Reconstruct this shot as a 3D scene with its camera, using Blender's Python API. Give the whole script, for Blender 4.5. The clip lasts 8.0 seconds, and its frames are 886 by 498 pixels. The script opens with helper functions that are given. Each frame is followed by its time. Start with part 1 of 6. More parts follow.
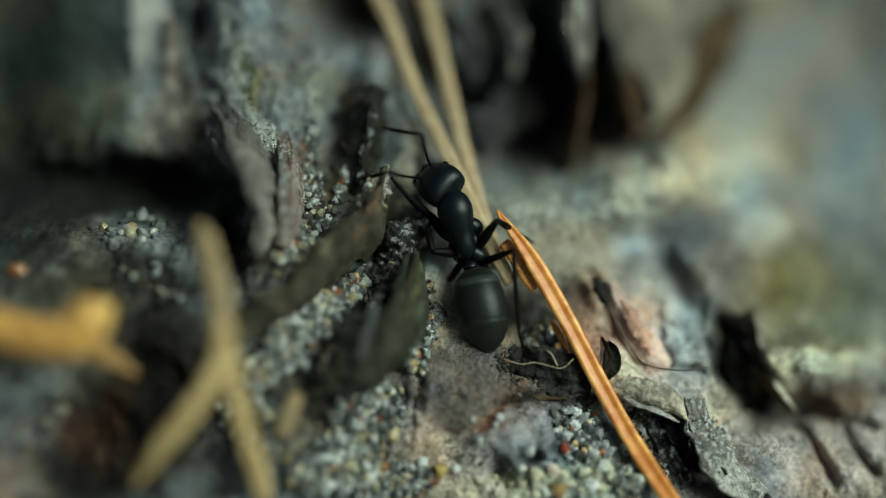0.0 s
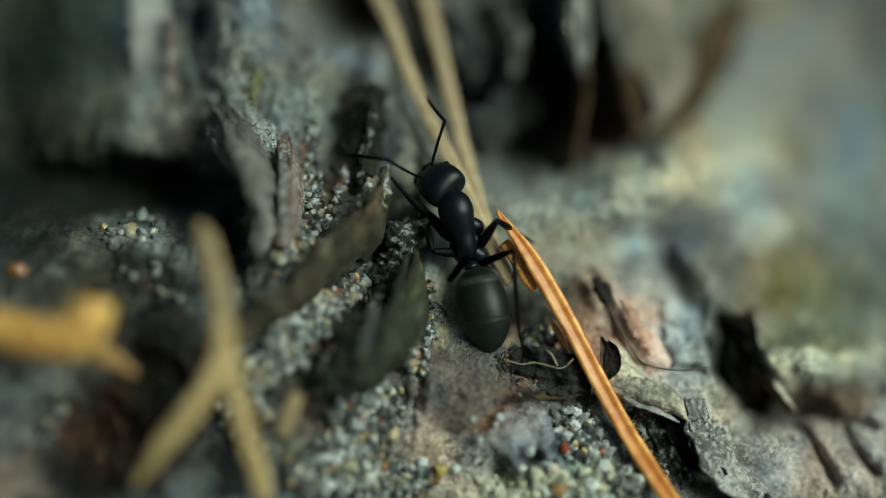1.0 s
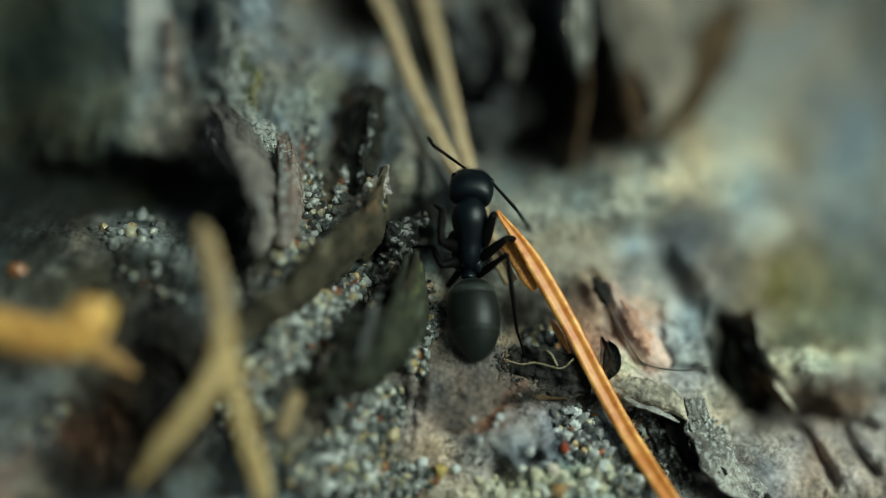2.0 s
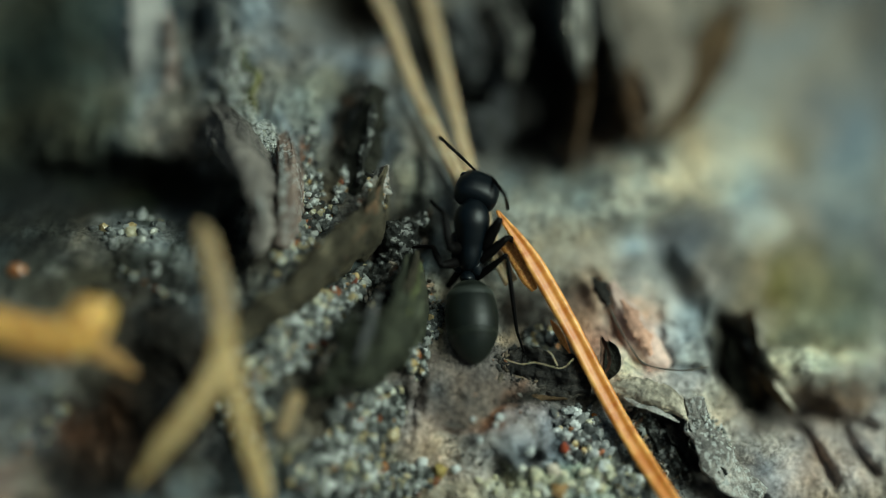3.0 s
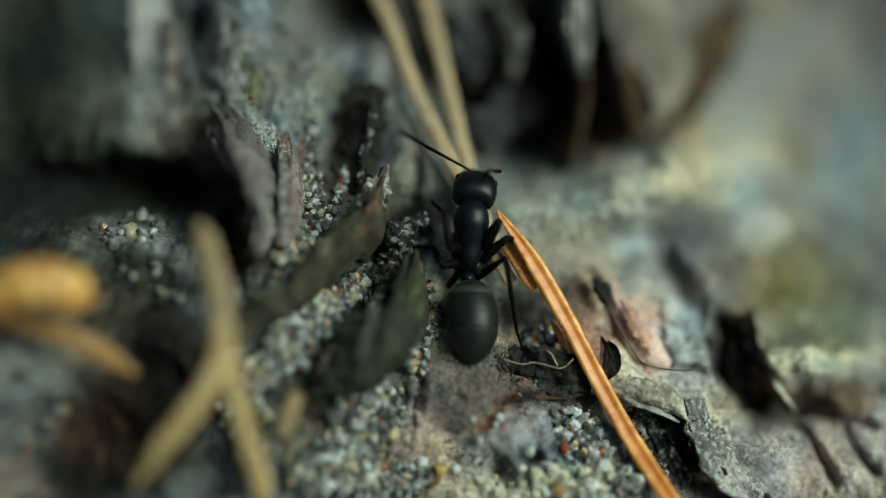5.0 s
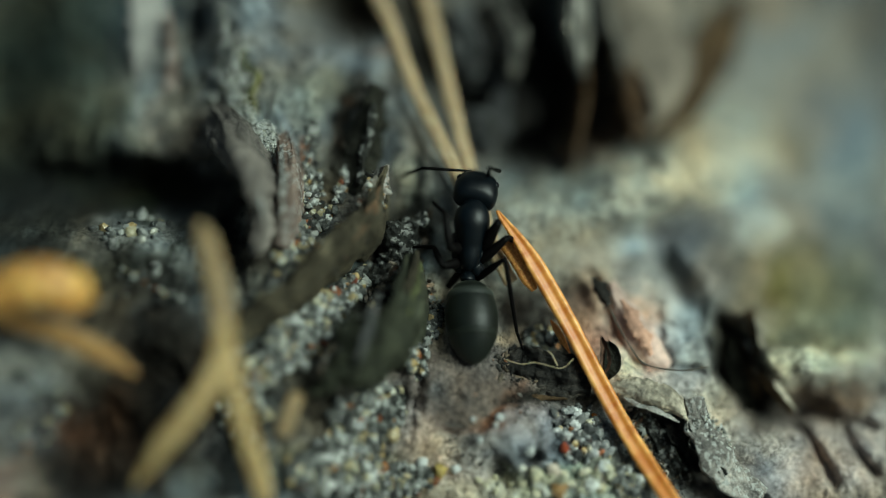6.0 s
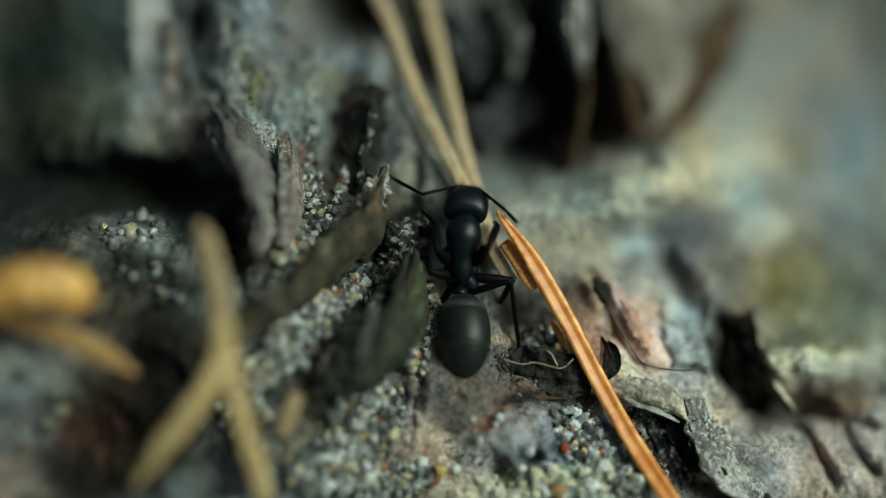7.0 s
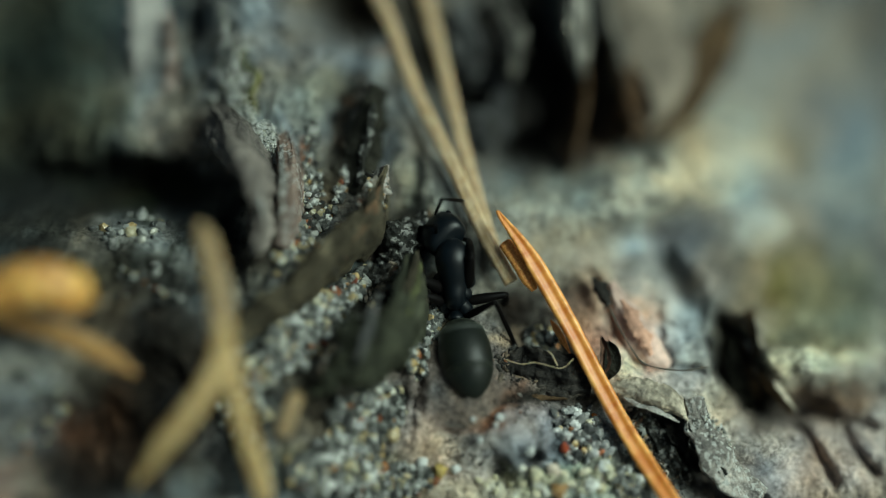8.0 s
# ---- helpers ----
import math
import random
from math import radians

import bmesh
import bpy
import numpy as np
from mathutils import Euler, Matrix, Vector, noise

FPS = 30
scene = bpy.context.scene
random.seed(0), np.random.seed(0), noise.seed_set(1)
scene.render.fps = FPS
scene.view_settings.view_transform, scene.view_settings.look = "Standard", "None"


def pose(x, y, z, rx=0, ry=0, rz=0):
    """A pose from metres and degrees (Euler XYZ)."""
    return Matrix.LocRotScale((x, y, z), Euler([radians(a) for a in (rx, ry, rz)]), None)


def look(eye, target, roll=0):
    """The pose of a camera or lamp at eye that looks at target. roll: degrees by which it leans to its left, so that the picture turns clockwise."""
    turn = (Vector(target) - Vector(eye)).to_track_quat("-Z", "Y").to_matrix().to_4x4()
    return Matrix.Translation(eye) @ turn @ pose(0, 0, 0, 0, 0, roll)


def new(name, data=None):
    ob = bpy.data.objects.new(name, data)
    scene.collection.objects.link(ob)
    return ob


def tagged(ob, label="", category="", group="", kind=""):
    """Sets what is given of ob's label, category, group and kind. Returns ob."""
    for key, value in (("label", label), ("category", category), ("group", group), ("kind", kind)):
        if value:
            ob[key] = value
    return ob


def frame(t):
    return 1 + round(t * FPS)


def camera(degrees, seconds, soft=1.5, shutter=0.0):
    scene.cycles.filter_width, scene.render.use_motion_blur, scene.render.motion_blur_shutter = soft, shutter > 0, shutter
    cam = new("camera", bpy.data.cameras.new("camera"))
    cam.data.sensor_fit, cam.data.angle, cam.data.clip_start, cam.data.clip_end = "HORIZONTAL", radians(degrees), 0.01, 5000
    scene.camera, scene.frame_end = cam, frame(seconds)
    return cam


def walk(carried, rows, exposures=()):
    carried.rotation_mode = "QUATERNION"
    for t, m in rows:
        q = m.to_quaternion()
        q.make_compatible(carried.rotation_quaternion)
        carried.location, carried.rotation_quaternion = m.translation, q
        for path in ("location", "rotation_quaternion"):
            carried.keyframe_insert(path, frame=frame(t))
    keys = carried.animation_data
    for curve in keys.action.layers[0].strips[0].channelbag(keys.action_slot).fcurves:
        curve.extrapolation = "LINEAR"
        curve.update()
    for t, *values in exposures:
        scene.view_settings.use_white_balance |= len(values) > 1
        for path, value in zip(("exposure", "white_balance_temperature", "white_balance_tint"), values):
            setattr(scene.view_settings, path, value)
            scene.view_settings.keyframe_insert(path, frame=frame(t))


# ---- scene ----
# Everything on the bank is laid out in millimetres: u across, v up the slope, h out of it.
MM = 0.001
BANK = pose(0, 0, 0.10, 40, 0, 0)
REACH = 111.16

cam = camera(20.0, 8.0, soft=1.0, shutter=0.5)
eye = BANK @ pose(0, 0, REACH * MM)
walk(cam, [(0.0, eye), (8.0, eye)], exposures=[(0.0, -0.05, 5850, -19), (8.0, -0.05, 5850, -19)])
cam.data.dof.use_dof = True
cam.data.dof.focus_distance = 0.1112
cam.data.dof.aperture_fstop = 6.0
cam.data.dof.aperture_blades = 8

# ---- light: an overcast sky, brightest to the right of the bank ----
world = bpy.data.worlds.new("overcast_sky")
scene.world = world
world.use_nodes = True
wn = world.node_tree
sky = wn.nodes.new("ShaderNodeTexSky")
sky.sky_type, sky.sun_disc = "NISHITA", False
sky.air_density, sky.dust_density, sky.ozone_density = 1.0, 7.0, 0.0
sky.sun_elevation, sky.sun_rotation = radians(48), radians(106)
wn.links.new(sky.outputs["Color"], wn.nodes["Background"].inputs["Color"])
wn.nodes["Background"].inputs["Strength"].default_value = 0.036
sun_data = bpy.data.lights.new("sun", "SUN")
sun_data.energy, sun_data.angle, sun_data.color = 3.3, radians(34), (1.0, 0.97, 0.92)
sun = new("sun", sun_data)
sun.matrix_world = look((3.1, -0.9, 3.6), (0, 0, 0))


# ---- materials ----
def nodes_of(name):
    m = bpy.data.materials.new(name)
    m.use_nodes = True
    t = m.node_tree
    return m, t, t.nodes["Principled BSDF"]


def add(t, kind, **inputs):
    n = t.nodes.new(kind)
    for k, v in inputs.items():
        n.inputs[k.replace("_", " ")].default_value = v
    return n


def ramp(t, source, stops):
    r = t.nodes.new("ShaderNodeValToRGB")
    e = r.color_ramp.elements
    while len(e) < len(stops):
        e.new(0.5)
    for el, (p, c) in zip(e, stops):
        el.position, el.color = p, (*c, 1)
    t.links.new(source, r.inputs["Fac"])
    return r


def grainy(t, coords, scale, detail=6, rough=0.65):
    n = add(t, "ShaderNodeTexNoise", Scale=scale, Detail=detail, Roughness=rough)
    t.links.new(coords, n.inputs["Vector"])
    return n


def multiply(t, a, b, fac=1.0):
    m = t.nodes.new("ShaderNodeMix")
    m.data_type, m.blend_type = "RGBA", "MULTIPLY"
    m.inputs[0].default_value = fac
    t.links.new(a, m.inputs[6])
    t.links.new(b, m.inputs[7])
    return m.outputs[2]


def bumped(t, bsdf, heights, strengths, distance):
    last = None
    for hgt, s in zip(heights, strengths):
        b = add(t, "ShaderNodeBump", Strength=s, Distance=distance)
        t.links.new(hgt, b.inputs["Height"])
        if last:
            t.links.new(last.outputs[0], b.inputs["Normal"])
        last = b
    t.links.new(last.outputs[0], bsdf.inputs["Normal"])


def bark_material(name, colour=None, rough=0.85, fine=5200, coarse=900, bump=1.0, speckle=0.0, patch=1.5, fibre=0.0, grain=1.0, crisp=0.0):
    """Weathered bark: its own colour (or the mesh's colour layer, painted shade included) under grain at two scales."""
    m, t, p = nodes_of(name)
    obj = t.nodes.new("ShaderNodeTexCoord").outputs["Object"]
    if colour is None:
        base = t.nodes.new("ShaderNodeAttribute")
        base.attribute_name = "pigment_and_shade"
        base = base.outputs["Color"]
    else:
        big = grainy(t, obj, coarse * 0.5, 4)
        base = ramp(t, big.outputs["Fac"], [(0.32, tuple(c * 0.6 for c in colour)), (0.55, colour), (0.72, tuple(min(0.9, c * patch + 0.01) for c in colour))]).outputs["Color"]
    g1 = grainy(t, obj, coarse)
    g2 = grainy(t, obj, fine, 4)
    r1 = ramp(t, g1.outputs["Fac"], [(0.3, (0.5, 0.5, 0.52)), (0.62, (1.2, 1.17, 1.12))])
    r2 = ramp(t, g2.outputs["Fac"], [(0.30 + 0.07 * crisp, (0.5 - 0.12 * crisp,) * 3), (0.68 - 0.07 * crisp, (1.38 + 0.22 * crisp,) * 3)])
    c = multiply(t, multiply(t, base, r1.outputs["Color"], grain), r2.outputs["Color"], grain)
    relief, strengths = [g1.outputs["Fac"], g2.outputs["Fac"]], [bump, bump * 0.7]
    if crisp:
        split = ramp(t, grainy(t, obj, coarse * 0.55, 5, 0.6).outputs["Fac"], [(0.47, (1, 1, 1)), (0.492, (1.25, 1.25, 1.22)), (0.5, (0.22, 0.21, 0.2)), (0.51, (1, 1, 1))])
        c = multiply(t, c, split.outputs["Color"], 0.8)
        relief.append(split.outputs["Color"])
        strengths.append(0.6)
    if fibre:
        along = add(t, "ShaderNodeMapping", Scale=(0.55, 5.0, 1))
        t.links.new(t.nodes.new("ShaderNodeTexCoord").outputs["UV"], along.inputs["Vector"])
        g3 = grainy(t, along.outputs[0], 1.0, 5, 0.7)
        r3 = ramp(t, g3.outputs["Fac"], [(0.36, (0.35, 0.36, 0.36)), (0.52, (0.95, 0.95, 0.93)), (0.66, (1.75, 1.62, 1.4))])
        c = multiply(t, c, r3.outputs["Color"], fibre)
        relief.append(g3.outputs["Fac"])
        strengths.append(fibre)
    if speckle:
        sp = grainy(t, obj, fine * 0.55, 2, 0.5)
        k = ramp(t, sp.outputs["Fac"], [(0.52, (0, 0, 0)), (0.6, (speckle, speckle, speckle))])
        mix = t.nodes.new("ShaderNodeMix")
        mix.data_type = "RGBA"
        t.links.new(k.outputs["Color"], mix.inputs[0])
        t.links.new(c, mix.inputs[6])
        mix.inputs[7].default_value = (0.5, 0.5, 0.47, 1)
        c = mix.outputs[2]
    if colour is None:
        rime = t.nodes.new("ShaderNodeAttribute")
        rime.attribute_name = "rime"
        sp = grainy(t, obj, 5200, 4, 0.7)
        k = ramp(t, sp.outputs["Fac"], [(0.40, (0.02, 0.02, 0.02)), (0.5, (0.28, 0.28, 0.26)), (0.62, (0.8, 0.8, 0.76))])
        mix = t.nodes.new("ShaderNodeMix")
        mix.data_type = "RGBA"
        t.links.new(rime.outputs["Fac"], mix.inputs[0])
        t.links.new(c, mix.inputs[6])
        t.links.new(k.outputs["Color"], mix.inputs[7])
        c = mix.outputs[2]
    t.links.new(c, p.inputs["Base Color"])
    p.inputs["Roughness"].default_value = rough
    p.inputs["Specular IOR Level"].default_value = 0.2
    bumped(t, p, relief, strengths, 0.0003)
    return m


def needle_material(name, light, deep, stain, rough=0.5, lines=16, core=0.0):
    """A dry pine needle: streaks and a few stains that run along it."""
    m, t, p = nodes_of(name)
    uv = t.nodes.new("ShaderNodeTexCoord").outputs["UV"]
    mp = add(t, "ShaderNodeMapping", Scale=(5, lines, 1))
    t.links.new(uv, mp.inputs["Vector"])
    streak = grainy(t, mp.outputs[0], 1.0, 5, 0.6)
    mp2 = add(t, "ShaderNodeMapping", Scale=(9, 3, 1))
    t.links.new(uv, mp2.inputs["Vector"])
    blot = grainy(t, mp2.outputs[0], 1.0, 4)
    c1 = ramp(t, streak.outputs["Fac"], [(0.34, deep), (0.62, light)])
    # core paints the groove darker with a band of the deep colour
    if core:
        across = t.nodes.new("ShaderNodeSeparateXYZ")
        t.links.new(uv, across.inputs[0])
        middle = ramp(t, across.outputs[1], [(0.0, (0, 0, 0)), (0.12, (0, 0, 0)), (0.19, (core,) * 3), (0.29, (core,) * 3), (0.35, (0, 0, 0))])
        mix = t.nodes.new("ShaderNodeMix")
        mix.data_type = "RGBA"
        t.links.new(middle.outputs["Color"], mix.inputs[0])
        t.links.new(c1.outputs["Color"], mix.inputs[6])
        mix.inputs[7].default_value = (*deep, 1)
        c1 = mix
    c2 = ramp(t, blot.outputs["Fac"], [(0.42, (1, 1, 1)), (0.72, stain)])
    t.links.new(multiply(t, c1.outputs[2] if core else c1.outputs["Color"], c2.outputs["Color"]), p.inputs["Base Color"])
    p.inputs["Roughness"].default_value = rough
    p.inputs["Subsurface Weight"].default_value = 0.15
    p.inputs["Subsurface Radius"].default_value = (0.0006, 0.0003, 0.0001)
    bumped(t, p, [streak.outputs["Fac"]], [0.35], 0.0002)
    return m


def chitin_material(name, colour, rough, sheen=0.0, bump=0.15, shine=0.25):
    m, t, p = nodes_of(name)
    obj = t.nodes.new("ShaderNodeTexCoord").outputs["Object"]
    g = grainy(t, obj, 14000, 3)
    big = grainy(t, obj, 1500, 3)
    t.links.new(ramp(t, big.outputs["Fac"], [(0.3, tuple(c * 0.7 for c in colour)), (0.7, tuple(c * 1.3 for c in colour))]).outputs["Color"], p.inputs["Base Color"])
    p.inputs["Roughness"].default_value = rough
    p.inputs["Specular IOR Level"].default_value = shine
    p.inputs["Sheen Weight"].default_value = sheen
    p.inputs["Sheen Roughness"].default_value = 0.4
    p.inputs["Sheen Tint"].default_value = (0.55, 0.6, 0.45, 1)
    bumped(t, p, [g.outputs["Fac"]], [bump], 0.00005)
    return m


def sand_material(name, stops, rough, shine):
    m, t, p = nodes_of(name)
    geo = t.nodes.new("ShaderNodeNewGeometry")
    obj = t.nodes.new("ShaderNodeTexCoord").outputs["Object"]
    c = ramp(t, geo.outputs["Random Per Island"], stops)
    g = grainy(t, obj, 6000, 3)
    r = ramp(t, g.outputs["Fac"], [(0.3, (0.6, 0.6, 0.6)), (0.7, (1.15, 1.15, 1.15))])
    t.links.new(multiply(t, c.outputs["Color"], r.outputs["Color"]), p.inputs["Base Color"])
    p.inputs["Roughness"].default_value = rough
    p.inputs["Specular IOR Level"].default_value = shine
    p.inputs["Subsurface Weight"].default_value = 0.6
    p.inputs["Subsurface Radius"].default_value = (0.0003, 0.0003, 0.0003)
    bumped(t, p, [g.outputs["Fac"]], [0.3], 0.0001)
    return m


GREY, PALE, PINK, BLUE = (0.19, 0.19, 0.18), (0.58, 0.55, 0.46), (0.78, 0.48, 0.36), (0.20, 0.22, 0.25)
DARK, BROWN, RUST, MOSS = (0.015, 0.016, 0.016), (0.12, 0.075, 0.05), (0.22, 0.08, 0.035), (0.16, 0.15, 0.04)
OLIVE, GREEN, LICHEN, TAUPE = (0.22, 0.225, 0.13), (0.040, 0.046, 0.030), (0.48, 0.49, 0.46), (0.34, 0.295, 0.275)

mat_ground = bark_material("weathered_bark", None, 0.85, crisp=0.5, grain=0.8)
mat_strip = bark_material("green_grey_bark", (0.088, 0.077, 0.052), 0.8, coarse=1100, patch=2.3, fibre=0.5, grain=0.8)
mat_dark = bark_material("dark_bark", (0.03, 0.028, 0.026), 0.7, patch=2.5, fibre=0.6)
# its pale speckle paints in glints and light fibres
mat_shag = bark_material("shaggy_black_bark", (0.030, 0.031, 0.028), 0.55, speckle=0.5)
mat_olive = bark_material("dark_olive_bark", (0.064, 0.070, 0.048), 0.75, coarse=1100, patch=2.6, fibre=0.6, grain=0.9)
mat_layer = bark_material("pale_layered_bark", (0.42, 0.41, 0.375), 0.8, coarse=500, patch=1.3, fibre=0.4, grain=0.7)
mat_brown = bark_material("brown_bark", (0.15, 0.088, 0.065), 0.8, fibre=0.7)
mat_grey = bark_material("grey_bark", (0.26, 0.255, 0.235), 0.85, fibre=0.5)
mat_pale = bark_material("pale_pink_bark", (0.66, 0.49, 0.42), 0.75, coarse=900, patch=1.2, grain=0.4, bump=0.5)
mat_lip = bark_material("tan_bark", (0.52, 0.47, 0.38), 0.8, fibre=0.3, grain=0.8)
mat_ashen = bark_material("ashen_bark", (0.15, 0.155, 0.16), 0.85, fibre=0.3)
mat_slab = bark_material("grey_tan_bark", (0.27, 0.235, 0.19), 0.85, coarse=300, grain=0.5)
mat_umber = bark_material("umber_bark", (0.085, 0.057, 0.03), 0.85, coarse=420)
mat_wan = bark_material("wan_bark", (0.46, 0.45, 0.43), 0.8, coarse=500, patch=1.2, fibre=0.3, grain=0.6)
mat_tawny = bark_material("tawny_bark", (0.25, 0.165, 0.10), 0.8, coarse=420, fibre=0.7)
mat_rosy = bark_material("rosy_brown_bark", (0.25, 0.185, 0.155), 0.8, speckle=0.7, fine=7000, coarse=700, patch=1.6, grain=0.8)
mat_smooth = bark_material("smooth_grey_bark", (0.22, 0.20, 0.182), 0.85, coarse=420, patch=2.2, grain=0.8)
mat_near_black = bark_material("near_black_bark", (0.020, 0.020, 0.014), 0.75, patch=1.6, grain=0.8)
mat_sheath = needle_material("brown_needle_sheath", (0.44, 0.335, 0.18), (0.2, 0.135, 0.065), (0.6, 0.5, 0.4), 0.75)
mat_crust = bark_material("lichen_crusted_bark", (0.40, 0.355, 0.32), 0.9, fine=8500, speckle=0.8)
mat_peach = bark_material("peach_bark", (0.60, 0.36, 0.26), 0.75, coarse=900, patch=1.2, grain=0.4, bump=0.5)
# lighter green that paints a lit edge
mat_lit_edge = bark_material("lit_green_bark", (0.15, 0.165, 0.075), 0.85, coarse=900, patch=1.6)
mat_rime = bark_material("rime_speckled_bark", (0.30, 0.285, 0.265), 0.85, fine=7000, coarse=500, speckle=1.0, patch=1.8, grain=0.9)
mat_sand = sand_material("quartz_sand", [(0.0, (0.025, 0.026, 0.024)), (0.28, (0.09, 0.092, 0.085)), (0.55, (0.19, 0.195, 0.18)), (0.74, (0.42, 0.43, 0.40)), (0.83, (0.62, 0.63, 0.59)), (0.87, (0.40, 0.38, 0.26)), (0.965, (0.40, 0.30, 0.14)), (0.985, (0.32, 0.14, 0.05)), (1.0, (0.16, 0.05, 0.03))], 0.26, 0.6)
mat_quartz = sand_material("clear_quartz", [(0.0, (0.06, 0.06, 0.058)), (0.3, (0.24, 0.245, 0.235)), (0.65, (0.42, 0.43, 0.42)), (0.86, (0.82, 0.83, 0.81)), (0.92, (0.6, 0.55, 0.36)), (0.97, (0.5, 0.36, 0.16)), (1.0, (0.34, 0.1, 0.05))], 0.2, 0.6)
mat_cream_sand = sand_material("cream_sand", [(0.0, (0.2, 0.2, 0.15)), (0.25, (0.5, 0.49, 0.36)), (0.5, (0.6, 0.55, 0.36)), (0.7, (0.7, 0.69, 0.6)), (0.9, (0.6, 0.62, 0.6)), (1.0, (0.4, 0.22, 0.06))], 0.5, 0.4)
mat_lichen = sand_material("lichen_crust", [(0.0, (0.03, 0.032, 0.03)), (0.3, (0.22, 0.23, 0.21)), (0.6, (0.78, 0.79, 0.77)), (0.95, (0.5, 0.5, 0.42)), (1.0, (0.3, 0.28, 0.12))], 0.8, 0.3)
mat_crumb = sand_material("bark_crumb", [(0.0, (0.010, 0.010, 0.010)), (0.45, (0.035, 0.033, 0.028)), (0.7, (0.09, 0.075, 0.055)), (0.85, (0.20, 0.15, 0.10)), (0.93, (0.40, 0.38, 0.34)), (1.0, (0.28, 0.12, 0.05))], 0.7, 0.3)
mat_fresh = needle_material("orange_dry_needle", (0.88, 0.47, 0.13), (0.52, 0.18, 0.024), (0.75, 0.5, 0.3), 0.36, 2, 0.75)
mat_faded = needle_material("faded_straw_needle", (0.60, 0.475, 0.30), (0.32, 0.225, 0.125), (0.7, 0.6, 0.45), 0.7)
mat_khaki = needle_material("khaki_needle", (0.64, 0.49, 0.23), (0.31, 0.21, 0.085), (0.55, 0.42, 0.3), 0.7, 3)
mat_dull = needle_material("dull_ochre_needle", (0.44, 0.27, 0.09), (0.22, 0.12, 0.035), (0.6, 0.45, 0.35), 0.75)
mat_rust_needle = needle_material("rust_needle", (0.84, 0.42, 0.11), (0.58, 0.23, 0.05), (0.7, 0.5, 0.35), 0.6)
mat_scale = needle_material("amber_bud_scale", (0.84, 0.54, 0.15), (0.36, 0.14, 0.025), (0.42, 0.24, 0.1), 0.5, 3)
mat_dark_root = needle_material("dark_rootlet", (0.12, 0.11, 0.09), (0.06, 0.055, 0.045), (0.6, 0.5, 0.4), 0.7)
mat_root = needle_material("pale_rootlet", (0.62, 0.55, 0.38), (0.45, 0.34, 0.18), (0.8, 0.7, 0.5), 0.6)
mat_black = chitin_material("black_chitin", (0.0016, 0.0034, 0.0054), 0.40, shine=0.32)
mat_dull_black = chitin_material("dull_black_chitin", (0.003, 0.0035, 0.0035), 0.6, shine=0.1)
mat_limb = chitin_material("brown_black_chitin", (0.0028, 0.0024, 0.0024), 0.5, shine=0.08)
mat_gaster = chitin_material("downy_black_chitin", (0.0075, 0.0095, 0.0075), 0.42, 0.06, shine=0.3)
mat_band = chitin_material("grey_down_band", (0.0105, 0.013, 0.0095), 0.45, 0.12)
# first band's down, its sheen partly put into the paler colour
mat_down = chitin_material("pale_grey_down", (0.026, 0.030, 0.026), 0.5, 0.3)
mat_eye = chitin_material("glossy_eye", (0.008, 0.008, 0.01), 0.15, 0.0, 0.0)

# ---- the bank's relief, pigments and painted shade ----
TABLE = np.random.RandomState(7).rand(256, 256)


def lattice(x, y):
    xi, yi = np.floor(x).astype(int), np.floor(y).astype(int)
    xf, yf = x - xi, y - yi
    xf, yf = xf * xf * (3 - 2 * xf), yf * yf * (3 - 2 * yf)
    a, b, c, d = (TABLE[(xi + i) & 255, (yi + j) & 255] for i, j in ((0, 0), (1, 0), (0, 1), (1, 1)))
    return (a + (b - a) * xf) * (1 - yf) + (c + (d - c) * xf) * yf - 0.5


def fbm(x, y, octaves=4):
    total, amp = 0 * x, 1.0
    for i in range(octaves):
        total, amp = total + amp * lattice(x + 17.3 * i, y - 9.1 * i), amp * 0.55
        x, y = 1.63 * x + 1.17 * y, 1.63 * y - 1.17 * x
    return total


LEVELS, MOUNDS, TINTS, CRUSTS, GROOVES, WORN = [], [], [], [], [], []


def level(u, v, h):
    LEVELS.append((u, v, h))


def mound(u, v, h, ru, rv, turn=0.0, edge=2.0):
    """A swelling (or, with h below 0, a hollow) of half-widths ru, rv; a higher edge gives a steeper rim."""
    MOUNDS.append((u, v, h, ru, rv, radians(turn), edge))


def tint(colour, u, v, ru, rv, turn=0.0, edge=2.0, most=1.0):
    TINTS.append((colour, u, v, ru, rv, radians(turn), edge, most))


def crust(u, v, ru, rv, turn=0.0, edge=2.0, most=1.0):
    """Where grey-white crusty lichen covers the bark."""
    CRUSTS.append((u, v, ru, rv, radians(turn), edge, most))


def worn(u, v, ru, rv, turn=0.0, edge=3.0, most=1.0):
    """Where the bark is rubbed smooth."""
    WORN.append((u, v, ru, rv, radians(turn), edge, most))


def rubbed(u, v):
    k = 0 * u
    for cu, cv, ru, rv, turn, edge, most in WORN:
        k = np.maximum(k, most * spread(u, v, cu, cv, ru, rv, turn, edge))
    return k


def groove(points, depth, width, step=0.0, reach=1.5):
    """A crack along a line; with a step the ground on the right of its direction lies that much lower."""
    GROOVES.append((points, depth, width, step, reach))


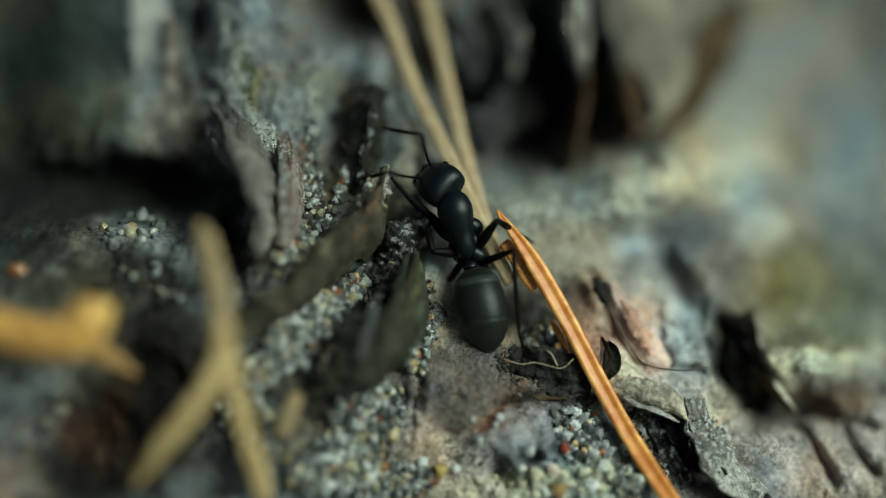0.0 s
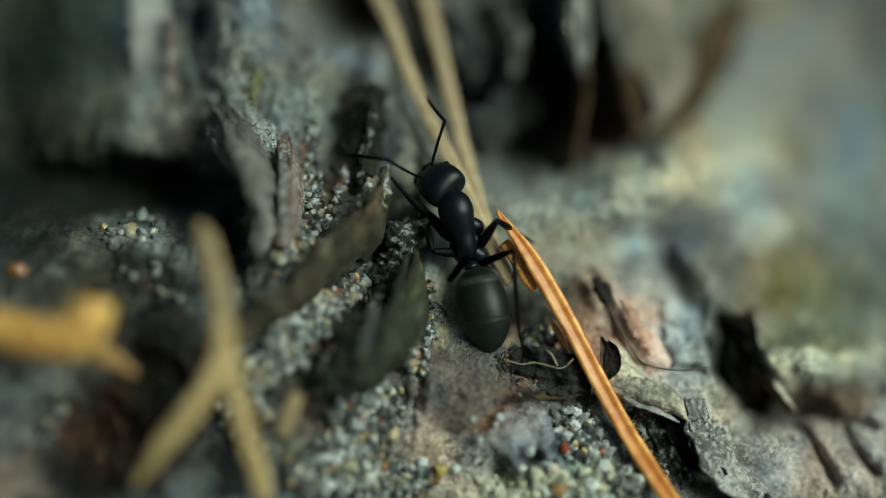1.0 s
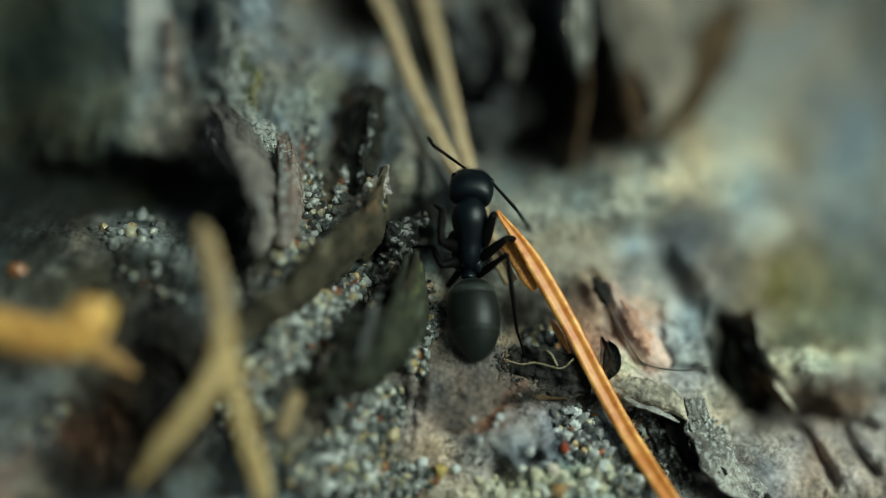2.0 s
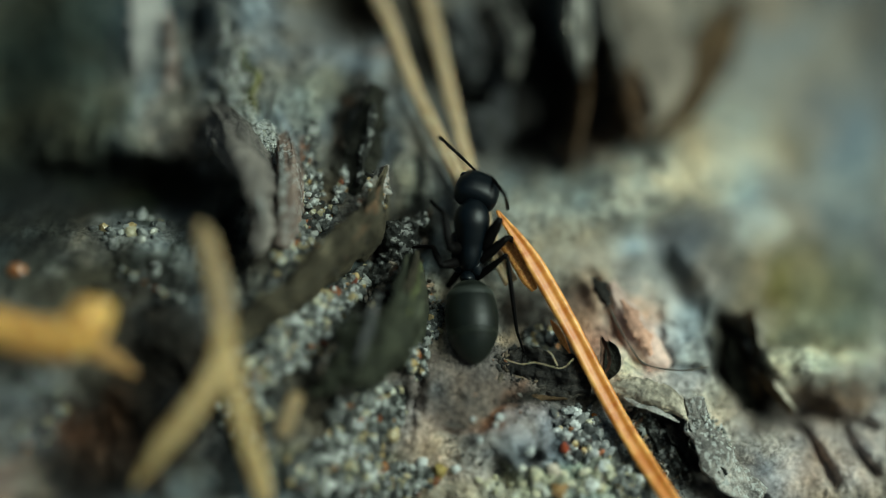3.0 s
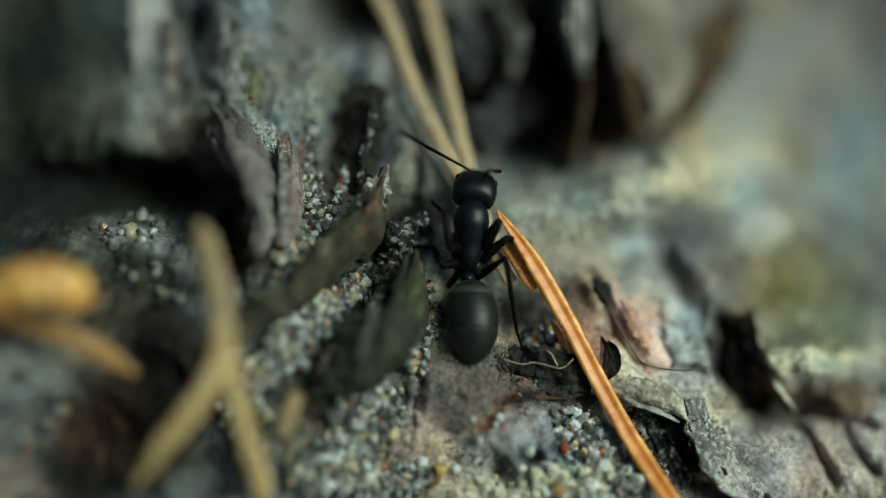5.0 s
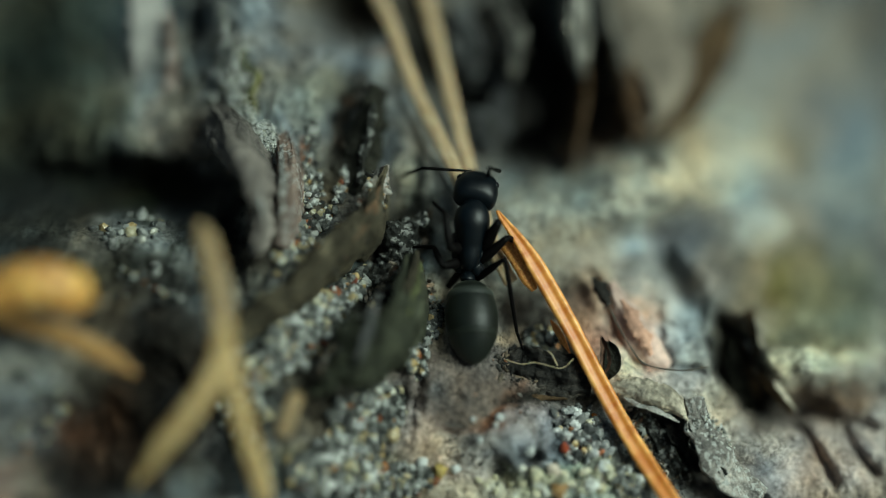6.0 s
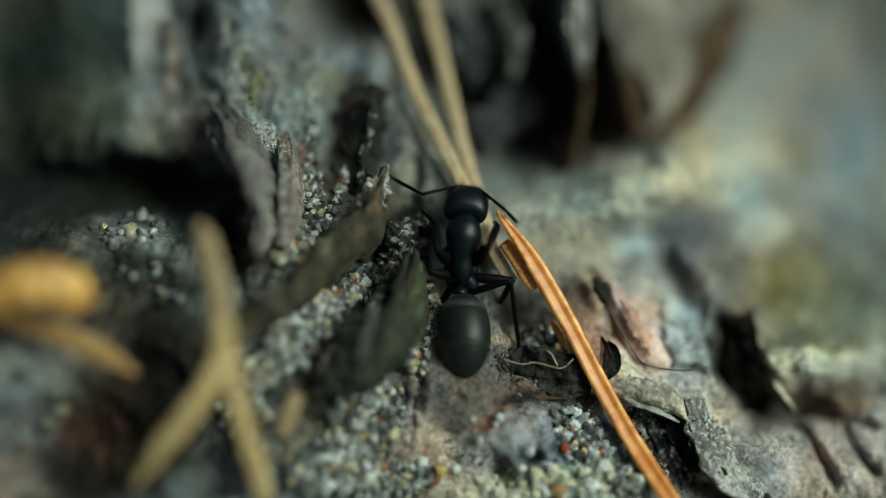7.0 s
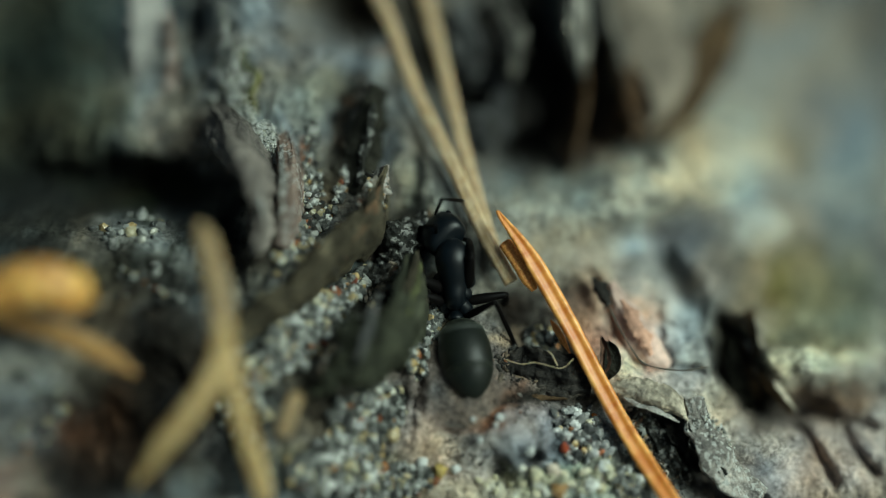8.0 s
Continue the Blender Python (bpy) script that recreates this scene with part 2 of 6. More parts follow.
def beside(u, v, points):
    """Distance from a line of points, and on which side of it."""
    best, sign = 0 * u + 1e9, 0 * u
    for (ax, ay), (bx, by) in zip(points, points[1:]):
        dx, dy = bx - ax, by - ay
        k = np.clip(((u - ax) * dx + (v - ay) * dy) / (dx * dx + dy * dy), 0, 1)
        d = np.hypot(u - ax - k * dx, v - ay - k * dy)
        right = np.sign((u - ax) * dy - (v - ay) * dx)
        near = d < best
        best, sign = np.where(near, d, best), np.where(near, right, sign)
    return best, sign


def spread(u, v, cu, cv, ru, rv, turn, edge):
    c, s = math.cos(turn), math.sin(turn)
    a, b = ((u - cu) * c + (v - cv) * s) / ru, ((v - cv) * c - (u - cu) * s) / rv
    return np.exp(-np.power(a * a + b * b + 1e-9, edge / 2))


def height(u, v, fine=True):
    top, bottom = 0 * u, 0 * u + 1e-9
    for cu, cv, h in LEVELS:
        w = np.exp(-((u - cu) ** 2 + (v - cv) ** 2) / (2 * 3.2 ** 2)) + 1e-7
        top, bottom = top + w * h, bottom + w
    h = top / bottom
    wu, wv = u + 0.5 * fbm(u * 0.7, v * 0.7, 3), v + 0.5 * fbm(u * 0.7 + 40, v * 0.7, 3)
    for cu, cv, dh, ru, rv, turn, edge in MOUNDS:
        h = h + dh * spread(wu, wv, cu, cv, ru, rv, turn, edge)
    for points, depth, width, step, reach in GROOVES:
        d, s = beside(wu, wv, points)
        h = h - depth * np.exp(-(d / width) ** 2) - step * (s > 0) * np.exp(-(d / reach) ** 2)
    h = h + 0.9 * fbm(u * 0.22, v * 0.22, 3)
    if fine:
        h = h + (1 - 0.8 * rubbed(u, v)) * (0.45 * fbm(u * 0.9 + 5, v * 0.6, 4) + 0.40 * (0.25 - np.abs(fbm(u * 1.6, v * 1.1 + 30, 4))) + 0.22 * (0.2 - np.abs(fbm(u * 4.1, v * 3.3 + 11, 3))) + 0.10 * fbm(u * 6, v * 6, 3))
    return h


def lie(u, v, fine=True):
    return float(height(np.array([float(u)]), np.array([float(v)]), fine)[0])


# the broad lie of the bank
level(0.41, 0.28, -1.6)
level(1.42, -3.02, -1.6)
level(-8.87, 6.04, -0.3)
level(-6.62, 0.28, -0.3)
level(-4.56, -2.95, 1.4)
level(-6.49, -4.16, 2.7)
level(-7.67, -5.59, 3.5)
level(-3.35, -7.48, 0.8)
level(-5.00, -9.50, 2.3)
level(-1.50, -10.50, 1.7)
level(5.40, -10.60, 2.0)
level(-3.09, -6.96, 0.2)
level(0.90, -7.98, 0)
level(2.88, -10.67, 2.2)
level(5.40, -7.48, 0)
level(9.25, -5.03, -1.2)
level(11.69, -8.51, -0.4)
level(17.63, -9.60, -1.5)
level(13.94, -5.08, -2.4)
level(18.10, -4.66, -4.5)
level(10.77, -0.75, -4)
level(18.00, 0.57, -9)
level(6.92, 1.59, -4.5)
level(4.45, 7.80, -8)
level(11.15, 3.78, -8)
level(13.01, 9.52, -13)
level(20.32, 8.26, -15)
level(-2.19, 7.57, -4.5)
level(-5.05, 9.91, -4.5)
level(1.78, 11.38, -9)
level(-13.87, 8.49, -7.5)
level(-14.24, 10.79, -8.5)
level(-14.31, 7.8, -8)
level(-11.23, 8.47, -2.6)
level(-11.51, 6.18, -2.8)
level(-10.81, 4.87, -2.2)
level(-19.02, 8.67, -9)
level(-16.56, 4.21, -5)
level(-14.21, 0.27, 3)
level(-17.53, -0.22, 3.5)
level(-10.89, -3.81, 4.0)
level(-16.25, -4.73, 5.2)
level(-17.12, -8.02, 5.6)
level(-12.69, -9.01, 5.2)
level(-7.41, -9.24, 2.8)
level(-21.38, -3.76, 6)
level(-11.45, -13.22, 5.5)
level(2.85, -13.72, 5)
level(17.90, -13.98, 0)
level(24.75, -1.59, -9)
level(0.44, 16.37, -12)
level(-15.91, 16.10, -10)
level(20.64, 15.59, -17)
# ridges and hollows
mound(-8.78, 6.22, 0.9,1.6,7.5,14,3)
mound(-9.67, 11.46, 0.6,1.2,3.0,0,3)
mound(-8.18, 2.76, 0.6,1.3,2.6,12,3)
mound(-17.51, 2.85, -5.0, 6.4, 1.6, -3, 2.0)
mound(-12.10, 2.40, -3, 1.8, 1.2, -15, 3)
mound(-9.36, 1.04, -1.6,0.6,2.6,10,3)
mound(-11.43, 10.6, -1.6,0.45,1.3,0,3)
mound(9.68, 3.20, 2.5,6.5,1.6,20,2.5)
mound(15.68, -7.10, -2,2.0,0.8,-15,3)
mound(10.84, -1.50, -2,0.7,1.6,20,3)
mound(-4.66, 6.11, -1.5,0.6,2.5,-12,3)
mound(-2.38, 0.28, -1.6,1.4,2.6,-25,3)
mound(1.64, -6.92, 0.9,2.8,2.6,0,2.5)
mound(-1.10, -5.45, 0.5,0.35,2.0,0,3)
mound(3.63, -8.67, 0.7,1.3,0.9,10,3)
mound(3.73, -9.12, -0.9,0.55,0.45,10,3)
mound(2.54, -9.79, -0.8,0.35,0.8,25,3)
mound(5.44, -5.27, -0.9,2.2,1.2,-10,3)
mound(3.96, -3.02, -0.8,1.2,1.4,0,3)
mound(10.04, -9.10, -1.6,2.2,1.0,-40,3)
mound(14.54, -8.91, 0.8,1.4,1.0,20,3)
mound(16.90, -4.90, 1.6,2.6,1.0,5,3)
mound(-15.37, -8.12, -2,2.6,2.0,0,3)
mound(-9.77, -7.61, -2,1.8,1.6,0,3)
mound(-12.52, -5.55, -1.5,1.6,1.0,-20,3)
# pigments, among them near-black shade painted into hollows, cracks and gaps
# shade of the long gap at the left, painted near black
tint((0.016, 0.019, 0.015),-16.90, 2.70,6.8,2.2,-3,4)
tint((0.24, 0.21, 0.035),-8.80, 7.48,0.6,1.1,10,3)
tint(MOSS,-8.60, 5.28,0.3,0.5,10,3)
tint((0.30, 0.29, 0.26),-12.54, 5.85,1.7,1.2,0,3,0.8)
tint(BLUE,-5.80, 8.57,2.5,2.6,0,3,0.7)
# hollows by the faded needles: shade painted in, then ground lowered
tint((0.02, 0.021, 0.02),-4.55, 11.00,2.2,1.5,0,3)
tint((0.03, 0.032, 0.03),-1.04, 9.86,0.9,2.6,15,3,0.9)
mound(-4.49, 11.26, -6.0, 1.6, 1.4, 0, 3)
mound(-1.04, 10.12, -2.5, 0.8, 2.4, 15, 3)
tint(RUST,-3.11, 9.17,0.35,0.35,0,3,0.7)
tint((0.2, 0.175, 0.16),-7.85, 2.02,0.5,2.0,-5,3)
# shade in the gap beside the curved grey flake, painted on
tint((0.03, 0.033, 0.028),-9.60, 1.78,0.5,1.5,0,3,0.8)
tint((0.03, 0.033, 0.028),-9.22, 0.53,0.6,2.2,10,3,0.8)
tint((0.05, 0.052, 0.045),-2.35, 0.03,1.6,2.6,-25,3,0.8)
tint(BLUE,19.31, 7.07,1.4,2.0,0,3,0.5)
tint(BLUE,10.87, 0.03,2.6,1.6,-20,3,0.5)
tint(DARK,11.03, -1.79,0.6,1.6,25,3)
tint(BROWN,17.61, -6.91,3.0,0.6,5,3,0.4)
tint(TAUPE,1.65, -7.23,3.4,3.2,0,4,0.95)
worn(1.65, -7.23,3.2,3.0,0,4)
worn(15.65, -8.72,3.6,2.4,0,4,1.0)
worn(-5.80, 8.57,3.0,3.0,0,4,0.1)
worn(7.2, 2.2, 7.0, 3.4, 12, 4, 1.0)
worn(14.5, 5.2, 8.0, 6.0, 20, 4, 1.0)
worn(13.5, -3.0, 4.5, 4.5, 0, 4, 0.7)
tint((0.30, 0.12, 0.05),1.53, -8.10,0.3,2.4,-42,3,0.75)
tint(RUST,-0.60, -6.23,0.25,0.8,0,3,0.8)
tint(RUST,2.65, -6.48,0.8,0.4,0,3,0.5)
tint(BLUE,3.15, -8.22,1.2,1.0,0,3,0.5)
tint(DARK,3.70, -9.05,0.5,0.45,0,3)
# hollows round the black flake, their shade painted DARK
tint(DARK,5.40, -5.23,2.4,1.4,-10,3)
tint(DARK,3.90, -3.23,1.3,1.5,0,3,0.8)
tint(GREEN,-5.60, -1.48,2.0,4.0,-45,3,0.6)
tint(DARK,-11.08, -5.23,2.0,1.6,-30,3)
tint(RUST,-14.78, -7.86,0.9,0.7,0,3,0.5)
tint(DARK,-17.29, -10.00,1.2,0.8,0,3)
tint(PINK,-18.54, -10.15,0.8,0.8,0,3,0.6)
tint(BLUE,-17.12, -7.07,1.4,2.0,0,3,0.6)
tint(DARK,-8.61, -9.46,1.2,1.6,0,3)
tint(GREEN,-5.55, -4.93,3.0,3.0,-40,3,0.5)
tint(PALE,6.89, 0.28,3.0,1.2,20,3,0.4)

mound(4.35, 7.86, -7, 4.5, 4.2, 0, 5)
mound(1.78, 5.84, 3.0, 0.7, 0.8, 0, 3)
mound(5.57, 7.51, 2.5, 0.35, 2.2, 8, 3)
mound(2.31, 9.92, 4.0, 0.6, 1.8, 14, 3)
mound(4.08, 8.96, 3.5, 0.5, 2.4, 14, 3)
mound(6.40, 10.55, 6.5, 0.7, 2.2, 6, 3)
mound(2.94, 6.84, 3,0.5,1.2,14,3)
mound(10.38, 6.67, -2.5,3.4,1.2,38,3)
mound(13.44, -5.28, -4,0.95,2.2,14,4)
groove([(7.40, -6.40), (8.65, -6.08), (10.15, -6.62), (11.10, -7.35), (11.80, -8.47), (12.78, -9.78), (14.03, -10.78), (15.40, -11.68)], 0.0, 0.2, 0.9, 1.7)
groove([(6.40, -0.93), (7.35, -2.35), (7.78, -3.98), (8.35, -4.78), (9.53, -5.35), (11.78, -5.53)], 0.5, 0.16, -0.35, 1.2)
groove([(16.03, -8.10), (16.60, -9.10), (17.53, -10.35)], 1.2, 0.2)
groove([(18.28, -8.10), (18.90, -9.22), (19.60, -10.23)], 1.2, 0.22)
groove([(10.03, -3.02), (10.92, -3.78), (12.11, -4.03)], 0.5, 0.2, -0.3, 1.0)
groove([(-0.90, -2.98), (-0.80, -4.98), (-0.98, -7.10)], 0.7, 0.16, 0.3, 1.0)
groove([(3.03, -6.43), (1.90, -7.60), (0.40, -9.35)], 0.25, 0.2, 0.2, 1.0)
groove([(13.65, -7.60), (15.90, -7.35), (19.40, -7.78)], 0.7, 0.3, 0.4, 1.5)
tint((0.105, 0.108, 0.075),-18.06, 8.60,6.5,6.0,0,4,0.93)
tint((0.035, 0.04, 0.028),-19.67, 8.60,3.2,5.5,0,4,0.9)
tint(LICHEN,-13.68, 8.72,1.0,3.2,3,3,0.8)
tint((0.26, 0.265, 0.26),-5.80, 8.05,3.6,3.6,0,3,0.5)
# the deep hollow behind the needles, its shade painted near black
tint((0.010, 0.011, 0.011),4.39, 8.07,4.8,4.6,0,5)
tint((0.2, 0.18, 0.09),1.92, 5.84,0.6,0.7,0,3,0.8)
tint((0.09, 0.09, 0.085),3.32, 7.99,0.4,1.8,14,3,0.8)
tint((0.10, 0.07, 0.05),5.93, 6.90,0.3,2.0,6,3,0.8)
tint((0.26, 0.26, 0.27),2.29, 9.84,0.7,1.7,14,3)
tint((0.36, 0.37, 0.39),6.29, 10.38,0.6,1.9,6,3)
tint((0.30, 0.29, 0.26),15.68, 6.68,7.0,7.0,0,4,0.8)
tint((0.22, 0.13, 0.07),10.30, 6.92,3.6,1.25,40,3)
tint((0.22, 0.15, 0.09),14.57, 10.83,2.6,0.9,50,3,0.8)
tint(PALE,10.79, 3.48,6.0,1.5,20,3,0.8)
tint(PALE,13.83, 5.12,2.2,2.0,30,3,0.9)
tint((0.13, 0.14, 0.16),19.31, 7.07,1.6,2.0,0,3,0.8)
tint(PALE,20.66, 3.35,1.2,2.4,0,3,0.6)
tint((0.16, 0.145, 0.07),16.76, -3.14,2.4,3.4,0,3,0.85)
tint((0.66, 0.64, 0.55),17.77, -5.28,2.8,0.8,3,3,0.9)
# the deep crack at the right, its shade painted in
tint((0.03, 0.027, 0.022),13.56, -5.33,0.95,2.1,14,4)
tint((0.34, 0.33, 0.28),16.21, -6.19,1.4,1.4,0,3,0.8)
tint((0.8, 0.7, 0.6),9.23, -3.51,3.0,3.2,0,3,0.95)
tint((0.78, 0.75, 0.69),10.87, -4.01,1.6,2.2,0,3,0.9)
tint(PALE,11.40, -6.48,2.2,1.4,-30,3,0.8)
tint((0.52, 0.455, 0.415),15.90, -8.97,4.6,2.4,0,4,0.9)
# dark ground under the overhanging rim, its shade painted in
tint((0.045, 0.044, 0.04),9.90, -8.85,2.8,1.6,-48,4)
tint((0.03, 0.033, 0.026),-15.18, 0.27,7.4,4.0,0,4,0.95)
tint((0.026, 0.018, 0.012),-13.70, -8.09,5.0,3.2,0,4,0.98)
tint((0.13, 0.05, 0.025),-14.78, -7.97,0.9,0.7,0,3,0.8)
tint((0.20, 0.205, 0.21),-17.24, -6.24,1.7,1.5,0,3,0.9)
tint(PINK,-18.54, -10.15,1.0,0.9,0,3,0.5)
tint((0.40, 0.40, 0.24),5.62, -10.43,3.4,0.8,0,3,0.7)
crust(-10.44, 7.37, 0.8, 0.8, -30, 3)
crust(-9.98, 10.03,0.4,1.2,10,3)
crust(-9.90, 8.03,0.75,2.1,12,3)
crust(-6.98, 3.28,0.3,0.9,12,3)
crust(-10.60, 7.03,0.3,0.9,-20,3)
crust(-8.60, 5.40,0.7,1.2,25,3)
crust(-7.80, 4.48,0.45,0.9,25,3)
crust(-7.18, 1.65,0.35,1.2,6,3,0.7)
crust(-9.22, 6.28,0.6,1.0,30,3)
crust(11.90, -7.98,0.8,1.5,35,3,0.8)
tint((0.42, 0.39, 0.40),3.28, -8.35,1.7,0.9,10,3,0.85)
tint((0.45, 0.44, 0.36),2.88, -10.54,4.0,0.7,0,3,0.7)
tint((0.11, 0.105, 0.08),-7.23, 6.90,1.2,3.0,0,3,0.5)
tint((0.82, 0.42, 0.28),8.69, -3.51,0.7,1.5,-20,3,0.8)
tint((0.8, 0.42, 0.3),6.91, -4.14,0.7,0.9,0,3,0.75)
tint((0.14, 0.15, 0.17),10.61, 0.42,0.8,1.2,0,3,0.8)
tint((0.12, 0.125, 0.13),7.60, 1.20,1.5,0.6,15,3,0.5)
tint((0.24, 0.22, 0.185),-0.40, -1.24,0.9,2.6,4,3,0.9)
tint((0.22, 0.21, 0.18),-1.24, 2.81,0.8,2.4,-8,3,0.7)
worn(-0.40, -1.24,1.0,2.8,4,3)

tint((0.06, 0.047, 0.038),0.90, -5.68,2.8,1.8,-8,3,0.92)
tint((0.26, 0.16, 0.10),2.90, -6.73,1.2,0.6,-20,3,0.6)
tint((0.016, 0.014, 0.012),0.70, -6.30,0.36,0.28,0,4,0.95)
tint((0.03, 0.025, 0.02),0.40, -8.22,0.32,0.26,0,4,0.9)
tint((0.10, 0.08, 0.066),0.70, -6.30,0.2,0.15,0,4,0.95)
tint((0.26, 0.22, 0.19),0.40, -8.22,0.17,0.14,0,4,0.9)
mound(0.70, -6.31, -0.25,0.26,0.22,0,4)
mound(0.40, -8.24, -0.25,0.26,0.22,0,4)
groove([(6.60, -0.83), (7.53, -2.23), (8.10, -3.85), (8.90, -4.98), (9.90, -5.35), (11.65, -5.28)], 0.55, 0.1)
groove([(10.33, -0.74), (10.03, -3.02), (10.37, -5.02)], 0.4, 0.12, 0.3, 0.8)
groove([(11.91, -2.02), (11.40, -3.79), (12.11, -5.30)], 0.5, 0.14, -0.3, 0.8)
tint((0.06, 0.05, 0.04),10.92, -3.78,0.25,0.9,-60,3,0.7)
worn(9.23, -3.63,3.4,3.4,0,4,0.95)
tint((0.66, 0.58, 0.54),2.40, -8.72,2.6,1.5,10,3,0.8)
tint((0.62, 0.6, 0.44),4.38, -10.48,2.6,0.7,0,3,0.7)
tint((0.30, 0.31, 0.29),-16.15, 1.00,0.8,0.4,10,3,0.6)
tint((0.30, 0.31, 0.29),-14.08, 1.12,0.7,0.3,0,3,0.6)
tint((0.30, 0.31, 0.29),-12.50, 0.88,0.8,0.4,20,3,0.6)
tint((0.30, 0.31, 0.29),-15.42, -0.22,0.6,0.4,0,3,0.6)
tint((0.30, 0.31, 0.29),-13.60, 0.02,0.5,0.3,-20,3,0.6)
tint((0.30, 0.31, 0.29),-11.29, -0.95,0.5,0.6,0,3,0.6)
tint((0.30, 0.31, 0.29),-13.96, -1.92,0.6,0.4,10,3,0.6)
tint((0.30, 0.31, 0.29),-12.38, -2.41,0.5,0.4,0,3,0.6)
tint((0.30, 0.31, 0.29),-16.76, -0.95,0.6,0.4,0,3,0.6)
tint((0.5, 0.46, 0.44),3.90, -8.22,1.6,0.6,15,3,0.6)
tint(DARK,3.70, -9.05,0.42,0.36,0,4)
tint((0.06, 0.055, 0.05),4.53, -9.28,0.3,0.25,0,4,0.9)
mound(4.55, -9.32, -0.5,0.3,0.25,0,4)
tint((0.36, 0.14, 0.05),1.60, -7.88,0.42,2.2,-42,3,0.85)
tint((0.2, 0.195, 0.15),-0.86, -1.99,0.9,2.4,0,3,0.8)
tint((0.82, 0.68, 0.58),8.57, -5.13,1.5,0.8,-15,3,0.9)
tint((0.36, 0.37, 0.36),-11.27, 9.01,0.9,2.4,0,3,0.5)
tint((0.03, 0.022, 0.016),-11.37, -3.81,2.3,1.9,-20,3,0.9)
tint((0.05, 0.04, 0.034),-16.73, -9.72,2.2,1.2,0,3,0.8)
# shadow under the black flake, painted on the ground
tint((0.045, 0.042, 0.04),4.40, -6.83,2.1,0.45,-4,3,0.9)
tint((0.13, 0.115, 0.105),4.15, -7.35,1.7,0.8,0,3,0.85)
mound(4.42, -6.81, -0.5,2.0,0.4,-4,3)
tint((0.70, 0.67, 0.64),1.15, -10.53,2.4,0.8,0,3,0.8)
tint((0.085, 0.095, 0.018),-9.0, 7.33,0.5,1.2,-10,4,0.9)
tint((0.03, 0.034, 0.03),-7.90, 7.03,0.5,0.8,0,3,0.8)
tint((0.04, 0.045, 0.045),-2.13, 4.33,0.35,1.6,8,3,0.8)
tint((0.20, 0.11, 0.085),-6.80, 2.53,0.35,1.9,4,3,0.7)
tint((0.12, 0.125, 0.10),-5.75, 6.96,0.6,1.4,0,3,0.5)
# pale ground left of the ant, lightened against its shadow
tint((0.46, 0.44, 0.36),-0.30, 0.40,0.85,2.6,4,3,0.9)
tint((0.40, 0.39, 0.33),2.43, -0.73,1.0,1.6,0,3,0.7)


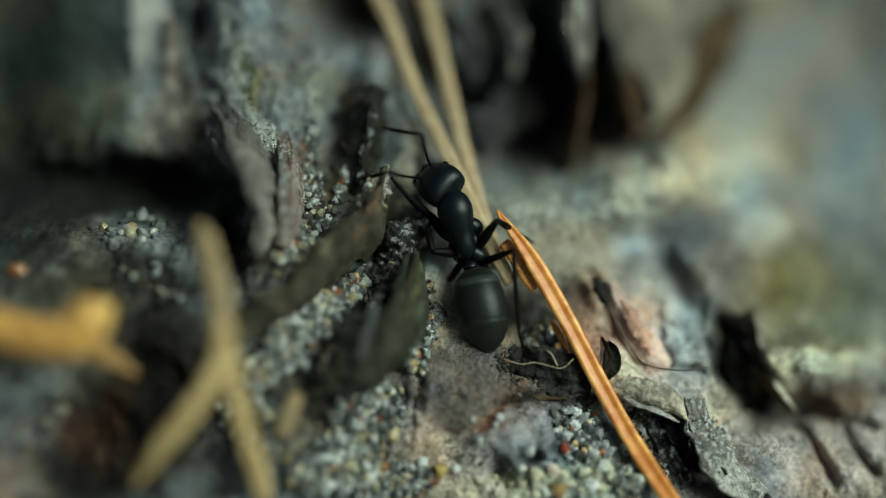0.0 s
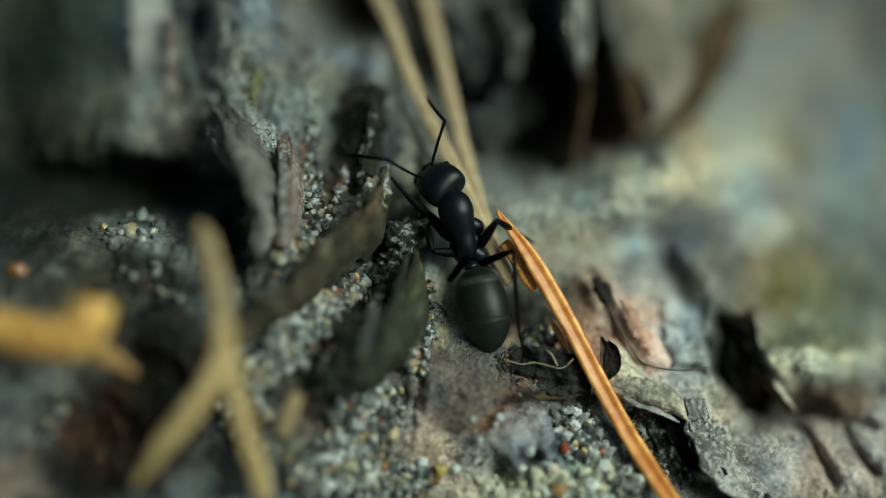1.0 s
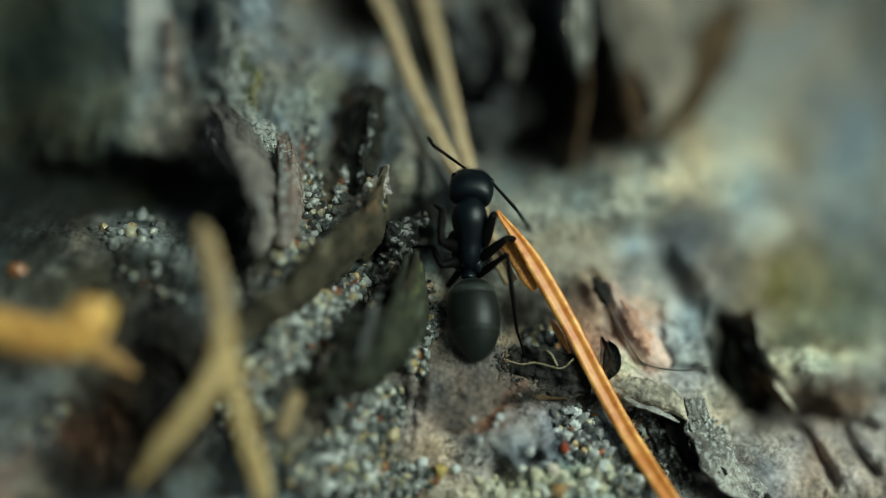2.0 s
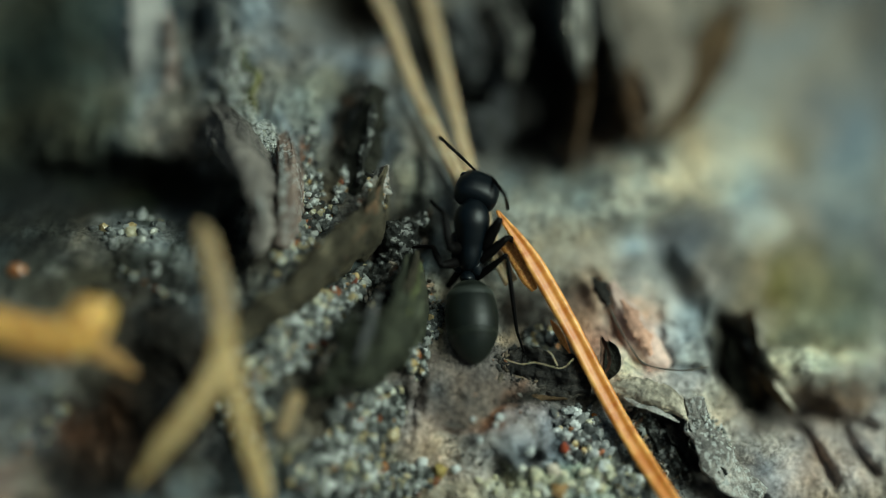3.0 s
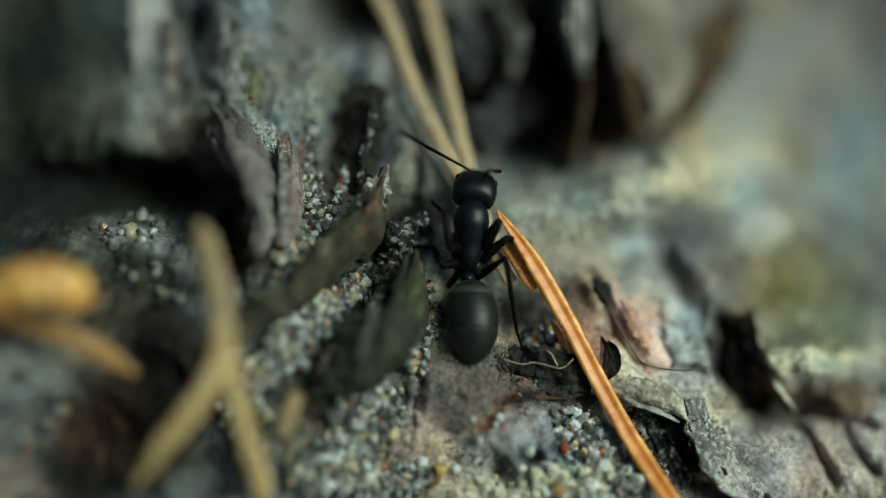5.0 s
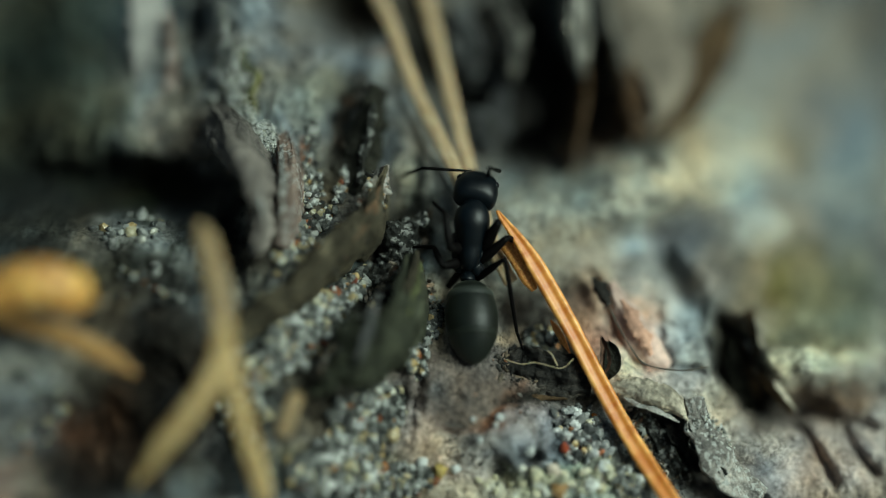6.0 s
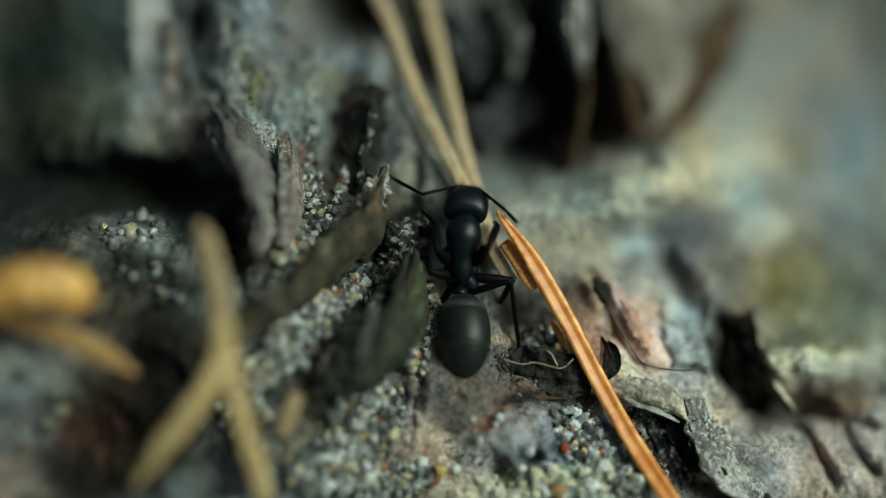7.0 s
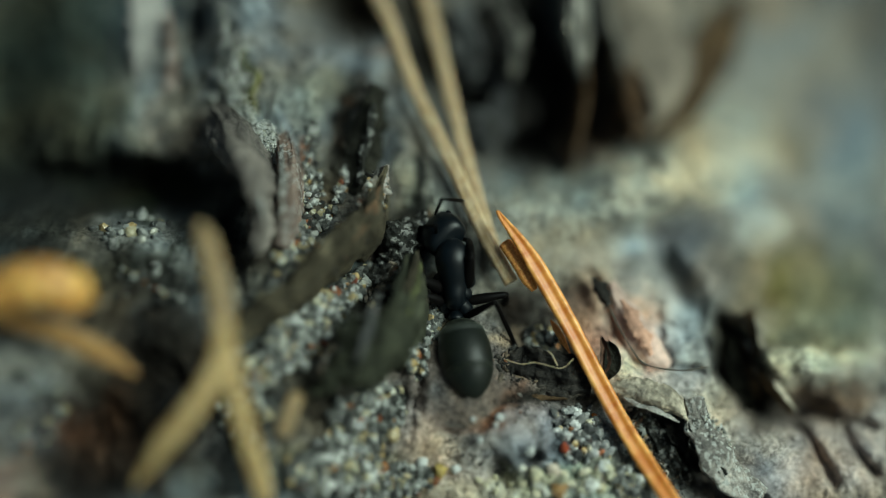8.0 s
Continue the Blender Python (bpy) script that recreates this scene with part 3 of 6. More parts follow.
def ground_sheet():
    """One sheet: level ground, the bark bank in the middle of it, level ground above; fine where the bank is near."""
    def axis(lo, hi, step, far):
        mid = np.arange(lo, hi, step)
        out = np.array([0.4 * 1.35 ** i for i in range(1, 40)])
        out = np.cumsum(out)
        out = out[out < far]
        return np.concatenate((lo - out[::-1], mid, hi + out))
    us, vs = axis(-25.0, 25.0, 0.1, 60000), axis(-16.0, 19.0, 0.1, 60000)
    u, v = (g.ravel() for g in np.meshgrid(us, vs))
    hgt = height(u, v)
    far = np.maximum(np.abs(u) - 25, np.maximum(v - 19, -16 - v))
    hgt = hgt * np.exp(-np.maximum(far, 0) / 25)
    on = np.clip(v, -150, 240)
    m = np.array(BANK.to_3x3())
    p = np.stack((u, on, hgt)) * MM
    w = m @ p
    w[1] += (v - on) * MM
    w[2] += 0.10
    co = w.T
    pig = np.ones((len(u), 4))
    pig[:, :3] = GREY
    wu, wv = u + 1.0 * fbm(u * 0.8, v * 0.8, 4), v + 1.0 * fbm(u * 0.8 + 60, v * 0.8, 4)
    # tints carry the bark's colours and the shade painted into hollows
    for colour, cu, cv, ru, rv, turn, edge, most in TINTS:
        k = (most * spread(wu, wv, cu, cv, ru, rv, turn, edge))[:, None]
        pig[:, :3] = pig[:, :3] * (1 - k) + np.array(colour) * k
    calm = np.clip(1.0 + 0.09 * height(u, v, False), 0.25, 1)
    calm = calm * (1 - 0.85 * rubbed(u, v)) * np.exp(-np.maximum(far, 0) / 40)
    mottle = 1 + calm * 0.8 * fbm(u * 0.45 + 3, v * 0.45, 4) + calm * 0.8 * fbm(u * 1.7, v * 1.7 + 8, 4)
    hue = fbm(u * 0.35 + 20, v * 0.35, 4)[:, None]
    pig[:, :3] *= np.clip(mottle, 0.25, 2.2)[:, None] * (1 + np.exp(-np.maximum(far, 0) / 40)[:, None] * hue * np.array((0.35, 0.05, -0.3)))
    rime = 0 * u
    for cu, cv, ru, rv, turn, edge, most in CRUSTS:
        rime = np.maximum(rime, most * spread(wu, wv, cu, cv, ru, rv, turn, edge))
    rime *= np.clip(0.75 + 4 * fbm(u * 1.1 + 9, v * 1.1, 4), 0, 1)
    pig[:, :3] = np.clip(pig[:, :3], 0.006, 0.8)
    nu, nv = len(us), len(vs)
    i = (np.arange(nv - 1)[:, None] * nu + np.arange(nu - 1)[None, :]).ravel()
    quads = np.stack((i, i + 1, i + nu + 1, i + nu), 1).astype(np.int32)
    me = bpy.data.meshes.new("ground")
    me.vertices.add(len(co))
    me.vertices.foreach_set("co", co.ravel().astype(np.float32))
    me.loops.add(quads.size)
    me.loops.foreach_set("vertex_index", quads.ravel())
    me.polygons.add(len(quads))
    me.polygons.foreach_set("loop_start", np.arange(0, quads.size, 4, dtype=np.int32))
    me.update(calc_edges=True)
    me.shade_smooth()
    layer = me.attributes.new("pigment_and_shade", "FLOAT_COLOR", "POINT")
    layer.data.foreach_set("color", pig.ravel().astype(np.float32))
    layer = me.attributes.new("rime", "FLOAT", "POINT")
    layer.data.foreach_set("value", rime.astype(np.float32))
    me.materials.append(mat_ground)
    return tagged(new("ground", me), "weathered grey pine bark bank with cracks, lichen and moss", "bark", kind="structure")


# ---- builders ----
def curve_through(points, n):
    """n + 1 places along a smooth line through a few points."""
    p = [np.array(q, float) for q in points]
    p = [2 * p[0] - p[1], *p, 2 * p[-1] - p[-2]]
    out = []
    for i in range(n + 1):
        s = i / n * (len(p) - 3)
        k = min(int(s), len(p) - 4)
        f = s - k
        a, b, c, d = p[k:k + 4]
        out.append(0.5 * (2 * b + (c - a) * f + (2 * a - 5 * b + 4 * c - d) * f * f + (3 * b - a - 3 * c + d) * f ** 3))
    return out


def settle(name, verts, faces, material, parent=None, label="", uvs=None, origin=None, on=None):
    """A smooth mesh from places on the bank in millimetres, as an object with its origin amid them."""
    verts = np.array(verts, float)
    mid = verts.mean(0) if origin is None else np.array(origin, float)
    me = bpy.data.meshes.new(name)
    me.from_pydata([tuple(q) for q in (verts - mid) * MM], [], faces)
    if uvs is not None:
        layer = me.uv_layers.new(name="UVMap")
        for loop in me.loops:
            layer.data[loop.index].uv = uvs[loop.vertex_index]
    me.shade_smooth()
    me.materials.append(material)
    ob = new(name, me)
    place = Matrix.Translation(Vector(mid) * MM)
    if parent:
        ob.parent = parent
        ob.matrix_basis = place if origin is None else Matrix()
    elif on:
        ob.parent = on
        ob.matrix_basis = on.matrix_basis.inverted() @ BANK @ place
    else:
        ob.matrix_basis = BANK @ place
    if label:
        ob["label"] = label
    return ob


def loft(rings, closed_ends=True):
    n, verts, faces = len(rings[0]), [], []
    for r in rings:
        verts.extend(r)
    for i in range(len(rings) - 1):
        for j in range(n):
            k = (j + 1) % n
            faces.append((i * n + j, i * n + k, (i + 1) * n + k, (i + 1) * n + j))
    if closed_ends:
        faces.append(tuple(range(n - 1, -1, -1)))
        faces.append(tuple((len(rings) - 1) * n + j for j in range(n)))
    return verts, faces


def flake(name, label, path, widths, thick, material, cup=0.0, lean=0.0, rag=0.25, rough=0.15, ribs=0.0, seed=0, category="bark flake", group="", n=90, m=20, on=None):
    """A flake or strip of bark along a path: ragged edges, a cupped and uneven face, a thickness."""
    line = curve_through(path, n)
    half = [w[0] for w in curve_through([(w,) for w in widths], n)]
    rings, uvs, far = [], [], seed * 9.3
    for i, p in enumerate(line):
        far += np.linalg.norm(p - line[max(i - 1, 0)])
        d = line[min(i + 1, n)] - line[max(i - 1, 0)]
        d = d / (np.linalg.norm(d) + 1e-9)
        side = np.cross(d, (0, 0, 1))
        side = side / (np.linalg.norm(side) + 1e-9)
        up = np.cross(side, d)
        a = radians(lean)
        side, up = side * math.cos(a) + up * math.sin(a), up * math.cos(a) - side * math.sin(a)
        ring = []
        at = np.array([i * 70.0 / n])
        edge = [1 + 2 * rag * fbm(at * 0.10 + seed * 7.7 + k * 31, at * 0 + seed * 3.1, 3)[0] + 0.5 * rag * fbm(at * 0.45 + seed * 5 + k * 13, at * 0 + 2.2, 3)[0] for k in (0, 1)]
        for bottom in (0, 1):
            xs = np.linspace(-1, 1, m) if not bottom else np.linspace(1, -1, m)
            q = p[None] + side[None] * (xs * max(half[i], 0.02) * np.where(xs < 0, edge[0], edge[1]))[:, None]
            z = cup * (xs * xs - 0.5) + rough * (1.6 * fbm(q[:, 0] * 0.9 + seed * 11, q[:, 1] * 0.9, 4) + 0.5 * fbm(q[:, 0] * 4 + seed, q[:, 1] * 4, 3))
            z = z + ribs * (fbm(xs * 3.5 + seed * 3, at[0] * 0.035 + 0 * xs, 4) - 0.25 * np.abs(fbm(xs * 7 + seed, at[0] * 0.05 + 0 * xs, 3)))
            if bottom:
                z = z - thick * (0.3 + 0.7 * (1 - np.abs(xs) ** 4)) * (1 + 0.5 * fbm(at[0] * 0.3 + seed + 0 * xs, xs * 3, 3))
            ring.extend(q + up[None] * z[:, None])
            uvs.extend((far, x * half[i] + 5 * bottom) for x in xs)
        rings.append(ring)
    verts, faces = loft(rings)
    ob = settle(name, verts, faces, material, uvs=uvs, on=on)
    return tagged(ob, label) if on else tagged(ob, label, category, group)


def needle_rings(path, width, n=60, groove=0.25, taper=(0.3, 1.0), flat=0.6, ring=20, twist=0.0, swell=12, fade=12, spread_of=0.33):
    line = curve_through(path, n)
    rings, uvs = [], []
    for i, p in enumerate(line):
        d = line[min(i + 1, n)] - line[max(i - 1, 0)]
        d = d / (np.linalg.norm(d) + 1e-9)
        side = np.cross(d, (0, 0, 1))
        side = side / (np.linalg.norm(side) + 1e-9)
        up = np.cross(side, d)
        a = radians(twist)
        side, up = side * math.cos(a) + up * math.sin(a), up * math.cos(a) - side * math.sin(a)
        s = i / n
        w = width / 2 * min(1, taper[0] + s * swell, taper[1] + (1 - s) * fade)
        w *= 1 + 0.10 * fbm(np.array([s * 14 + width * 50]), np.array([1.5]), 3)[0]
        pts = []
        for j in range(ring):
            g = 2 * math.pi * j / ring
            x, z = math.cos(g), math.sin(g) * flat
            if z > 0:
                z *= 1 - groove * 2.2 * math.exp(-(x / spread_of) ** 2)
            pts.append(p + side * x * w + up * z * w)
            uvs.append((s * 3, j / ring))
        rings.append(pts)
    return rings, uvs


def needle(name, label, path, width, material, group="", category="pine needle", on=None, **more):
    rings, uvs = needle_rings(path, width, **more)
    verts, faces = loft(rings)
    ob = settle(name, verts, faces, material, uvs=uvs, on=on)
    return tagged(ob, label) if on else tagged(ob, label, category, group)


# ---- bark strips and flakes that stand off the bank ----
strip_tan = flake("bark_strip", "long tan and green-grey bark strip between sand seams", [(-2.45, 3.47, 0.2), (-3.54, 1.30, 1.8), (-5.46, -0.71, 2.8), (-8.06, -2.87, 3.8), (-9.65, -4.21, 3.6)], [0.10, 0.62, 0.75, 0.55, 0.3], 3.0, mat_strip, cup=-0.6, lean=-16, rag=0.3, rough=0.25, ribs=0.35, seed=1, category="bark strip", group="bark strips")
strip_dark = flake("bark_strip", "broad dark green-grey bark strip leaning over sand", [(-1.22, -0.22, 0.2), (-1.68, -2.42, 2.6), (-2.8, -3.84, 3.8), (-4.19, -5.16, 4), (-5.53, -6.18, 3.4)], [0.25, 0.85, 1.25, 1.0, 0.25], 3.0, mat_olive, cup=-0.8, lean=-14, rag=0.35, rough=0.5, ribs=0.5, seed=2, category="bark strip", group="bark strips")
flake("splinter", "pale torn splinter", [(-1.14, 0.02, 1.1), (-1.37, -1.20, 2.2), (-1.75, -2.41, 3.0)], [0.04, 0.14, 0.08], 0.4, mat_strip, lean=-20, rag=0.4, seed=41, on=strip_dark)
flake("splinter", "pale torn splinter", [(-1.68, -0.22, 1.4), (-1.96, -1.56, 2.6), (-2.28, -2.89, 3.4)], [0.04, 0.16, 0.08], 0.4, mat_olive, lean=-30, rag=0.4, seed=42, on=strip_dark)
flake("splinter", "pale torn splinter", [(-2.81, -1.91, 3.6), (-3.17, -3.38, 4.5), (-3.58, -4.76, 4.9)], [0.04, 0.16, 0.06], 0.35, mat_ashen, lean=-10, rag=0.4, seed=43, on=strip_dark)
# the strip's lit right edge, put into this piece's colour
flake("edge", "green torn edge, painted as if lit", [(-1.07, -0.52, 1), (-1.32, -1.93, 2.4), (-1.68, -3.18, 3.2), (-2.27, -4.27, 3.8), (-3.11, -5.16, 4)], [0.06, 0.14, 0.17, 0.12, 0.05], 0.4, mat_lit_edge, lean=-30, rag=0.5, rough=0.2, seed=45, on=strip_dark)
flake("splinter", "pale torn splinter", [(-2.78, 2.75, 0.9), (-3.17, 1.50, 1.9), (-3.89, 0.39, 2.5)], [0.05, 0.22, 0.08], 0.3, mat_tawny, lean=-10, rag=0.4, seed=44, on=strip_tan)
sliver_olive = flake("bark_sliver", "dark olive bark sliver leaning in sand", [(-3.17, 7.48, -2.4), (-3.52, 5.89, -2.2), (-3.91, 4.22, -1.8), (-4.35, 2.43, -1.2)], [0.15, 0.6, 0.85, 0.6], 1.3, mat_near_black, cup=-0.3, lean=-30, rag=0.2, seed=3, category="bark sliver")
flake("rim", "crusted grey rim", [(-3.1, 6.64, -1.9), (-3.25, 5.56, -1.7), (-3.52, 4.45, -1.3), (-3.83, 2.92, -0.8)], [0.05, 0.14, 0.13, 0.05], 0.5, mat_shag, lean=-20, rag=0.5, rough=0.3, seed=4, on=sliver_olive)
flake("rim", "pale crusted rim", [(-2.39, 3.71, 0.3), (-2.59, 2.51, 0.6), (-2.98, 1.14, 0.9), (-3.57, 0.02, 0.9)], [0.08, 0.16, 0.16, 0.08], 0.8, mat_crust, lean=25, rag=0.5, seed=24, on=strip_tan)
flake("bark_ridge", "shaggy black bark ridge with painted pale glints", [(-0.73, 1.66, -0.7), (-1.56, 0.53, -0.4), (-2.36, -0.73, -0.3), (-3.37, -1.98, -0.5)], [0.35, 0.8, 0.8, 0.3], 1.4, mat_shag, cup=-0.5, lean=8, rough=0.7, rag=0.5, seed=5, category="bark ridge")
flake_grey = flake("bark_flake", "curved grey bark flake edge beside a dark gap", [(-10.38, 6.16, -2.5), (-9.23, 4.54, 2), (-8.37, 3.05, 3.6), (-7.87, 1.35, 3.8), (-8, -0.22, 3.4)], [0.6, 0.62, 0.48, 0.42, 0.34], 3.2, mat_smooth, cup=-0.3, lean=-10, rag=0.5, rough=0.3, ribs=0.35, seed=6)
flake_rosy = flake("bark_flake", "rosy brown bark flake under a lichen crust", [(-7.34, 5.51, -2.2), (-6.96, 3.95, 0.6), (-6.8, 2.43, 2), (-6.81, 1.12, 2.6), (-7.08, 0.12, 2.6)], [0.3, 0.36, 0.4, 0.38, 0.28], 2.8, mat_rosy, cup=-0.15, lean=-6, seed=7, rag=0.25, rough=0.18, ribs=0.2)
flake("edge", "pale crusted edge", [(-9.12, 4.95, 1.6), (-8.47, 3.79, 3), (-7.92, 2.56, 3.8), (-7.62, 1.23, 3.9)], [0.05, 0.13, 0.13, 0.05], 0.4, mat_rime, rag=0.5, rough=0.15, seed=34, on=flake_grey)
flake("edge", "lichen-crusted edge", [(-7.12, 4.46, 0.4), (-7, 3.35, 1.6), (-6.9, 2.35, 2.3), (-6.93, 1.24, 2.7)], [0.05, 0.14, 0.14, 0.05], 0.4, mat_rime, rag=0.5, rough=0.15, seed=35, on=flake_rosy)
flake_dark = flake("bark_flake", "thick black bark flake with a tan scar", [(2.1, -4.88, -0.2), (3.1, -5.35, 0.1), (4.64, -5.62, 0.15), (6.6, -5.83, 0)], [0.35, 1.0, 1.2, 0.8], 0.9, mat_dark, cup=-0.25, lean=-4, rag=0.14, rough=0.4, ribs=0.3, seed=8)
flake("scar", "tan scar", [(2.9, -5.77, 0.15), (3.59, -6.31, 0.25), (4.39, -6.56, 0.25), (5.52, -6.62, 0.1)], [0.04, 0.13, 0.13, 0.04], 0.2, mat_umber, cup=-0.1, rag=0.3, rough=0.1, seed=28, on=flake_dark)
flake_rim = flake("bark_flake", "curled grey rim of bark speckled with white lichen", [(11.09, -6.57, 0.1), (11.39, -7.65, 0.35), (11.96, -8.84, 0.4), (12.81, -9.99, 0.35), (14.15, -10.97, 0)], [0.35, 0.6, 0.7, 0.7, 0.4], 0.7, mat_rime, cup=-0.14, lean=16, rag=0.2, rough=0.22, ribs=0.15, seed=10)
lip = flake("bark_flake", "tan rounded bark lip over a black hollow", [(7.29, -6.27, 0.1), (8.17, -6.21, 0.35), (9.26, -6.45, 0.45), (10.17, -6.9, 0.35), (10.79, -7.52, 0.1)], [0.22, 0.52, 0.6, 0.55, 0.15], 0.7, mat_lip, cup=-0.4, lean=-8, rag=0.14, rough=0.15, ribs=0.12, seed=27)
flake("edge", "pale worn lower edge", [(7.83, -6.45, 0.35), (8.61, -6.85, 0.45), (9.49, -7.15, 0.45), (10.45, -7.66, 0.25)], [0.04, 0.1, 0.1, 0.04], 0.2, mat_wan, rag=0.4, rough=0.1, seed=31, on=lip)
flake("torn_edge", "dark torn edge", [(10.66, -6.6, 0.4), (10.9, -7.74, 0.5), (11.35, -8.81, 0.5), (12.46, -9.99, 0.4)], [0.06, 0.13, 0.16, 0.06], 0.2, mat_shag, cup=0.1, lean=25, rag=0.8, rough=0.4, seed=20, on=flake_rim)
papery = flake("bark_flake", "pale pink papery bark flake lying in thin layers", [(7.58, -1.5, -2), (8.22, -2.89, -1.7), (9.02, -4.28, -1.5), (10.04, -5.35, -1.6)], [0.22, 0.55, 0.7, 0.35], 0.3, mat_pale, cup=-0.3, lean=8, rag=0.15, rough=0.12, ribs=0.12, seed=11, group="papery flakes")
flake("layer", "peach-coloured under-layer", [(7.99, -2.25, -1.2), (8.53, -3.13, -1), (9.02, -4.01, -0.9), (9.28, -4.77, -1)], [0.1, 0.3, 0.3, 0.1], 0.12, mat_peach, cup=-0.1, rag=0.4, rough=0.1, seed=32, on=papery)
flake("bark_flake", "brown-black upright curl of bark on pale layers", [(6.82, -1.20, -2), (7.09, -1.70, -1.4), (7.43, -2.50, -1.2)], [0.12, 0.28, 0.1], 0.5, mat_dark, lean=25, rag=0.3, seed=17)
curl = flake("bark_flake", "small dark curled bark flake beside an orange needle", [(7.31, -4.08, -0.2), (7.46, -4.51, 0.25), (7.48, -5.16, 0.3), (7.2, -5.78, 0)], [0.03, 0.3, 0.36, 0.1], 0.4, mat_near_black, cup=0.2, rag=0.05, rough=0.08, seed=13)
flake("inner_face", "brown inner face", [(7.01, -3.88, -0.1), (7.13, -4.41, 0.3), (7.15, -5.06, 0.35), (6.99, -5.57, 0.1)], [0.03, 0.2, 0.24, 0.06], 0.1, mat_brown, cup=0.2, rag=0.1, rough=0.08, seed=18, on=curl)
peel = flake("bark_flake", "thin brown peeling bark edge above a deep crack", [(13.86, -2.76, -3.4), (14.28, -4.34, -3), (14.85, -6.12, -2.7), (15.84, -7.41, -2.8)], [0.12, 0.3, 0.34, 0.14], 0.5, mat_umber, lean=-25, rag=0.3, seed=14)
flake("edge", "pale torn edge", [(14.17, -3.06, -3), (14.58, -4.58, -2.6), (15.16, -6.2, -2.3), (15.95, -7.29, -2.5)], [0.05, 0.13, 0.13, 0.05], 0.3, mat_lip, rag=0.4, seed=16, on=peel)
pale_slab = flake("bark_flake", "pale grey bark flake standing before a dark hollow", [(-13.93, 12.21, -6.6), (-13.65, 10, -5.6), (-13.55, 8.04, -5.6), (-13.67, 5.99, -6.6)], [0.7, 0.95, 0.85, 0.4], 3.0, mat_wan, rag=0.2, rough=0.1, seed=15)
flake("edge", "rosy worn edge", [(-12.67, 11.02, -5.2), (-12.55, 8.88, -4.6), (-12.6, 7.06, -4.6), (-12.9, 5.66, -5.4)], [0.1, 0.26, 0.26, 0.1], 0.5, mat_rosy, rag=0.4, rough=0.15, seed=33, on=pale_slab)


# ---- ribs of bark in the deep hollow ----
for seed, (path, widths, material, label) in enumerate((
        ([(6.22, 12.67, -6), (6.23, 10.76, -5.2), (6.34, 9.2, -5.4), (6.54, 8.13, -7)], [0.5, 0.52, 0.45, 0.12], mat_layer, "pale grey bark rib standing in a dark hollow"),
        ([(6.75, 8.8, -7), (6.61, 6.9, -6.4), (6.28, 5.31, -6.2), (5.85, 3.72, -6)], [0.08, 0.17, 0.18, 0.12], mat_tawny, "thin tawny bark rib standing in a dark hollow"),
        ([(2.07, 12.52, -7), (2.96, 10.85, -6.2), (3.37, 9.25, -6), (3.22, 7.73, -7)], [0.3, 0.48, 0.5, 0.2], mat_grey, "grey bark rib standing in a dark hollow"),
        ([(0.43, 11.55, -8), (1.01, 10.12, -7), (1.22, 8.81, -7.2), (1.02, 7.83, -8.5)], [0.5, 0.85, 0.85, 0.4], mat_ashen, "ash-grey bark rib standing in a dark hollow"),
        ([(3.26, 7.83, -8.5), (3.7, 6.73, -8), (3.93, 5.67, -8.4)], [0.3, 0.7, 0.3], mat_dark, "black bark rib standing in a dark hollow"),
        ([(2.26, 8.92, -8.6), (2.73, 7.8, -8), (3, 6.46, -8), (2.86, 5.14, -8.6)], [0.3, 0.75, 0.8, 0.3], mat_ashen, "ash-grey bark rib standing in a dark hollow")) + (
        ([(1.27, 6.51, -6.5), (1.74, 5.61, -6), (2.06, 4.47, -6.4)], [0.4, 0.75, 0.4], mat_ashen, "grey bark knob standing at a dark hollow"),
        ([(8.84, 13.12, -7.6), (9.44, 10.69, -7.4), (10.03, 8.96, -7.4), (9.83, 7.37, -7.6), (9.25, 5.62, -8.4)], [1.6, 1.7, 1.7, 1.4, 0.5], mat_slab, "grey bark slab at the side of a dark hollow"),
        ([(14.59, 12.24, -12.2), (13.09, 9.61, -10.6), (11.68, 7.5, -9.6), (9.87, 5.29, -8.8)], [0.5, 1.0, 1.1, 0.5], mat_umber, "dark brown weathered bark wedge beside a dark hollow"),
        ([(8.76, 8.84, -7.6), (9.04, 7.46, -7), (9.3, 6.28, -7), (9.08, 5.24, -7.6)], [0.3, 0.6, 0.55, 0.25], mat_tawny, "tawny bark shoulder beside a dark hollow"))):
    broad = widths[1] > 0.9
    rib = flake("bark_rib", label, path, widths, 3.2, material, cup=-0.3, rag=0.12 if broad else 0.3, rough=0.12 if broad else 0.3, ribs=0.15 if broad else 0.5, seed=60 + seed, category="bark rib", group="bark ribs in the hollow")
    if widths[1] > 0.4:
        edge = [(u + (-0.86 if broad else 0.8) * w, v, h + 0.15) for (u, v, h), w in zip(path, widths)]
        flake("torn_edge", "", edge, [(0.08 if broad else 0.25) * w for w in widths], 0.5, mat_grey if material in (mat_layer, mat_slab) else mat_dark, rag=0.6, seed=70 + seed, on=rib)
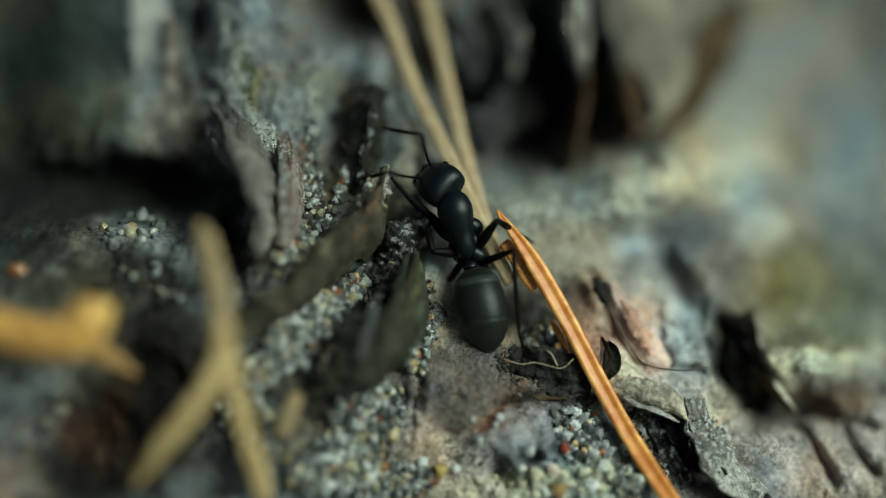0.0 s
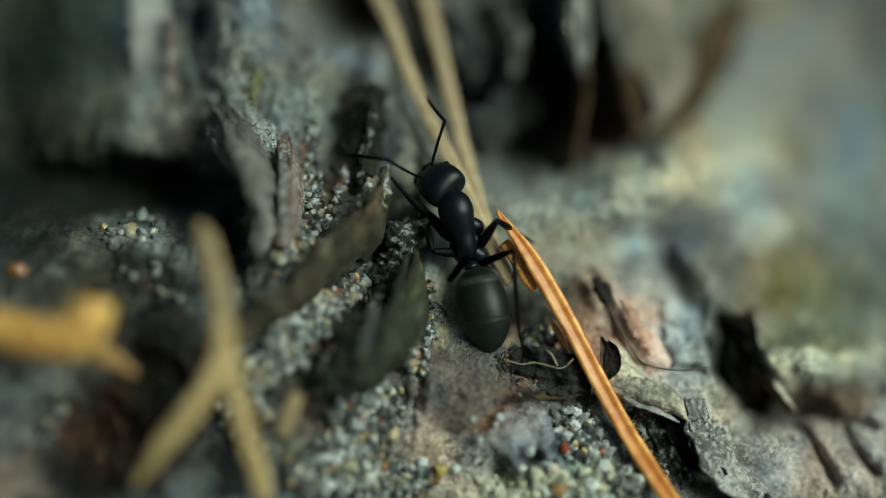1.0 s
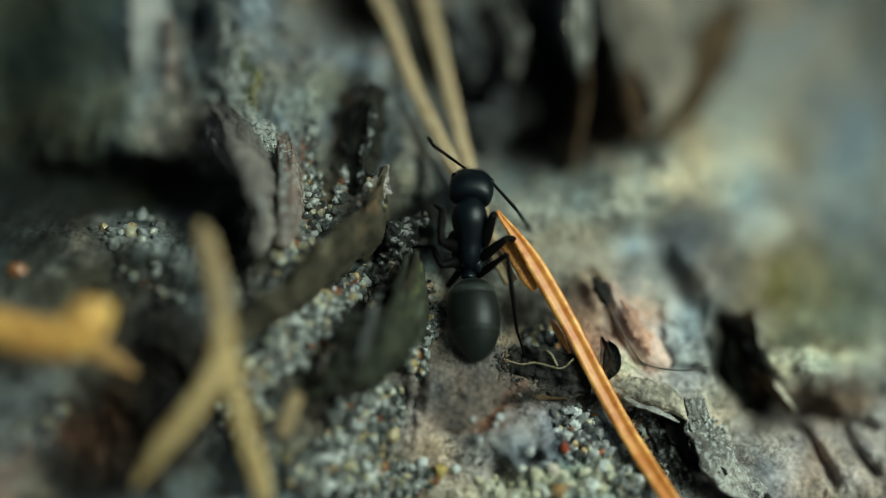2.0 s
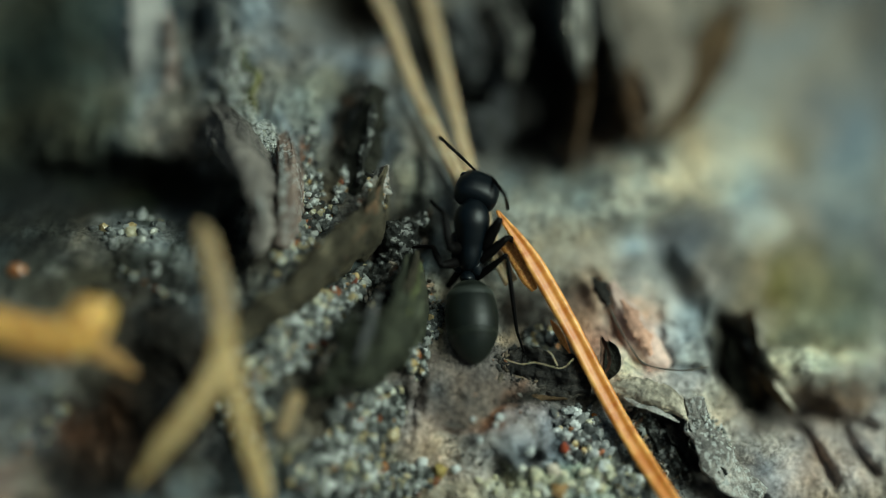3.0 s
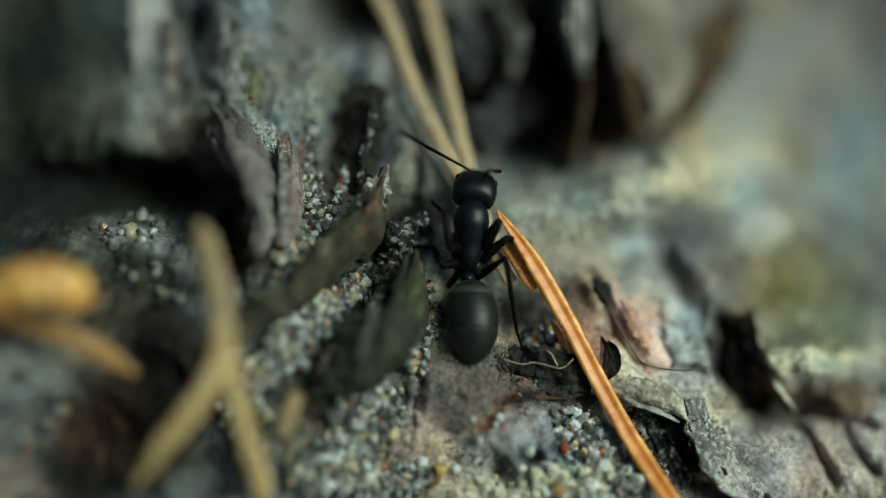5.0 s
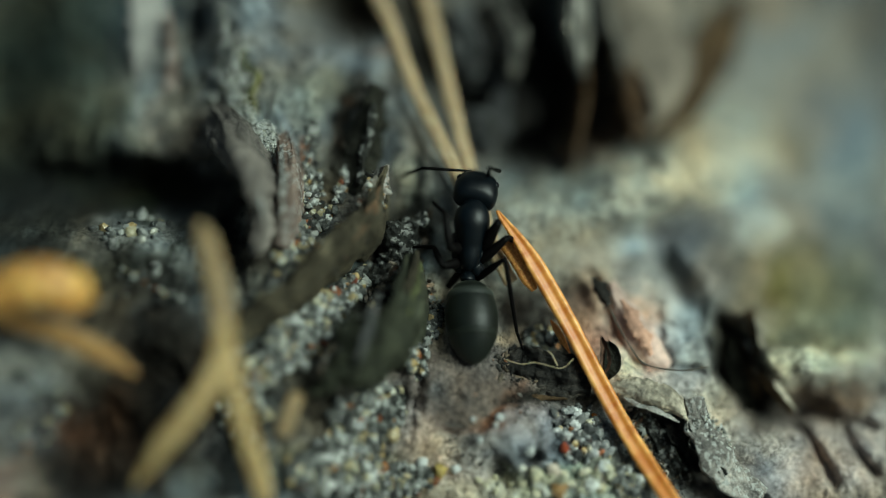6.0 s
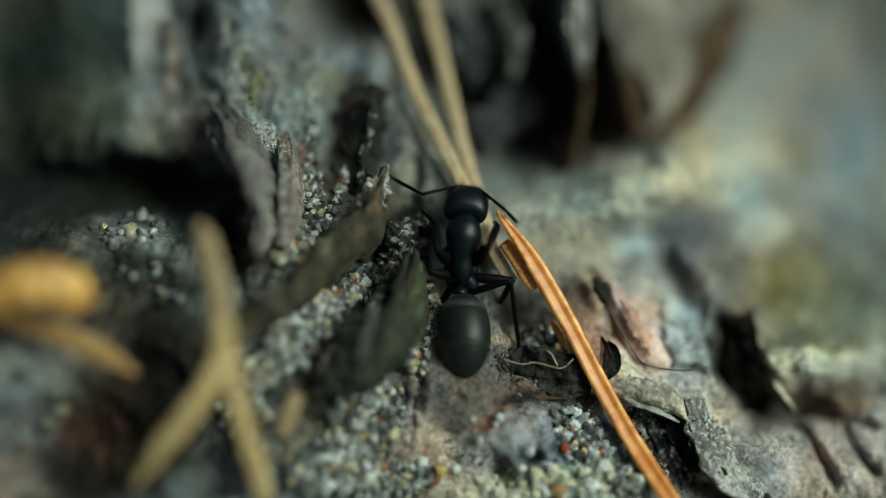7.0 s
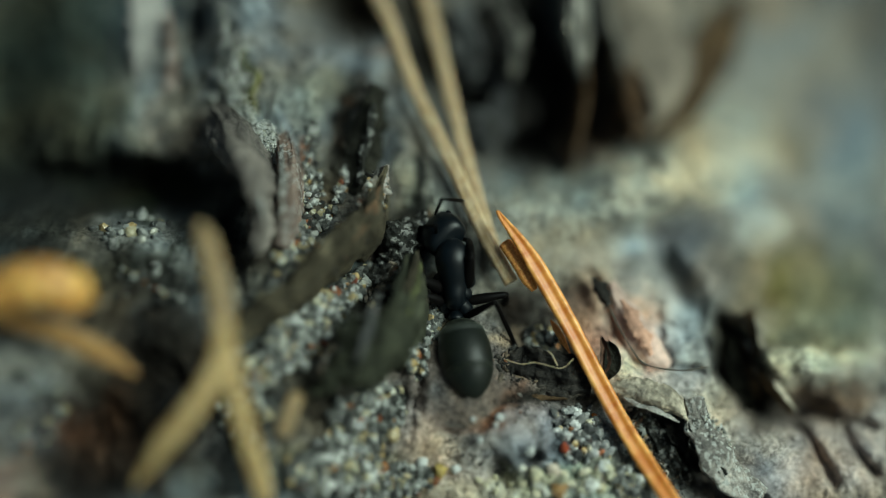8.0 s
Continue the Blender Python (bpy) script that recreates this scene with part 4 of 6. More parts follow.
# shards in the crack are coloured dark to keep its painted shade
for seed, (path, widths, material, label) in enumerate((
        ([(12.87, -3.48, -4.2), (13.24, -4.89, -3.8), (13.65, -6.44, -3.8), (13.93, -7.48, -4)], [0.15, 0.35, 0.4, 0.15], mat_near_black, "rough black bark shard in a deep crack"),
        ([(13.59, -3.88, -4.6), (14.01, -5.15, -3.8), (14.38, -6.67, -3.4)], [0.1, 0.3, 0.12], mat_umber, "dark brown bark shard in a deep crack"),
        ([(8.49, -7.18, -1.2), (9.22, -7.91, -0.9), (9.93, -9.05, -0.9), (10.48, -10.31, -0.9)], [0.1, 0.4, 0.45, 0.2], mat_shag, "rough black bark shard under a curled rim"),
        ([(9.87, -7.42, -1.1), (10.60, -8.54, -0.8), (11.48, -9.92, -0.8)], [0.1, 0.35, 0.15], mat_dark, "rough black bark shard under a curled rim"))):
    flake("bark_shard" if "shard" in label else "bark_flake", label, path, widths, 0.5 if "shard" in label else 0.2, material, cup=0.15, rag=0.5 if "shard" in label else 0.25, rough=0.35 if "shard" in label else 0.1, ribs=0.4 if "shard" in label else 0.08, seed=80 + seed, category="bark shard" if "shard" in label else "bark flake", group="bark shards" if "shard" in label else "papery flakes")

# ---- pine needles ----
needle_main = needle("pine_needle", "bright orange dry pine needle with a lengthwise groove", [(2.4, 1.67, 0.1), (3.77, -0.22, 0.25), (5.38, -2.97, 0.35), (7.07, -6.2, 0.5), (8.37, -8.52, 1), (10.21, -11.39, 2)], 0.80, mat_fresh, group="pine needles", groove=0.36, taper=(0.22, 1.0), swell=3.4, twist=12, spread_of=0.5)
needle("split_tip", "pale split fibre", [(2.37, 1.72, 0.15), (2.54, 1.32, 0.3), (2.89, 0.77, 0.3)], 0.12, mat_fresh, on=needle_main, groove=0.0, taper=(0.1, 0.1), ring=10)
needle("pine_needle", "short broken orange pine needle below a longer one", [(2.73, 0.33, -0.4), (3.35, -0.63, -0.15), (4.05, -1.82, 0)], 0.62, mat_rust_needle, group="pine needles", groove=0.2, taper=(0.6, 0.45), fade=3)
needle("pine_needle", "rust-coloured pine needle end in a dark hollow", [(4.77, -3.14, -0.4), (5.16, -3.78, -0.25), (5.72, -4.79, -0.3)], 0.3, mat_rust_needle, group="pine needles", groove=0.2, taper=(0.2, 0.1), fade=2.5, swell=2.5)
needle("pine_needle", "faded straw-coloured pine needle of a leaning pair", [(-3.83, 13.31, -7), (-2.47, 10.53, -5.6), (-1.27, 7.28, -4), (0.41, 3.85, -2.3), (1.67, 1.04, -1.2), (3.04, -1.48, -0.6)], 0.66, mat_faded, group="pine needles", groove=0.1)
needle("pine_needle", "faded straw-coloured pine needle joined to its twin", [(-1.31, 13.43, -8), (-0.50, 10.62, -6.6), (0.29, 7.34, -5), (0.98, 4.41, -3.6), (1.93, 1.04, -2), (2.55, -0.73, -1.3)], 0.64, mat_faded, group="pine needles", groove=0.1)
needle("pine_needle", "rust-coloured pine needle lying under an amber bud scale", [(-18.67, -2.7, 6.6), (-16.08, -3.5, 6.6), (-14.22, -4.33, 6.5), (-12.79, -5.22, 6.2)], 0.9, mat_dull, group="pine needles", groove=0.1, taper=(0.9, 0.25), fade=2.5)


def forked_needle():
    """Two khaki needles in one sheath, with its parts."""
    pair = new("forked_pine_needle")
    pair.matrix_basis = BANK @ Matrix.Translation(Vector((-9.06, -4.64, 7.6)) * MM)
    tagged(pair, "khaki forked pair of dry pine needles in one sheath", "pine needle")
    c = np.array((-9.06, -4.64, 7.6))
    for name, path, w in (("sheath", [(-10.17, 1.15, 6.4), (-9.74, 0.02, 7), (-9.22, -2.07, 7.6), (-9.07, -4.63, 7.8)], 0.95),
                          ("blade", [(-9.00, -2.76, 7.8), (-9.20, -4.63, 7.9), (-10.06, -6.25, 8.0), (-11.37, -7.87, 7.8), (-12.84, -9.87, 7.0)], 0.9),
                          ("blade", [(-9.03, -3.70, 7.7), (-8.71, -5.33, 7.6), (-8.15, -7.71, 7.0), (-7.60, -9.90, 6.2), (-7.36, -11.13, 5.6)], 0.86)):
        rings, uvs = needle_rings(path, w, groove=0.1, flat=0.75, taper=(0.35, 0.3), swell=2.6 if name == "sheath" else 12, fade=12 if name == "sheath" else 3)
        verts, faces = loft(rings)
        settle(name, np.array(verts) - c, faces, mat_sheath if name == "sheath" else mat_khaki, pair, "brown papery sheath" if name == "sheath" else "", uvs=uvs)
    return pair


forked_needle()
needle("pine_needle", "short brown broken needle stub lying on sand", [(-6.17, -6.08, 4.8), (-6.44, -6.85, 5.1), (-6.77, -7.85, 5.1)], 0.62, mat_sheath, group="pine needles", groove=0.1)

needle("rootlet", "thin pale rootlet lying on a dark bark flake", [(2.74, -4.83, 0.5), (3.08, -4.98, 0.55), (3.51, -5.07, 0.6), (3.93, -5, 0.6), (4.33, -5.05, 0.6), (4.72, -5.15, 0.6), (5.1, -5.25, 0.6), (5.42, -5.15, 0.55), (5.75, -4.83, 0.5)], 0.034, mat_root, category="rootlet", groove=0.0, flat=1.0, ring=8)
needle("rootlet", "short pale rootlet twig with a brown node", [(4.58, -4.45, 0.5), (4.8, -4.67, 0.6), (5.05, -5.15, 0.6)], 0.055, mat_root, category="rootlet", groove=0.0, flat=1.0, ring=8)

needle("rootlet", "thin dark rootlet arching over pale papery bark", [(7.37, -2.5, -1.1), (7.86, -3.5, -0.9), (8.35, -4.35, -0.7), (8.84, -5.02, -0.5), (9.64, -5.3, -0.5), (10.71, -5.4, -0.6), (11.81, -5.27, -1)], 0.075, mat_dark_root, category="rootlet", groove=0.0, flat=1.0, ring=8)

# ---- sand ----
ICO = bmesh.new()
bmesh.ops.create_icosphere(ICO, subdivisions=1, radius=1.0)
ICO_CO = np.array([v.co[:] for v in ICO.verts])
ICO_FACES = np.array([[v.index for v in f.verts] for f in ICO.faces])
SAND = []


def sand(u, v, ru, rv, turn, count, size=0.14, lift=0.0):
    """A drift of grains over an oval of the bank."""
    count = int(2.2 * count)
    rng = np.random.RandomState(len(SAND) + 11)
    r, a = np.sqrt(rng.rand(count)) * (0.7 + 0.3 * rng.rand(count)), rng.rand(count) * 2 * math.pi
    x, y = r * np.cos(a) * ru, r * np.sin(a) * rv
    c, s = math.cos(radians(turn)), math.sin(radians(turn))
    # ground under the drift darkened for dark gaps between grains
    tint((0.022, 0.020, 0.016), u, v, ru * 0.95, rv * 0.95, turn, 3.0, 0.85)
    SAND.append((u + x * c - y * s, v + x * s + y * c, 0.74 * size * np.exp(np.clip(rng.normal(0, 0.45, count), -1.2, 0.65)), lift + 0.15 * rng.rand(count)))


sand(-5.93, 4.55, 0.4, 1.5, -4, 60, 0.11)
sand(-5.87, 2.53, 0.6, 1.2, -10, 60)
sand(-6.48, 0.28, 0.85, 1.3, -28, 240, 0.19, 0.1)
sand(-5.35, 1.28, 0.4, 0.9, -30, 50, 0.16)
sand(-4.50, 2.79, 0.3, 1.4, -20, 60, 0.14)
sand(-7.10, -1.48, 0.9, 0.5, 35, 70, 0.17)
sand(-4.34, -2.09, 0.6, 2.0, -45, 230, 0.17, 0.1)
sand(-6.18, -3.70, 1.2, 2.4, -42, 420, 0.18, 0.15)
sand(-7.71, -5.13, 0.8, 1.4, -40, 160, 0.18, 0.2)
sand(-3.34, -7.34, 2.0, 1.5, 30, 300, 0.21, 0.1)
sand(-1.23, -4.48, 0.6, 1.4, 10, 170, 0.17)
sand(-0.48, -2.99, 0.5, 1.2, 0, 110, 0.16)
sand(-4.56, -9.39, 2.4, 1.3, 10, 260, 0.22, 0.1)
sand(-2.34, -10.18, 2.2, 0.9, 0, 200, 0.19)
sand(8.13, -10.20, 0.8, 0.8, 0, 110, 0.18)
sand(4.43, -4.00, 0.8, 0.6, 0, 70, 0.2, 0.2)
sand(8.90, -8.47, 0.5, 0.9, 30, 40, 0.14)
sand(-12.47, -1.43, 2.2, 1.0, 0, 18, 0.18)
sand(-17.36, -6.60, 1.6, 2.0, 0, 30, 0.18)
sand(-8.57, -7.24, 1.2, 1.4, 0, 90, 0.2)


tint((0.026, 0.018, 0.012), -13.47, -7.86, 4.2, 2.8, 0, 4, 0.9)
tint((0.15, 0.05, 0.02), -14.78, -7.97, 1.0, 0.7, 0, 3, 0.8)
tint(DARK, -8.73, -9.46, 1.3, 1.6, 0, 3, 0.9)
tint((0.38, 0.37, 0.2), -4.56, -9.64, 2.2, 1.0, 0, 3, 0.5)
tint((0.6, 0.56, 0.4), 3.63, -10.58, 3.2, 0.8, 0, 3, 0.7)


def sand_drift(name, label, beds, material, stretch, rng):
    gu, gv, gs, gl = (np.concatenate(k) for k in zip(*beds))
    count, nv = len(gu), len(ICO_CO)
    gh = height(gu, gv)
    shape = ICO_CO[None] * (1 + rng.normal(0, 0.16, (count, nv, 1))) * (0.6 + 0.7 * rng.rand(count, 1, 3)) * np.array(stretch)
    q, _ = np.linalg.qr(rng.normal(size=(count, 3, 3)))
    co = np.einsum("nij,nvj->nvi", q, shape) * gs[:, None, None]
    co += np.stack((gu, gv, gh + gs * 0.35 + gl), 1)[:, None, :]
    faces = (ICO_FACES[None] + np.arange(count)[:, None, None] * nv).reshape(-1, 3).astype(np.int32)
    me = bpy.data.meshes.new(name)
    me.vertices.add(count * nv)
    me.vertices.foreach_set("co", (co * MM).ravel().astype(np.float32))
    me.loops.add(faces.size)
    me.loops.foreach_set("vertex_index", faces.ravel())
    me.polygons.add(len(faces))
    me.polygons.foreach_set("loop_start", np.arange(0, faces.size, 3, dtype=np.int32))
    me.update(calc_edges=True)
    me.shade_flat()
    me.materials.append(material)
    ob = new(name, me)
    ob.matrix_basis = BANK
    return tagged(ob, label, name.replace("_", " "), kind="stuff")


def strewn(path, half, count, size, seed):
    """Grains caught on a strip of bark, most along its edges."""
    rng = np.random.RandomState(seed)
    line = np.array(curve_through(path, 60))[rng.randint(4, 58, count)]
    step = np.array(path[-1]) - np.array(path[0])
    side = np.array((step[1], -step[0])) / np.hypot(step[0], step[1])
    x = half * np.sign(rng.rand(count) - 0.5) * rng.rand(count) ** 0.35
    u, v = line[:, 0] + side[0] * x, line[:, 1] + side[1] * x
    SAND.append((u, v, size * np.exp(np.clip(rng.normal(0, 0.45, count), -1.2, 0.65)), line[:, 2] - 0.3 * (x / half) ** 2 - 0.15 - height(u, v)))


strewn([(-2.45, 3.47, 0.2), (-3.54, 1.30, 1.8), (-5.46, -0.71, 2.8), (-8.06, -2.87, 3.8)], 0.62, 90, 0.085, 1)
strewn([(-1.35, -0.62, 0), (-2.06, -2.55, 2.3), (-3.61, -4.46, 3.5), (-5.03, -6.00, 4.1)], 1.0, 70, 0.085, 2)
sand(-13.52, 0.98, 2.4, 0.7, 12, 16, 0.22, 0.1)
DRIFTS = list(SAND)
SAND.clear()
sand(5.78, -7.60, 1.2, 0.85, 20, 32, 0.2, 0.0)
sand(6.38, -8.75, 1.3, 0.75, 0, 28, 0.19)
QUARTZ = list(SAND)
SAND.clear()
sand(4.65, -10.18, 3.3, 0.8, 0, 30, 0.24, 0.0)
sand(7.40, -9.85, 1.3, 0.6, 0, 16, 0.22, 0.0)
COARSE = list(SAND)
SAND.clear()
sand(9.53, -8.72, 2.6, 1.3, -48, 200, 0.15)
sand(13.49, -5.41, 0.9, 2.0, 14, 90, 0.16)
sand(-2.10, -0.23, 1.2, 2.6, -30, 260, 0.13)
sand(-1.10, -2.48, 0.8, 1.6, -10, 120, 0.13)
sand(4.15, -5.23, 2.2, 0.9, -8, 110, 0.11)
sand(-5.10, -0.73, 2.2, 0.5, 45, 80, 0.13)
sand(-4.16, 6.11, 1.0, 2.4, -10, 90, 0.14)
sand(1.90, -7.48, 2.6, 2.2, 0, 50, 0.06)
strewn([(-2.45, 3.47, 0.2), (-3.54, 1.30, 1.8), (-5.46, -0.71, 2.8), (-8.06, -2.87, 3.8)], 0.7, 120, 0.09, 3)
strewn([(-1.35, -0.62, 0), (-2.06, -2.55, 2.3), (-3.61, -4.46, 3.5), (-5.03, -6.00, 4.1)], 1.1, 150, 0.10, 4)
CRUMBS = list(SAND)
del TINTS[-8:]
SAND.clear()
sand(-10.10, 10.53, 0.35, 1.0, 10, 255, 0.035, 0.05)
sand(-9.73, 8.15, 0.7, 1.6, 12, 645, 0.035, 0.05)
sand(-8.97, 6.15, 0.6, 1.0, 25, 375, 0.035, 0.05)
sand(-7.90, 4.65, 0.55, 1.1, 28, 540, 0.034, 0.08)
sand(-7.10, 2.78, 0.25, 1.2, 8, 165, 0.032, 0.08)
sand(-7.10, 0.53, 0.2, 1.0, -8, 75, 0.032, 0.05)
sand(12.15, -8.22, 0.5, 1.5, 38, 90, 0.06, 0.3)
sand(-10.22, 7.78, 0.75, 0.35, -35, 220, 0.04, 0.06)
sand(-10.47, 6.90, 0.35, 0.35, 0, 90, 0.04, 0.06)
sand(-9.15, 5.65, 0.23, 0.65, 10, 160, 0.04, 0.06)
sand(-7.85, 5.03, 0.50, 0.85, 18, 420, 0.04, 0.06)
sand(-7.30, 3.02, 0.25, 1.25, 5, 200, 0.04, 0.06)
sand(-9.50, 6.40, 0.20, 0.40, 0, 80, 0.04, 0.06)
strewn([(11.07, -6.56, 0.3), (11.37, -7.64, 0.5), (11.94, -8.83, 0.55), (12.79, -9.98, 0.5)], 0.42, 300, 0.036, 5)
# pale specks that imitate glints in the black hollow
strewn([(8.44, -7.38, -0.5), (9.19, -8.14, -0.5), (9.94, -9.02, -0.5), (10.57, -10.27, -0.5)], 0.5, 120, 0.04, 7)
LICHENS_AND_GLINTS = list(SAND)
del TINTS[-13:]
sand_drift("sand", "drifts of pale grey quartz sand with amber grains", DRIFTS, mat_sand, (1, 1, 1), np.random.RandomState(3))
sand_drift("sand", "drift of clear white quartz grains under an orange needle", QUARTZ, mat_quartz, (1, 1, 1), np.random.RandomState(6))
sand_drift("sand", "coarse cream and yellow sand grains beside grey bark", COARSE, mat_cream_sand, (1, 1, 1), np.random.RandomState(7))
sand_drift("bark_crumbs", "black and brown crumbs of weathered bark", CRUMBS, mat_crumb, (1.7, 0.8, 0.5), np.random.RandomState(4))
sand_drift("lichen_crust", "grey-white crusty lichen along a bark crest, with pale specks for glints", LICHENS_AND_GLINTS, mat_lichen, (1.2, 1, 0.8), np.random.RandomState(5))


def loose_grain(u, v, size, colour, label, seed):
    """One clear quartz grain lying by itself."""
    rng = np.random.RandomState(seed)
    co = ICO2 * (1 + rng.normal(0, 0.13, (len(ICO2), 1))) * (0.8 + 0.4 * rng.rand(3)) * size
    mat, tree, p = nodes_of("grain")
    g = grainy(tree, tree.nodes.new("ShaderNodeTexCoord").outputs["Object"], 7000, 3)
    tree.links.new(ramp(tree, g.outputs["Fac"], [(0.3, tuple(c * 0.6 for c in colour)), (0.65, colour)]).outputs["Color"], p.inputs["Base Color"])
    p.inputs["Roughness"].default_value = 0.2
    p.inputs["Subsurface Weight"].default_value = 0.3
    p.inputs["Subsurface Radius"].default_value = (0.0003, 0.0003, 0.0003)
    ob = settle("sand_grain", co + np.array((u, v, lie(u, v) + size * 0.6)), [tuple(f) for f in ICO2_FACES.tolist()], mat)
    for poly in ob.data.polygons:
        poly.use_smooth = False
    return tagged(ob, label, "sand grain", "loose sand grains")


ICO_B = bmesh.new()
bmesh.ops.create_icosphere(ICO_B, subdivisions=2, radius=1.0)
ICO2 = np.array([v.co[:] for v in ICO_B.verts])
ICO2_FACES = np.array([[v.index for v in f.verts] for f in ICO_B.faces])
WHITE_GRAIN, AMBER_GRAIN, RED_GRAIN = (0.58, 0.59, 0.57), (0.50, 0.38, 0.13), (0.34, 0.07, 0.03)
loose_grain(2.48, -7.35, 0.20, WHITE_GRAIN, "clear white quartz grain lying on smooth bark", 1)
loose_grain(2.30, -7.68, 0.13, WHITE_GRAIN, "clear white quartz grain lying on smooth bark", 2)
loose_grain(1.60, -8.35, 0.16, WHITE_GRAIN, "clear white quartz grain lying on smooth bark", 3)
loose_grain(1.30, -7.43, 0.13, WHITE_GRAIN, "clear white quartz grain lying on smooth bark", 4)
loose_grain(-0.90, -9.33, 0.24, WHITE_GRAIN, "clear white quartz grain lying on smooth bark", 5)
loose_grain(0.55, -9.62, 0.22, WHITE_GRAIN, "clear white quartz grain lying on smooth bark", 6)
loose_grain(-0.12, -9.73, 0.32, AMBER_GRAIN, "large amber-yellow sand grain lying on smooth bark", 7)
loose_grain(3.80, -8.78, 0.20, WHITE_GRAIN, "clear white quartz grain in a small knot hole", 8)
loose_grain(5.30, -8.72, 0.26, RED_GRAIN, "dull red sand grain beside white grains", 9)
loose_grain(5.40, -8.18, 0.26, WHITE_GRAIN, "clear white quartz grain at a drift's edge", 10)
loose_grain(5.00, -7.98, 0.2, WHITE_GRAIN, "clear white quartz grain at a drift's edge", 11)
loose_grain(5.85, -7.78, 0.22, WHITE_GRAIN, "clear white quartz grain at a drift's edge", 12)
loose_grain(4.41, -4.14, 0.3, WHITE_GRAIN, "clear white quartz grain in a dark hollow", 13)
loose_grain(-18.30, -0.90, 0.34, (0.34, 0.14, 0.05), "rust-orange grain among grey sand", 14)
for seed, (u, v, size) in enumerate(((3.53, -4.78, 0.14), (5.05, -5.23, 0.12), (6.70, -7.38, 0.13), (-3.57, -0.92, 0.15), (-2.00, -7.53, 0.16))):
    loose_grain(u, v, size, (0.62, 0.24, 0.06), "small orange crumb of resin among dark bark", 30 + seed)


# stains and bleached patches over all, with shade of hollows and gaps painted in
# a tongue of the deep hollow's painted shade
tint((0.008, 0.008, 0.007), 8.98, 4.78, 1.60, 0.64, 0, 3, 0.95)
tint((0.36, 0.36, 0.3), 5.57, 2.35, 3.09, 1.16, 0, 3, 0.7)
tint((0.52, 0.51, 0.42), 13.20, 4.95, 3.72, 2.26, 30, 3, 0.95)
tint((0.52, 0.51, 0.42), 10.24, 3.13, 4.14, 1.29, 15, 3, 0.9)
tint((0.5, 0.49, 0.4), 6.84, 2.47, 1.80, 0.90, 0, 3, 0.5)
tint((0.1, 0.105, 0.115), 11.58, 1.08, 2.10, 0.84, -10, 3, 0.85)
tint((0.6, 0.62, 0.6), 8.74, 0.29, 0.73, 0.57, 0, 3, 0.8)
tint((0.58, 0.6, 0.55), 14.90, 1.09, 1.27, 0.96, 0, 3, 0.85)
tint((0.12, 0.12, 0.09), 16.72, 6.10, 0.99, 3.04, 0, 3, 0.8)
tint((0.08, 0.088, 0.11), 18.84, 7.05, 1.40, 1.07, 0, 3, 0.85)
tint((0.4, 0.41, 0.36), 19.56, 3.03, 1.91, 1.64, 0, 3, 0.6)
tint((0.06, 0.04, 0.02), 12.28, 8.38, 3.20, 1.00, 53, 3, 0.92)
tint((0.24, 0.19, 0.13), 15.80, 11.57, 2.39, 1.01, 10, 3, 0.7)
tint((0.2, 0.19, 0.11), 17.59, -2.09, 3.43, 2.38, 0, 3, 0.85)
tint((0.1, 0.105, 0.035), 15.64, -1.81, 0.84, 1.10, 0, 3, 0.85)
tint((0.27, 0.28, 0.2), 17.50, -3.73, 2.85, 0.78, 0, 3, 0.7)
tint((0.62, 0.63, 0.48), 17.38, -5.08, 2.93, 0.46, 3, 3, 0.9)
tint((0.11, 0.075, 0.05), 17.85, -7.00, 1.92, 0.62, 5, 3, 0.85)
# painted shade along the deep crack
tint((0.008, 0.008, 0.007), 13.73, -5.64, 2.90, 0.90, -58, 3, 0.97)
tint((0.035, 0.04, 0.045), 10.96, -1.29, 1.71, 0.42, -58, 3, 0.85)
tint((0.55, 0.57, 0.55), 11.49, -3.19, 0.88, 0.62, 0, 3, 0.8)
tint((0.42, 0.43, 0.42), 9.50, -0.75, 1.17, 1.17, 0, 3, 0.6)
tint((0.4, 0.42, 0.4), 14.08, -3.59, 0.31, 1.16, -70, 3, 0.8)
tint((0.3, 0.21, 0.17), 6.25, -3.02, 1.02, 1.47, 0, 3, 0.85)
tint((0.07, 0.065, 0.06), 5.51, -2.02, 0.56, 0.77, 0, 3, 0.8)
tint((0.86, 0.46, 0.34), 8.81, -3.79, 2.04, 0.71, -58, 3, 0.85)
tint((0.75, 0.66, 0.6), 10.34, -4.05, 1.07, 1.07, 0, 3, 0.8)
tint((0.74, 0.64, 0.59), 10.14, -5.84, 2.02, 0.51, -4, 3, 0.85)
tint((0.08, 0.08, 0.075), 11.23, -4.56, 0.76, 0.20, 15, 3, 0.8)
tint((0.36, 0.29, 0.2), 2.67, -3.93, 1.06, 0.40, -5, 3, 0.9)
# hollow above the black flake, its shade painted dark brown
tint((0.03, 0.022, 0.016), 3.49, -2.67, 0.87, 1.23, 0, 3, 0.88)
tint((0.3, 0.32, 0.33), 4.22, -4.30, 0.64, 0.36, 0, 3, 0.7)
tint((0.15, 0.13, 0.11), 0.40, -5.68, 1.54, 1.19, 0, 3, 0.85)
tint((0.36, 0.31, 0.29), 0.15, -8.03, 2.23, 1.24, 0, 3, 0.8)
tint((0.34, 0.12, 0.045), 1.88, -7.70, 0.35, 1.49, -46, 3, 0.85)
tint((0.3, 0.28, 0.31), 3.49, -7.78, 1.49, 0.84, 10, 3, 0.85)
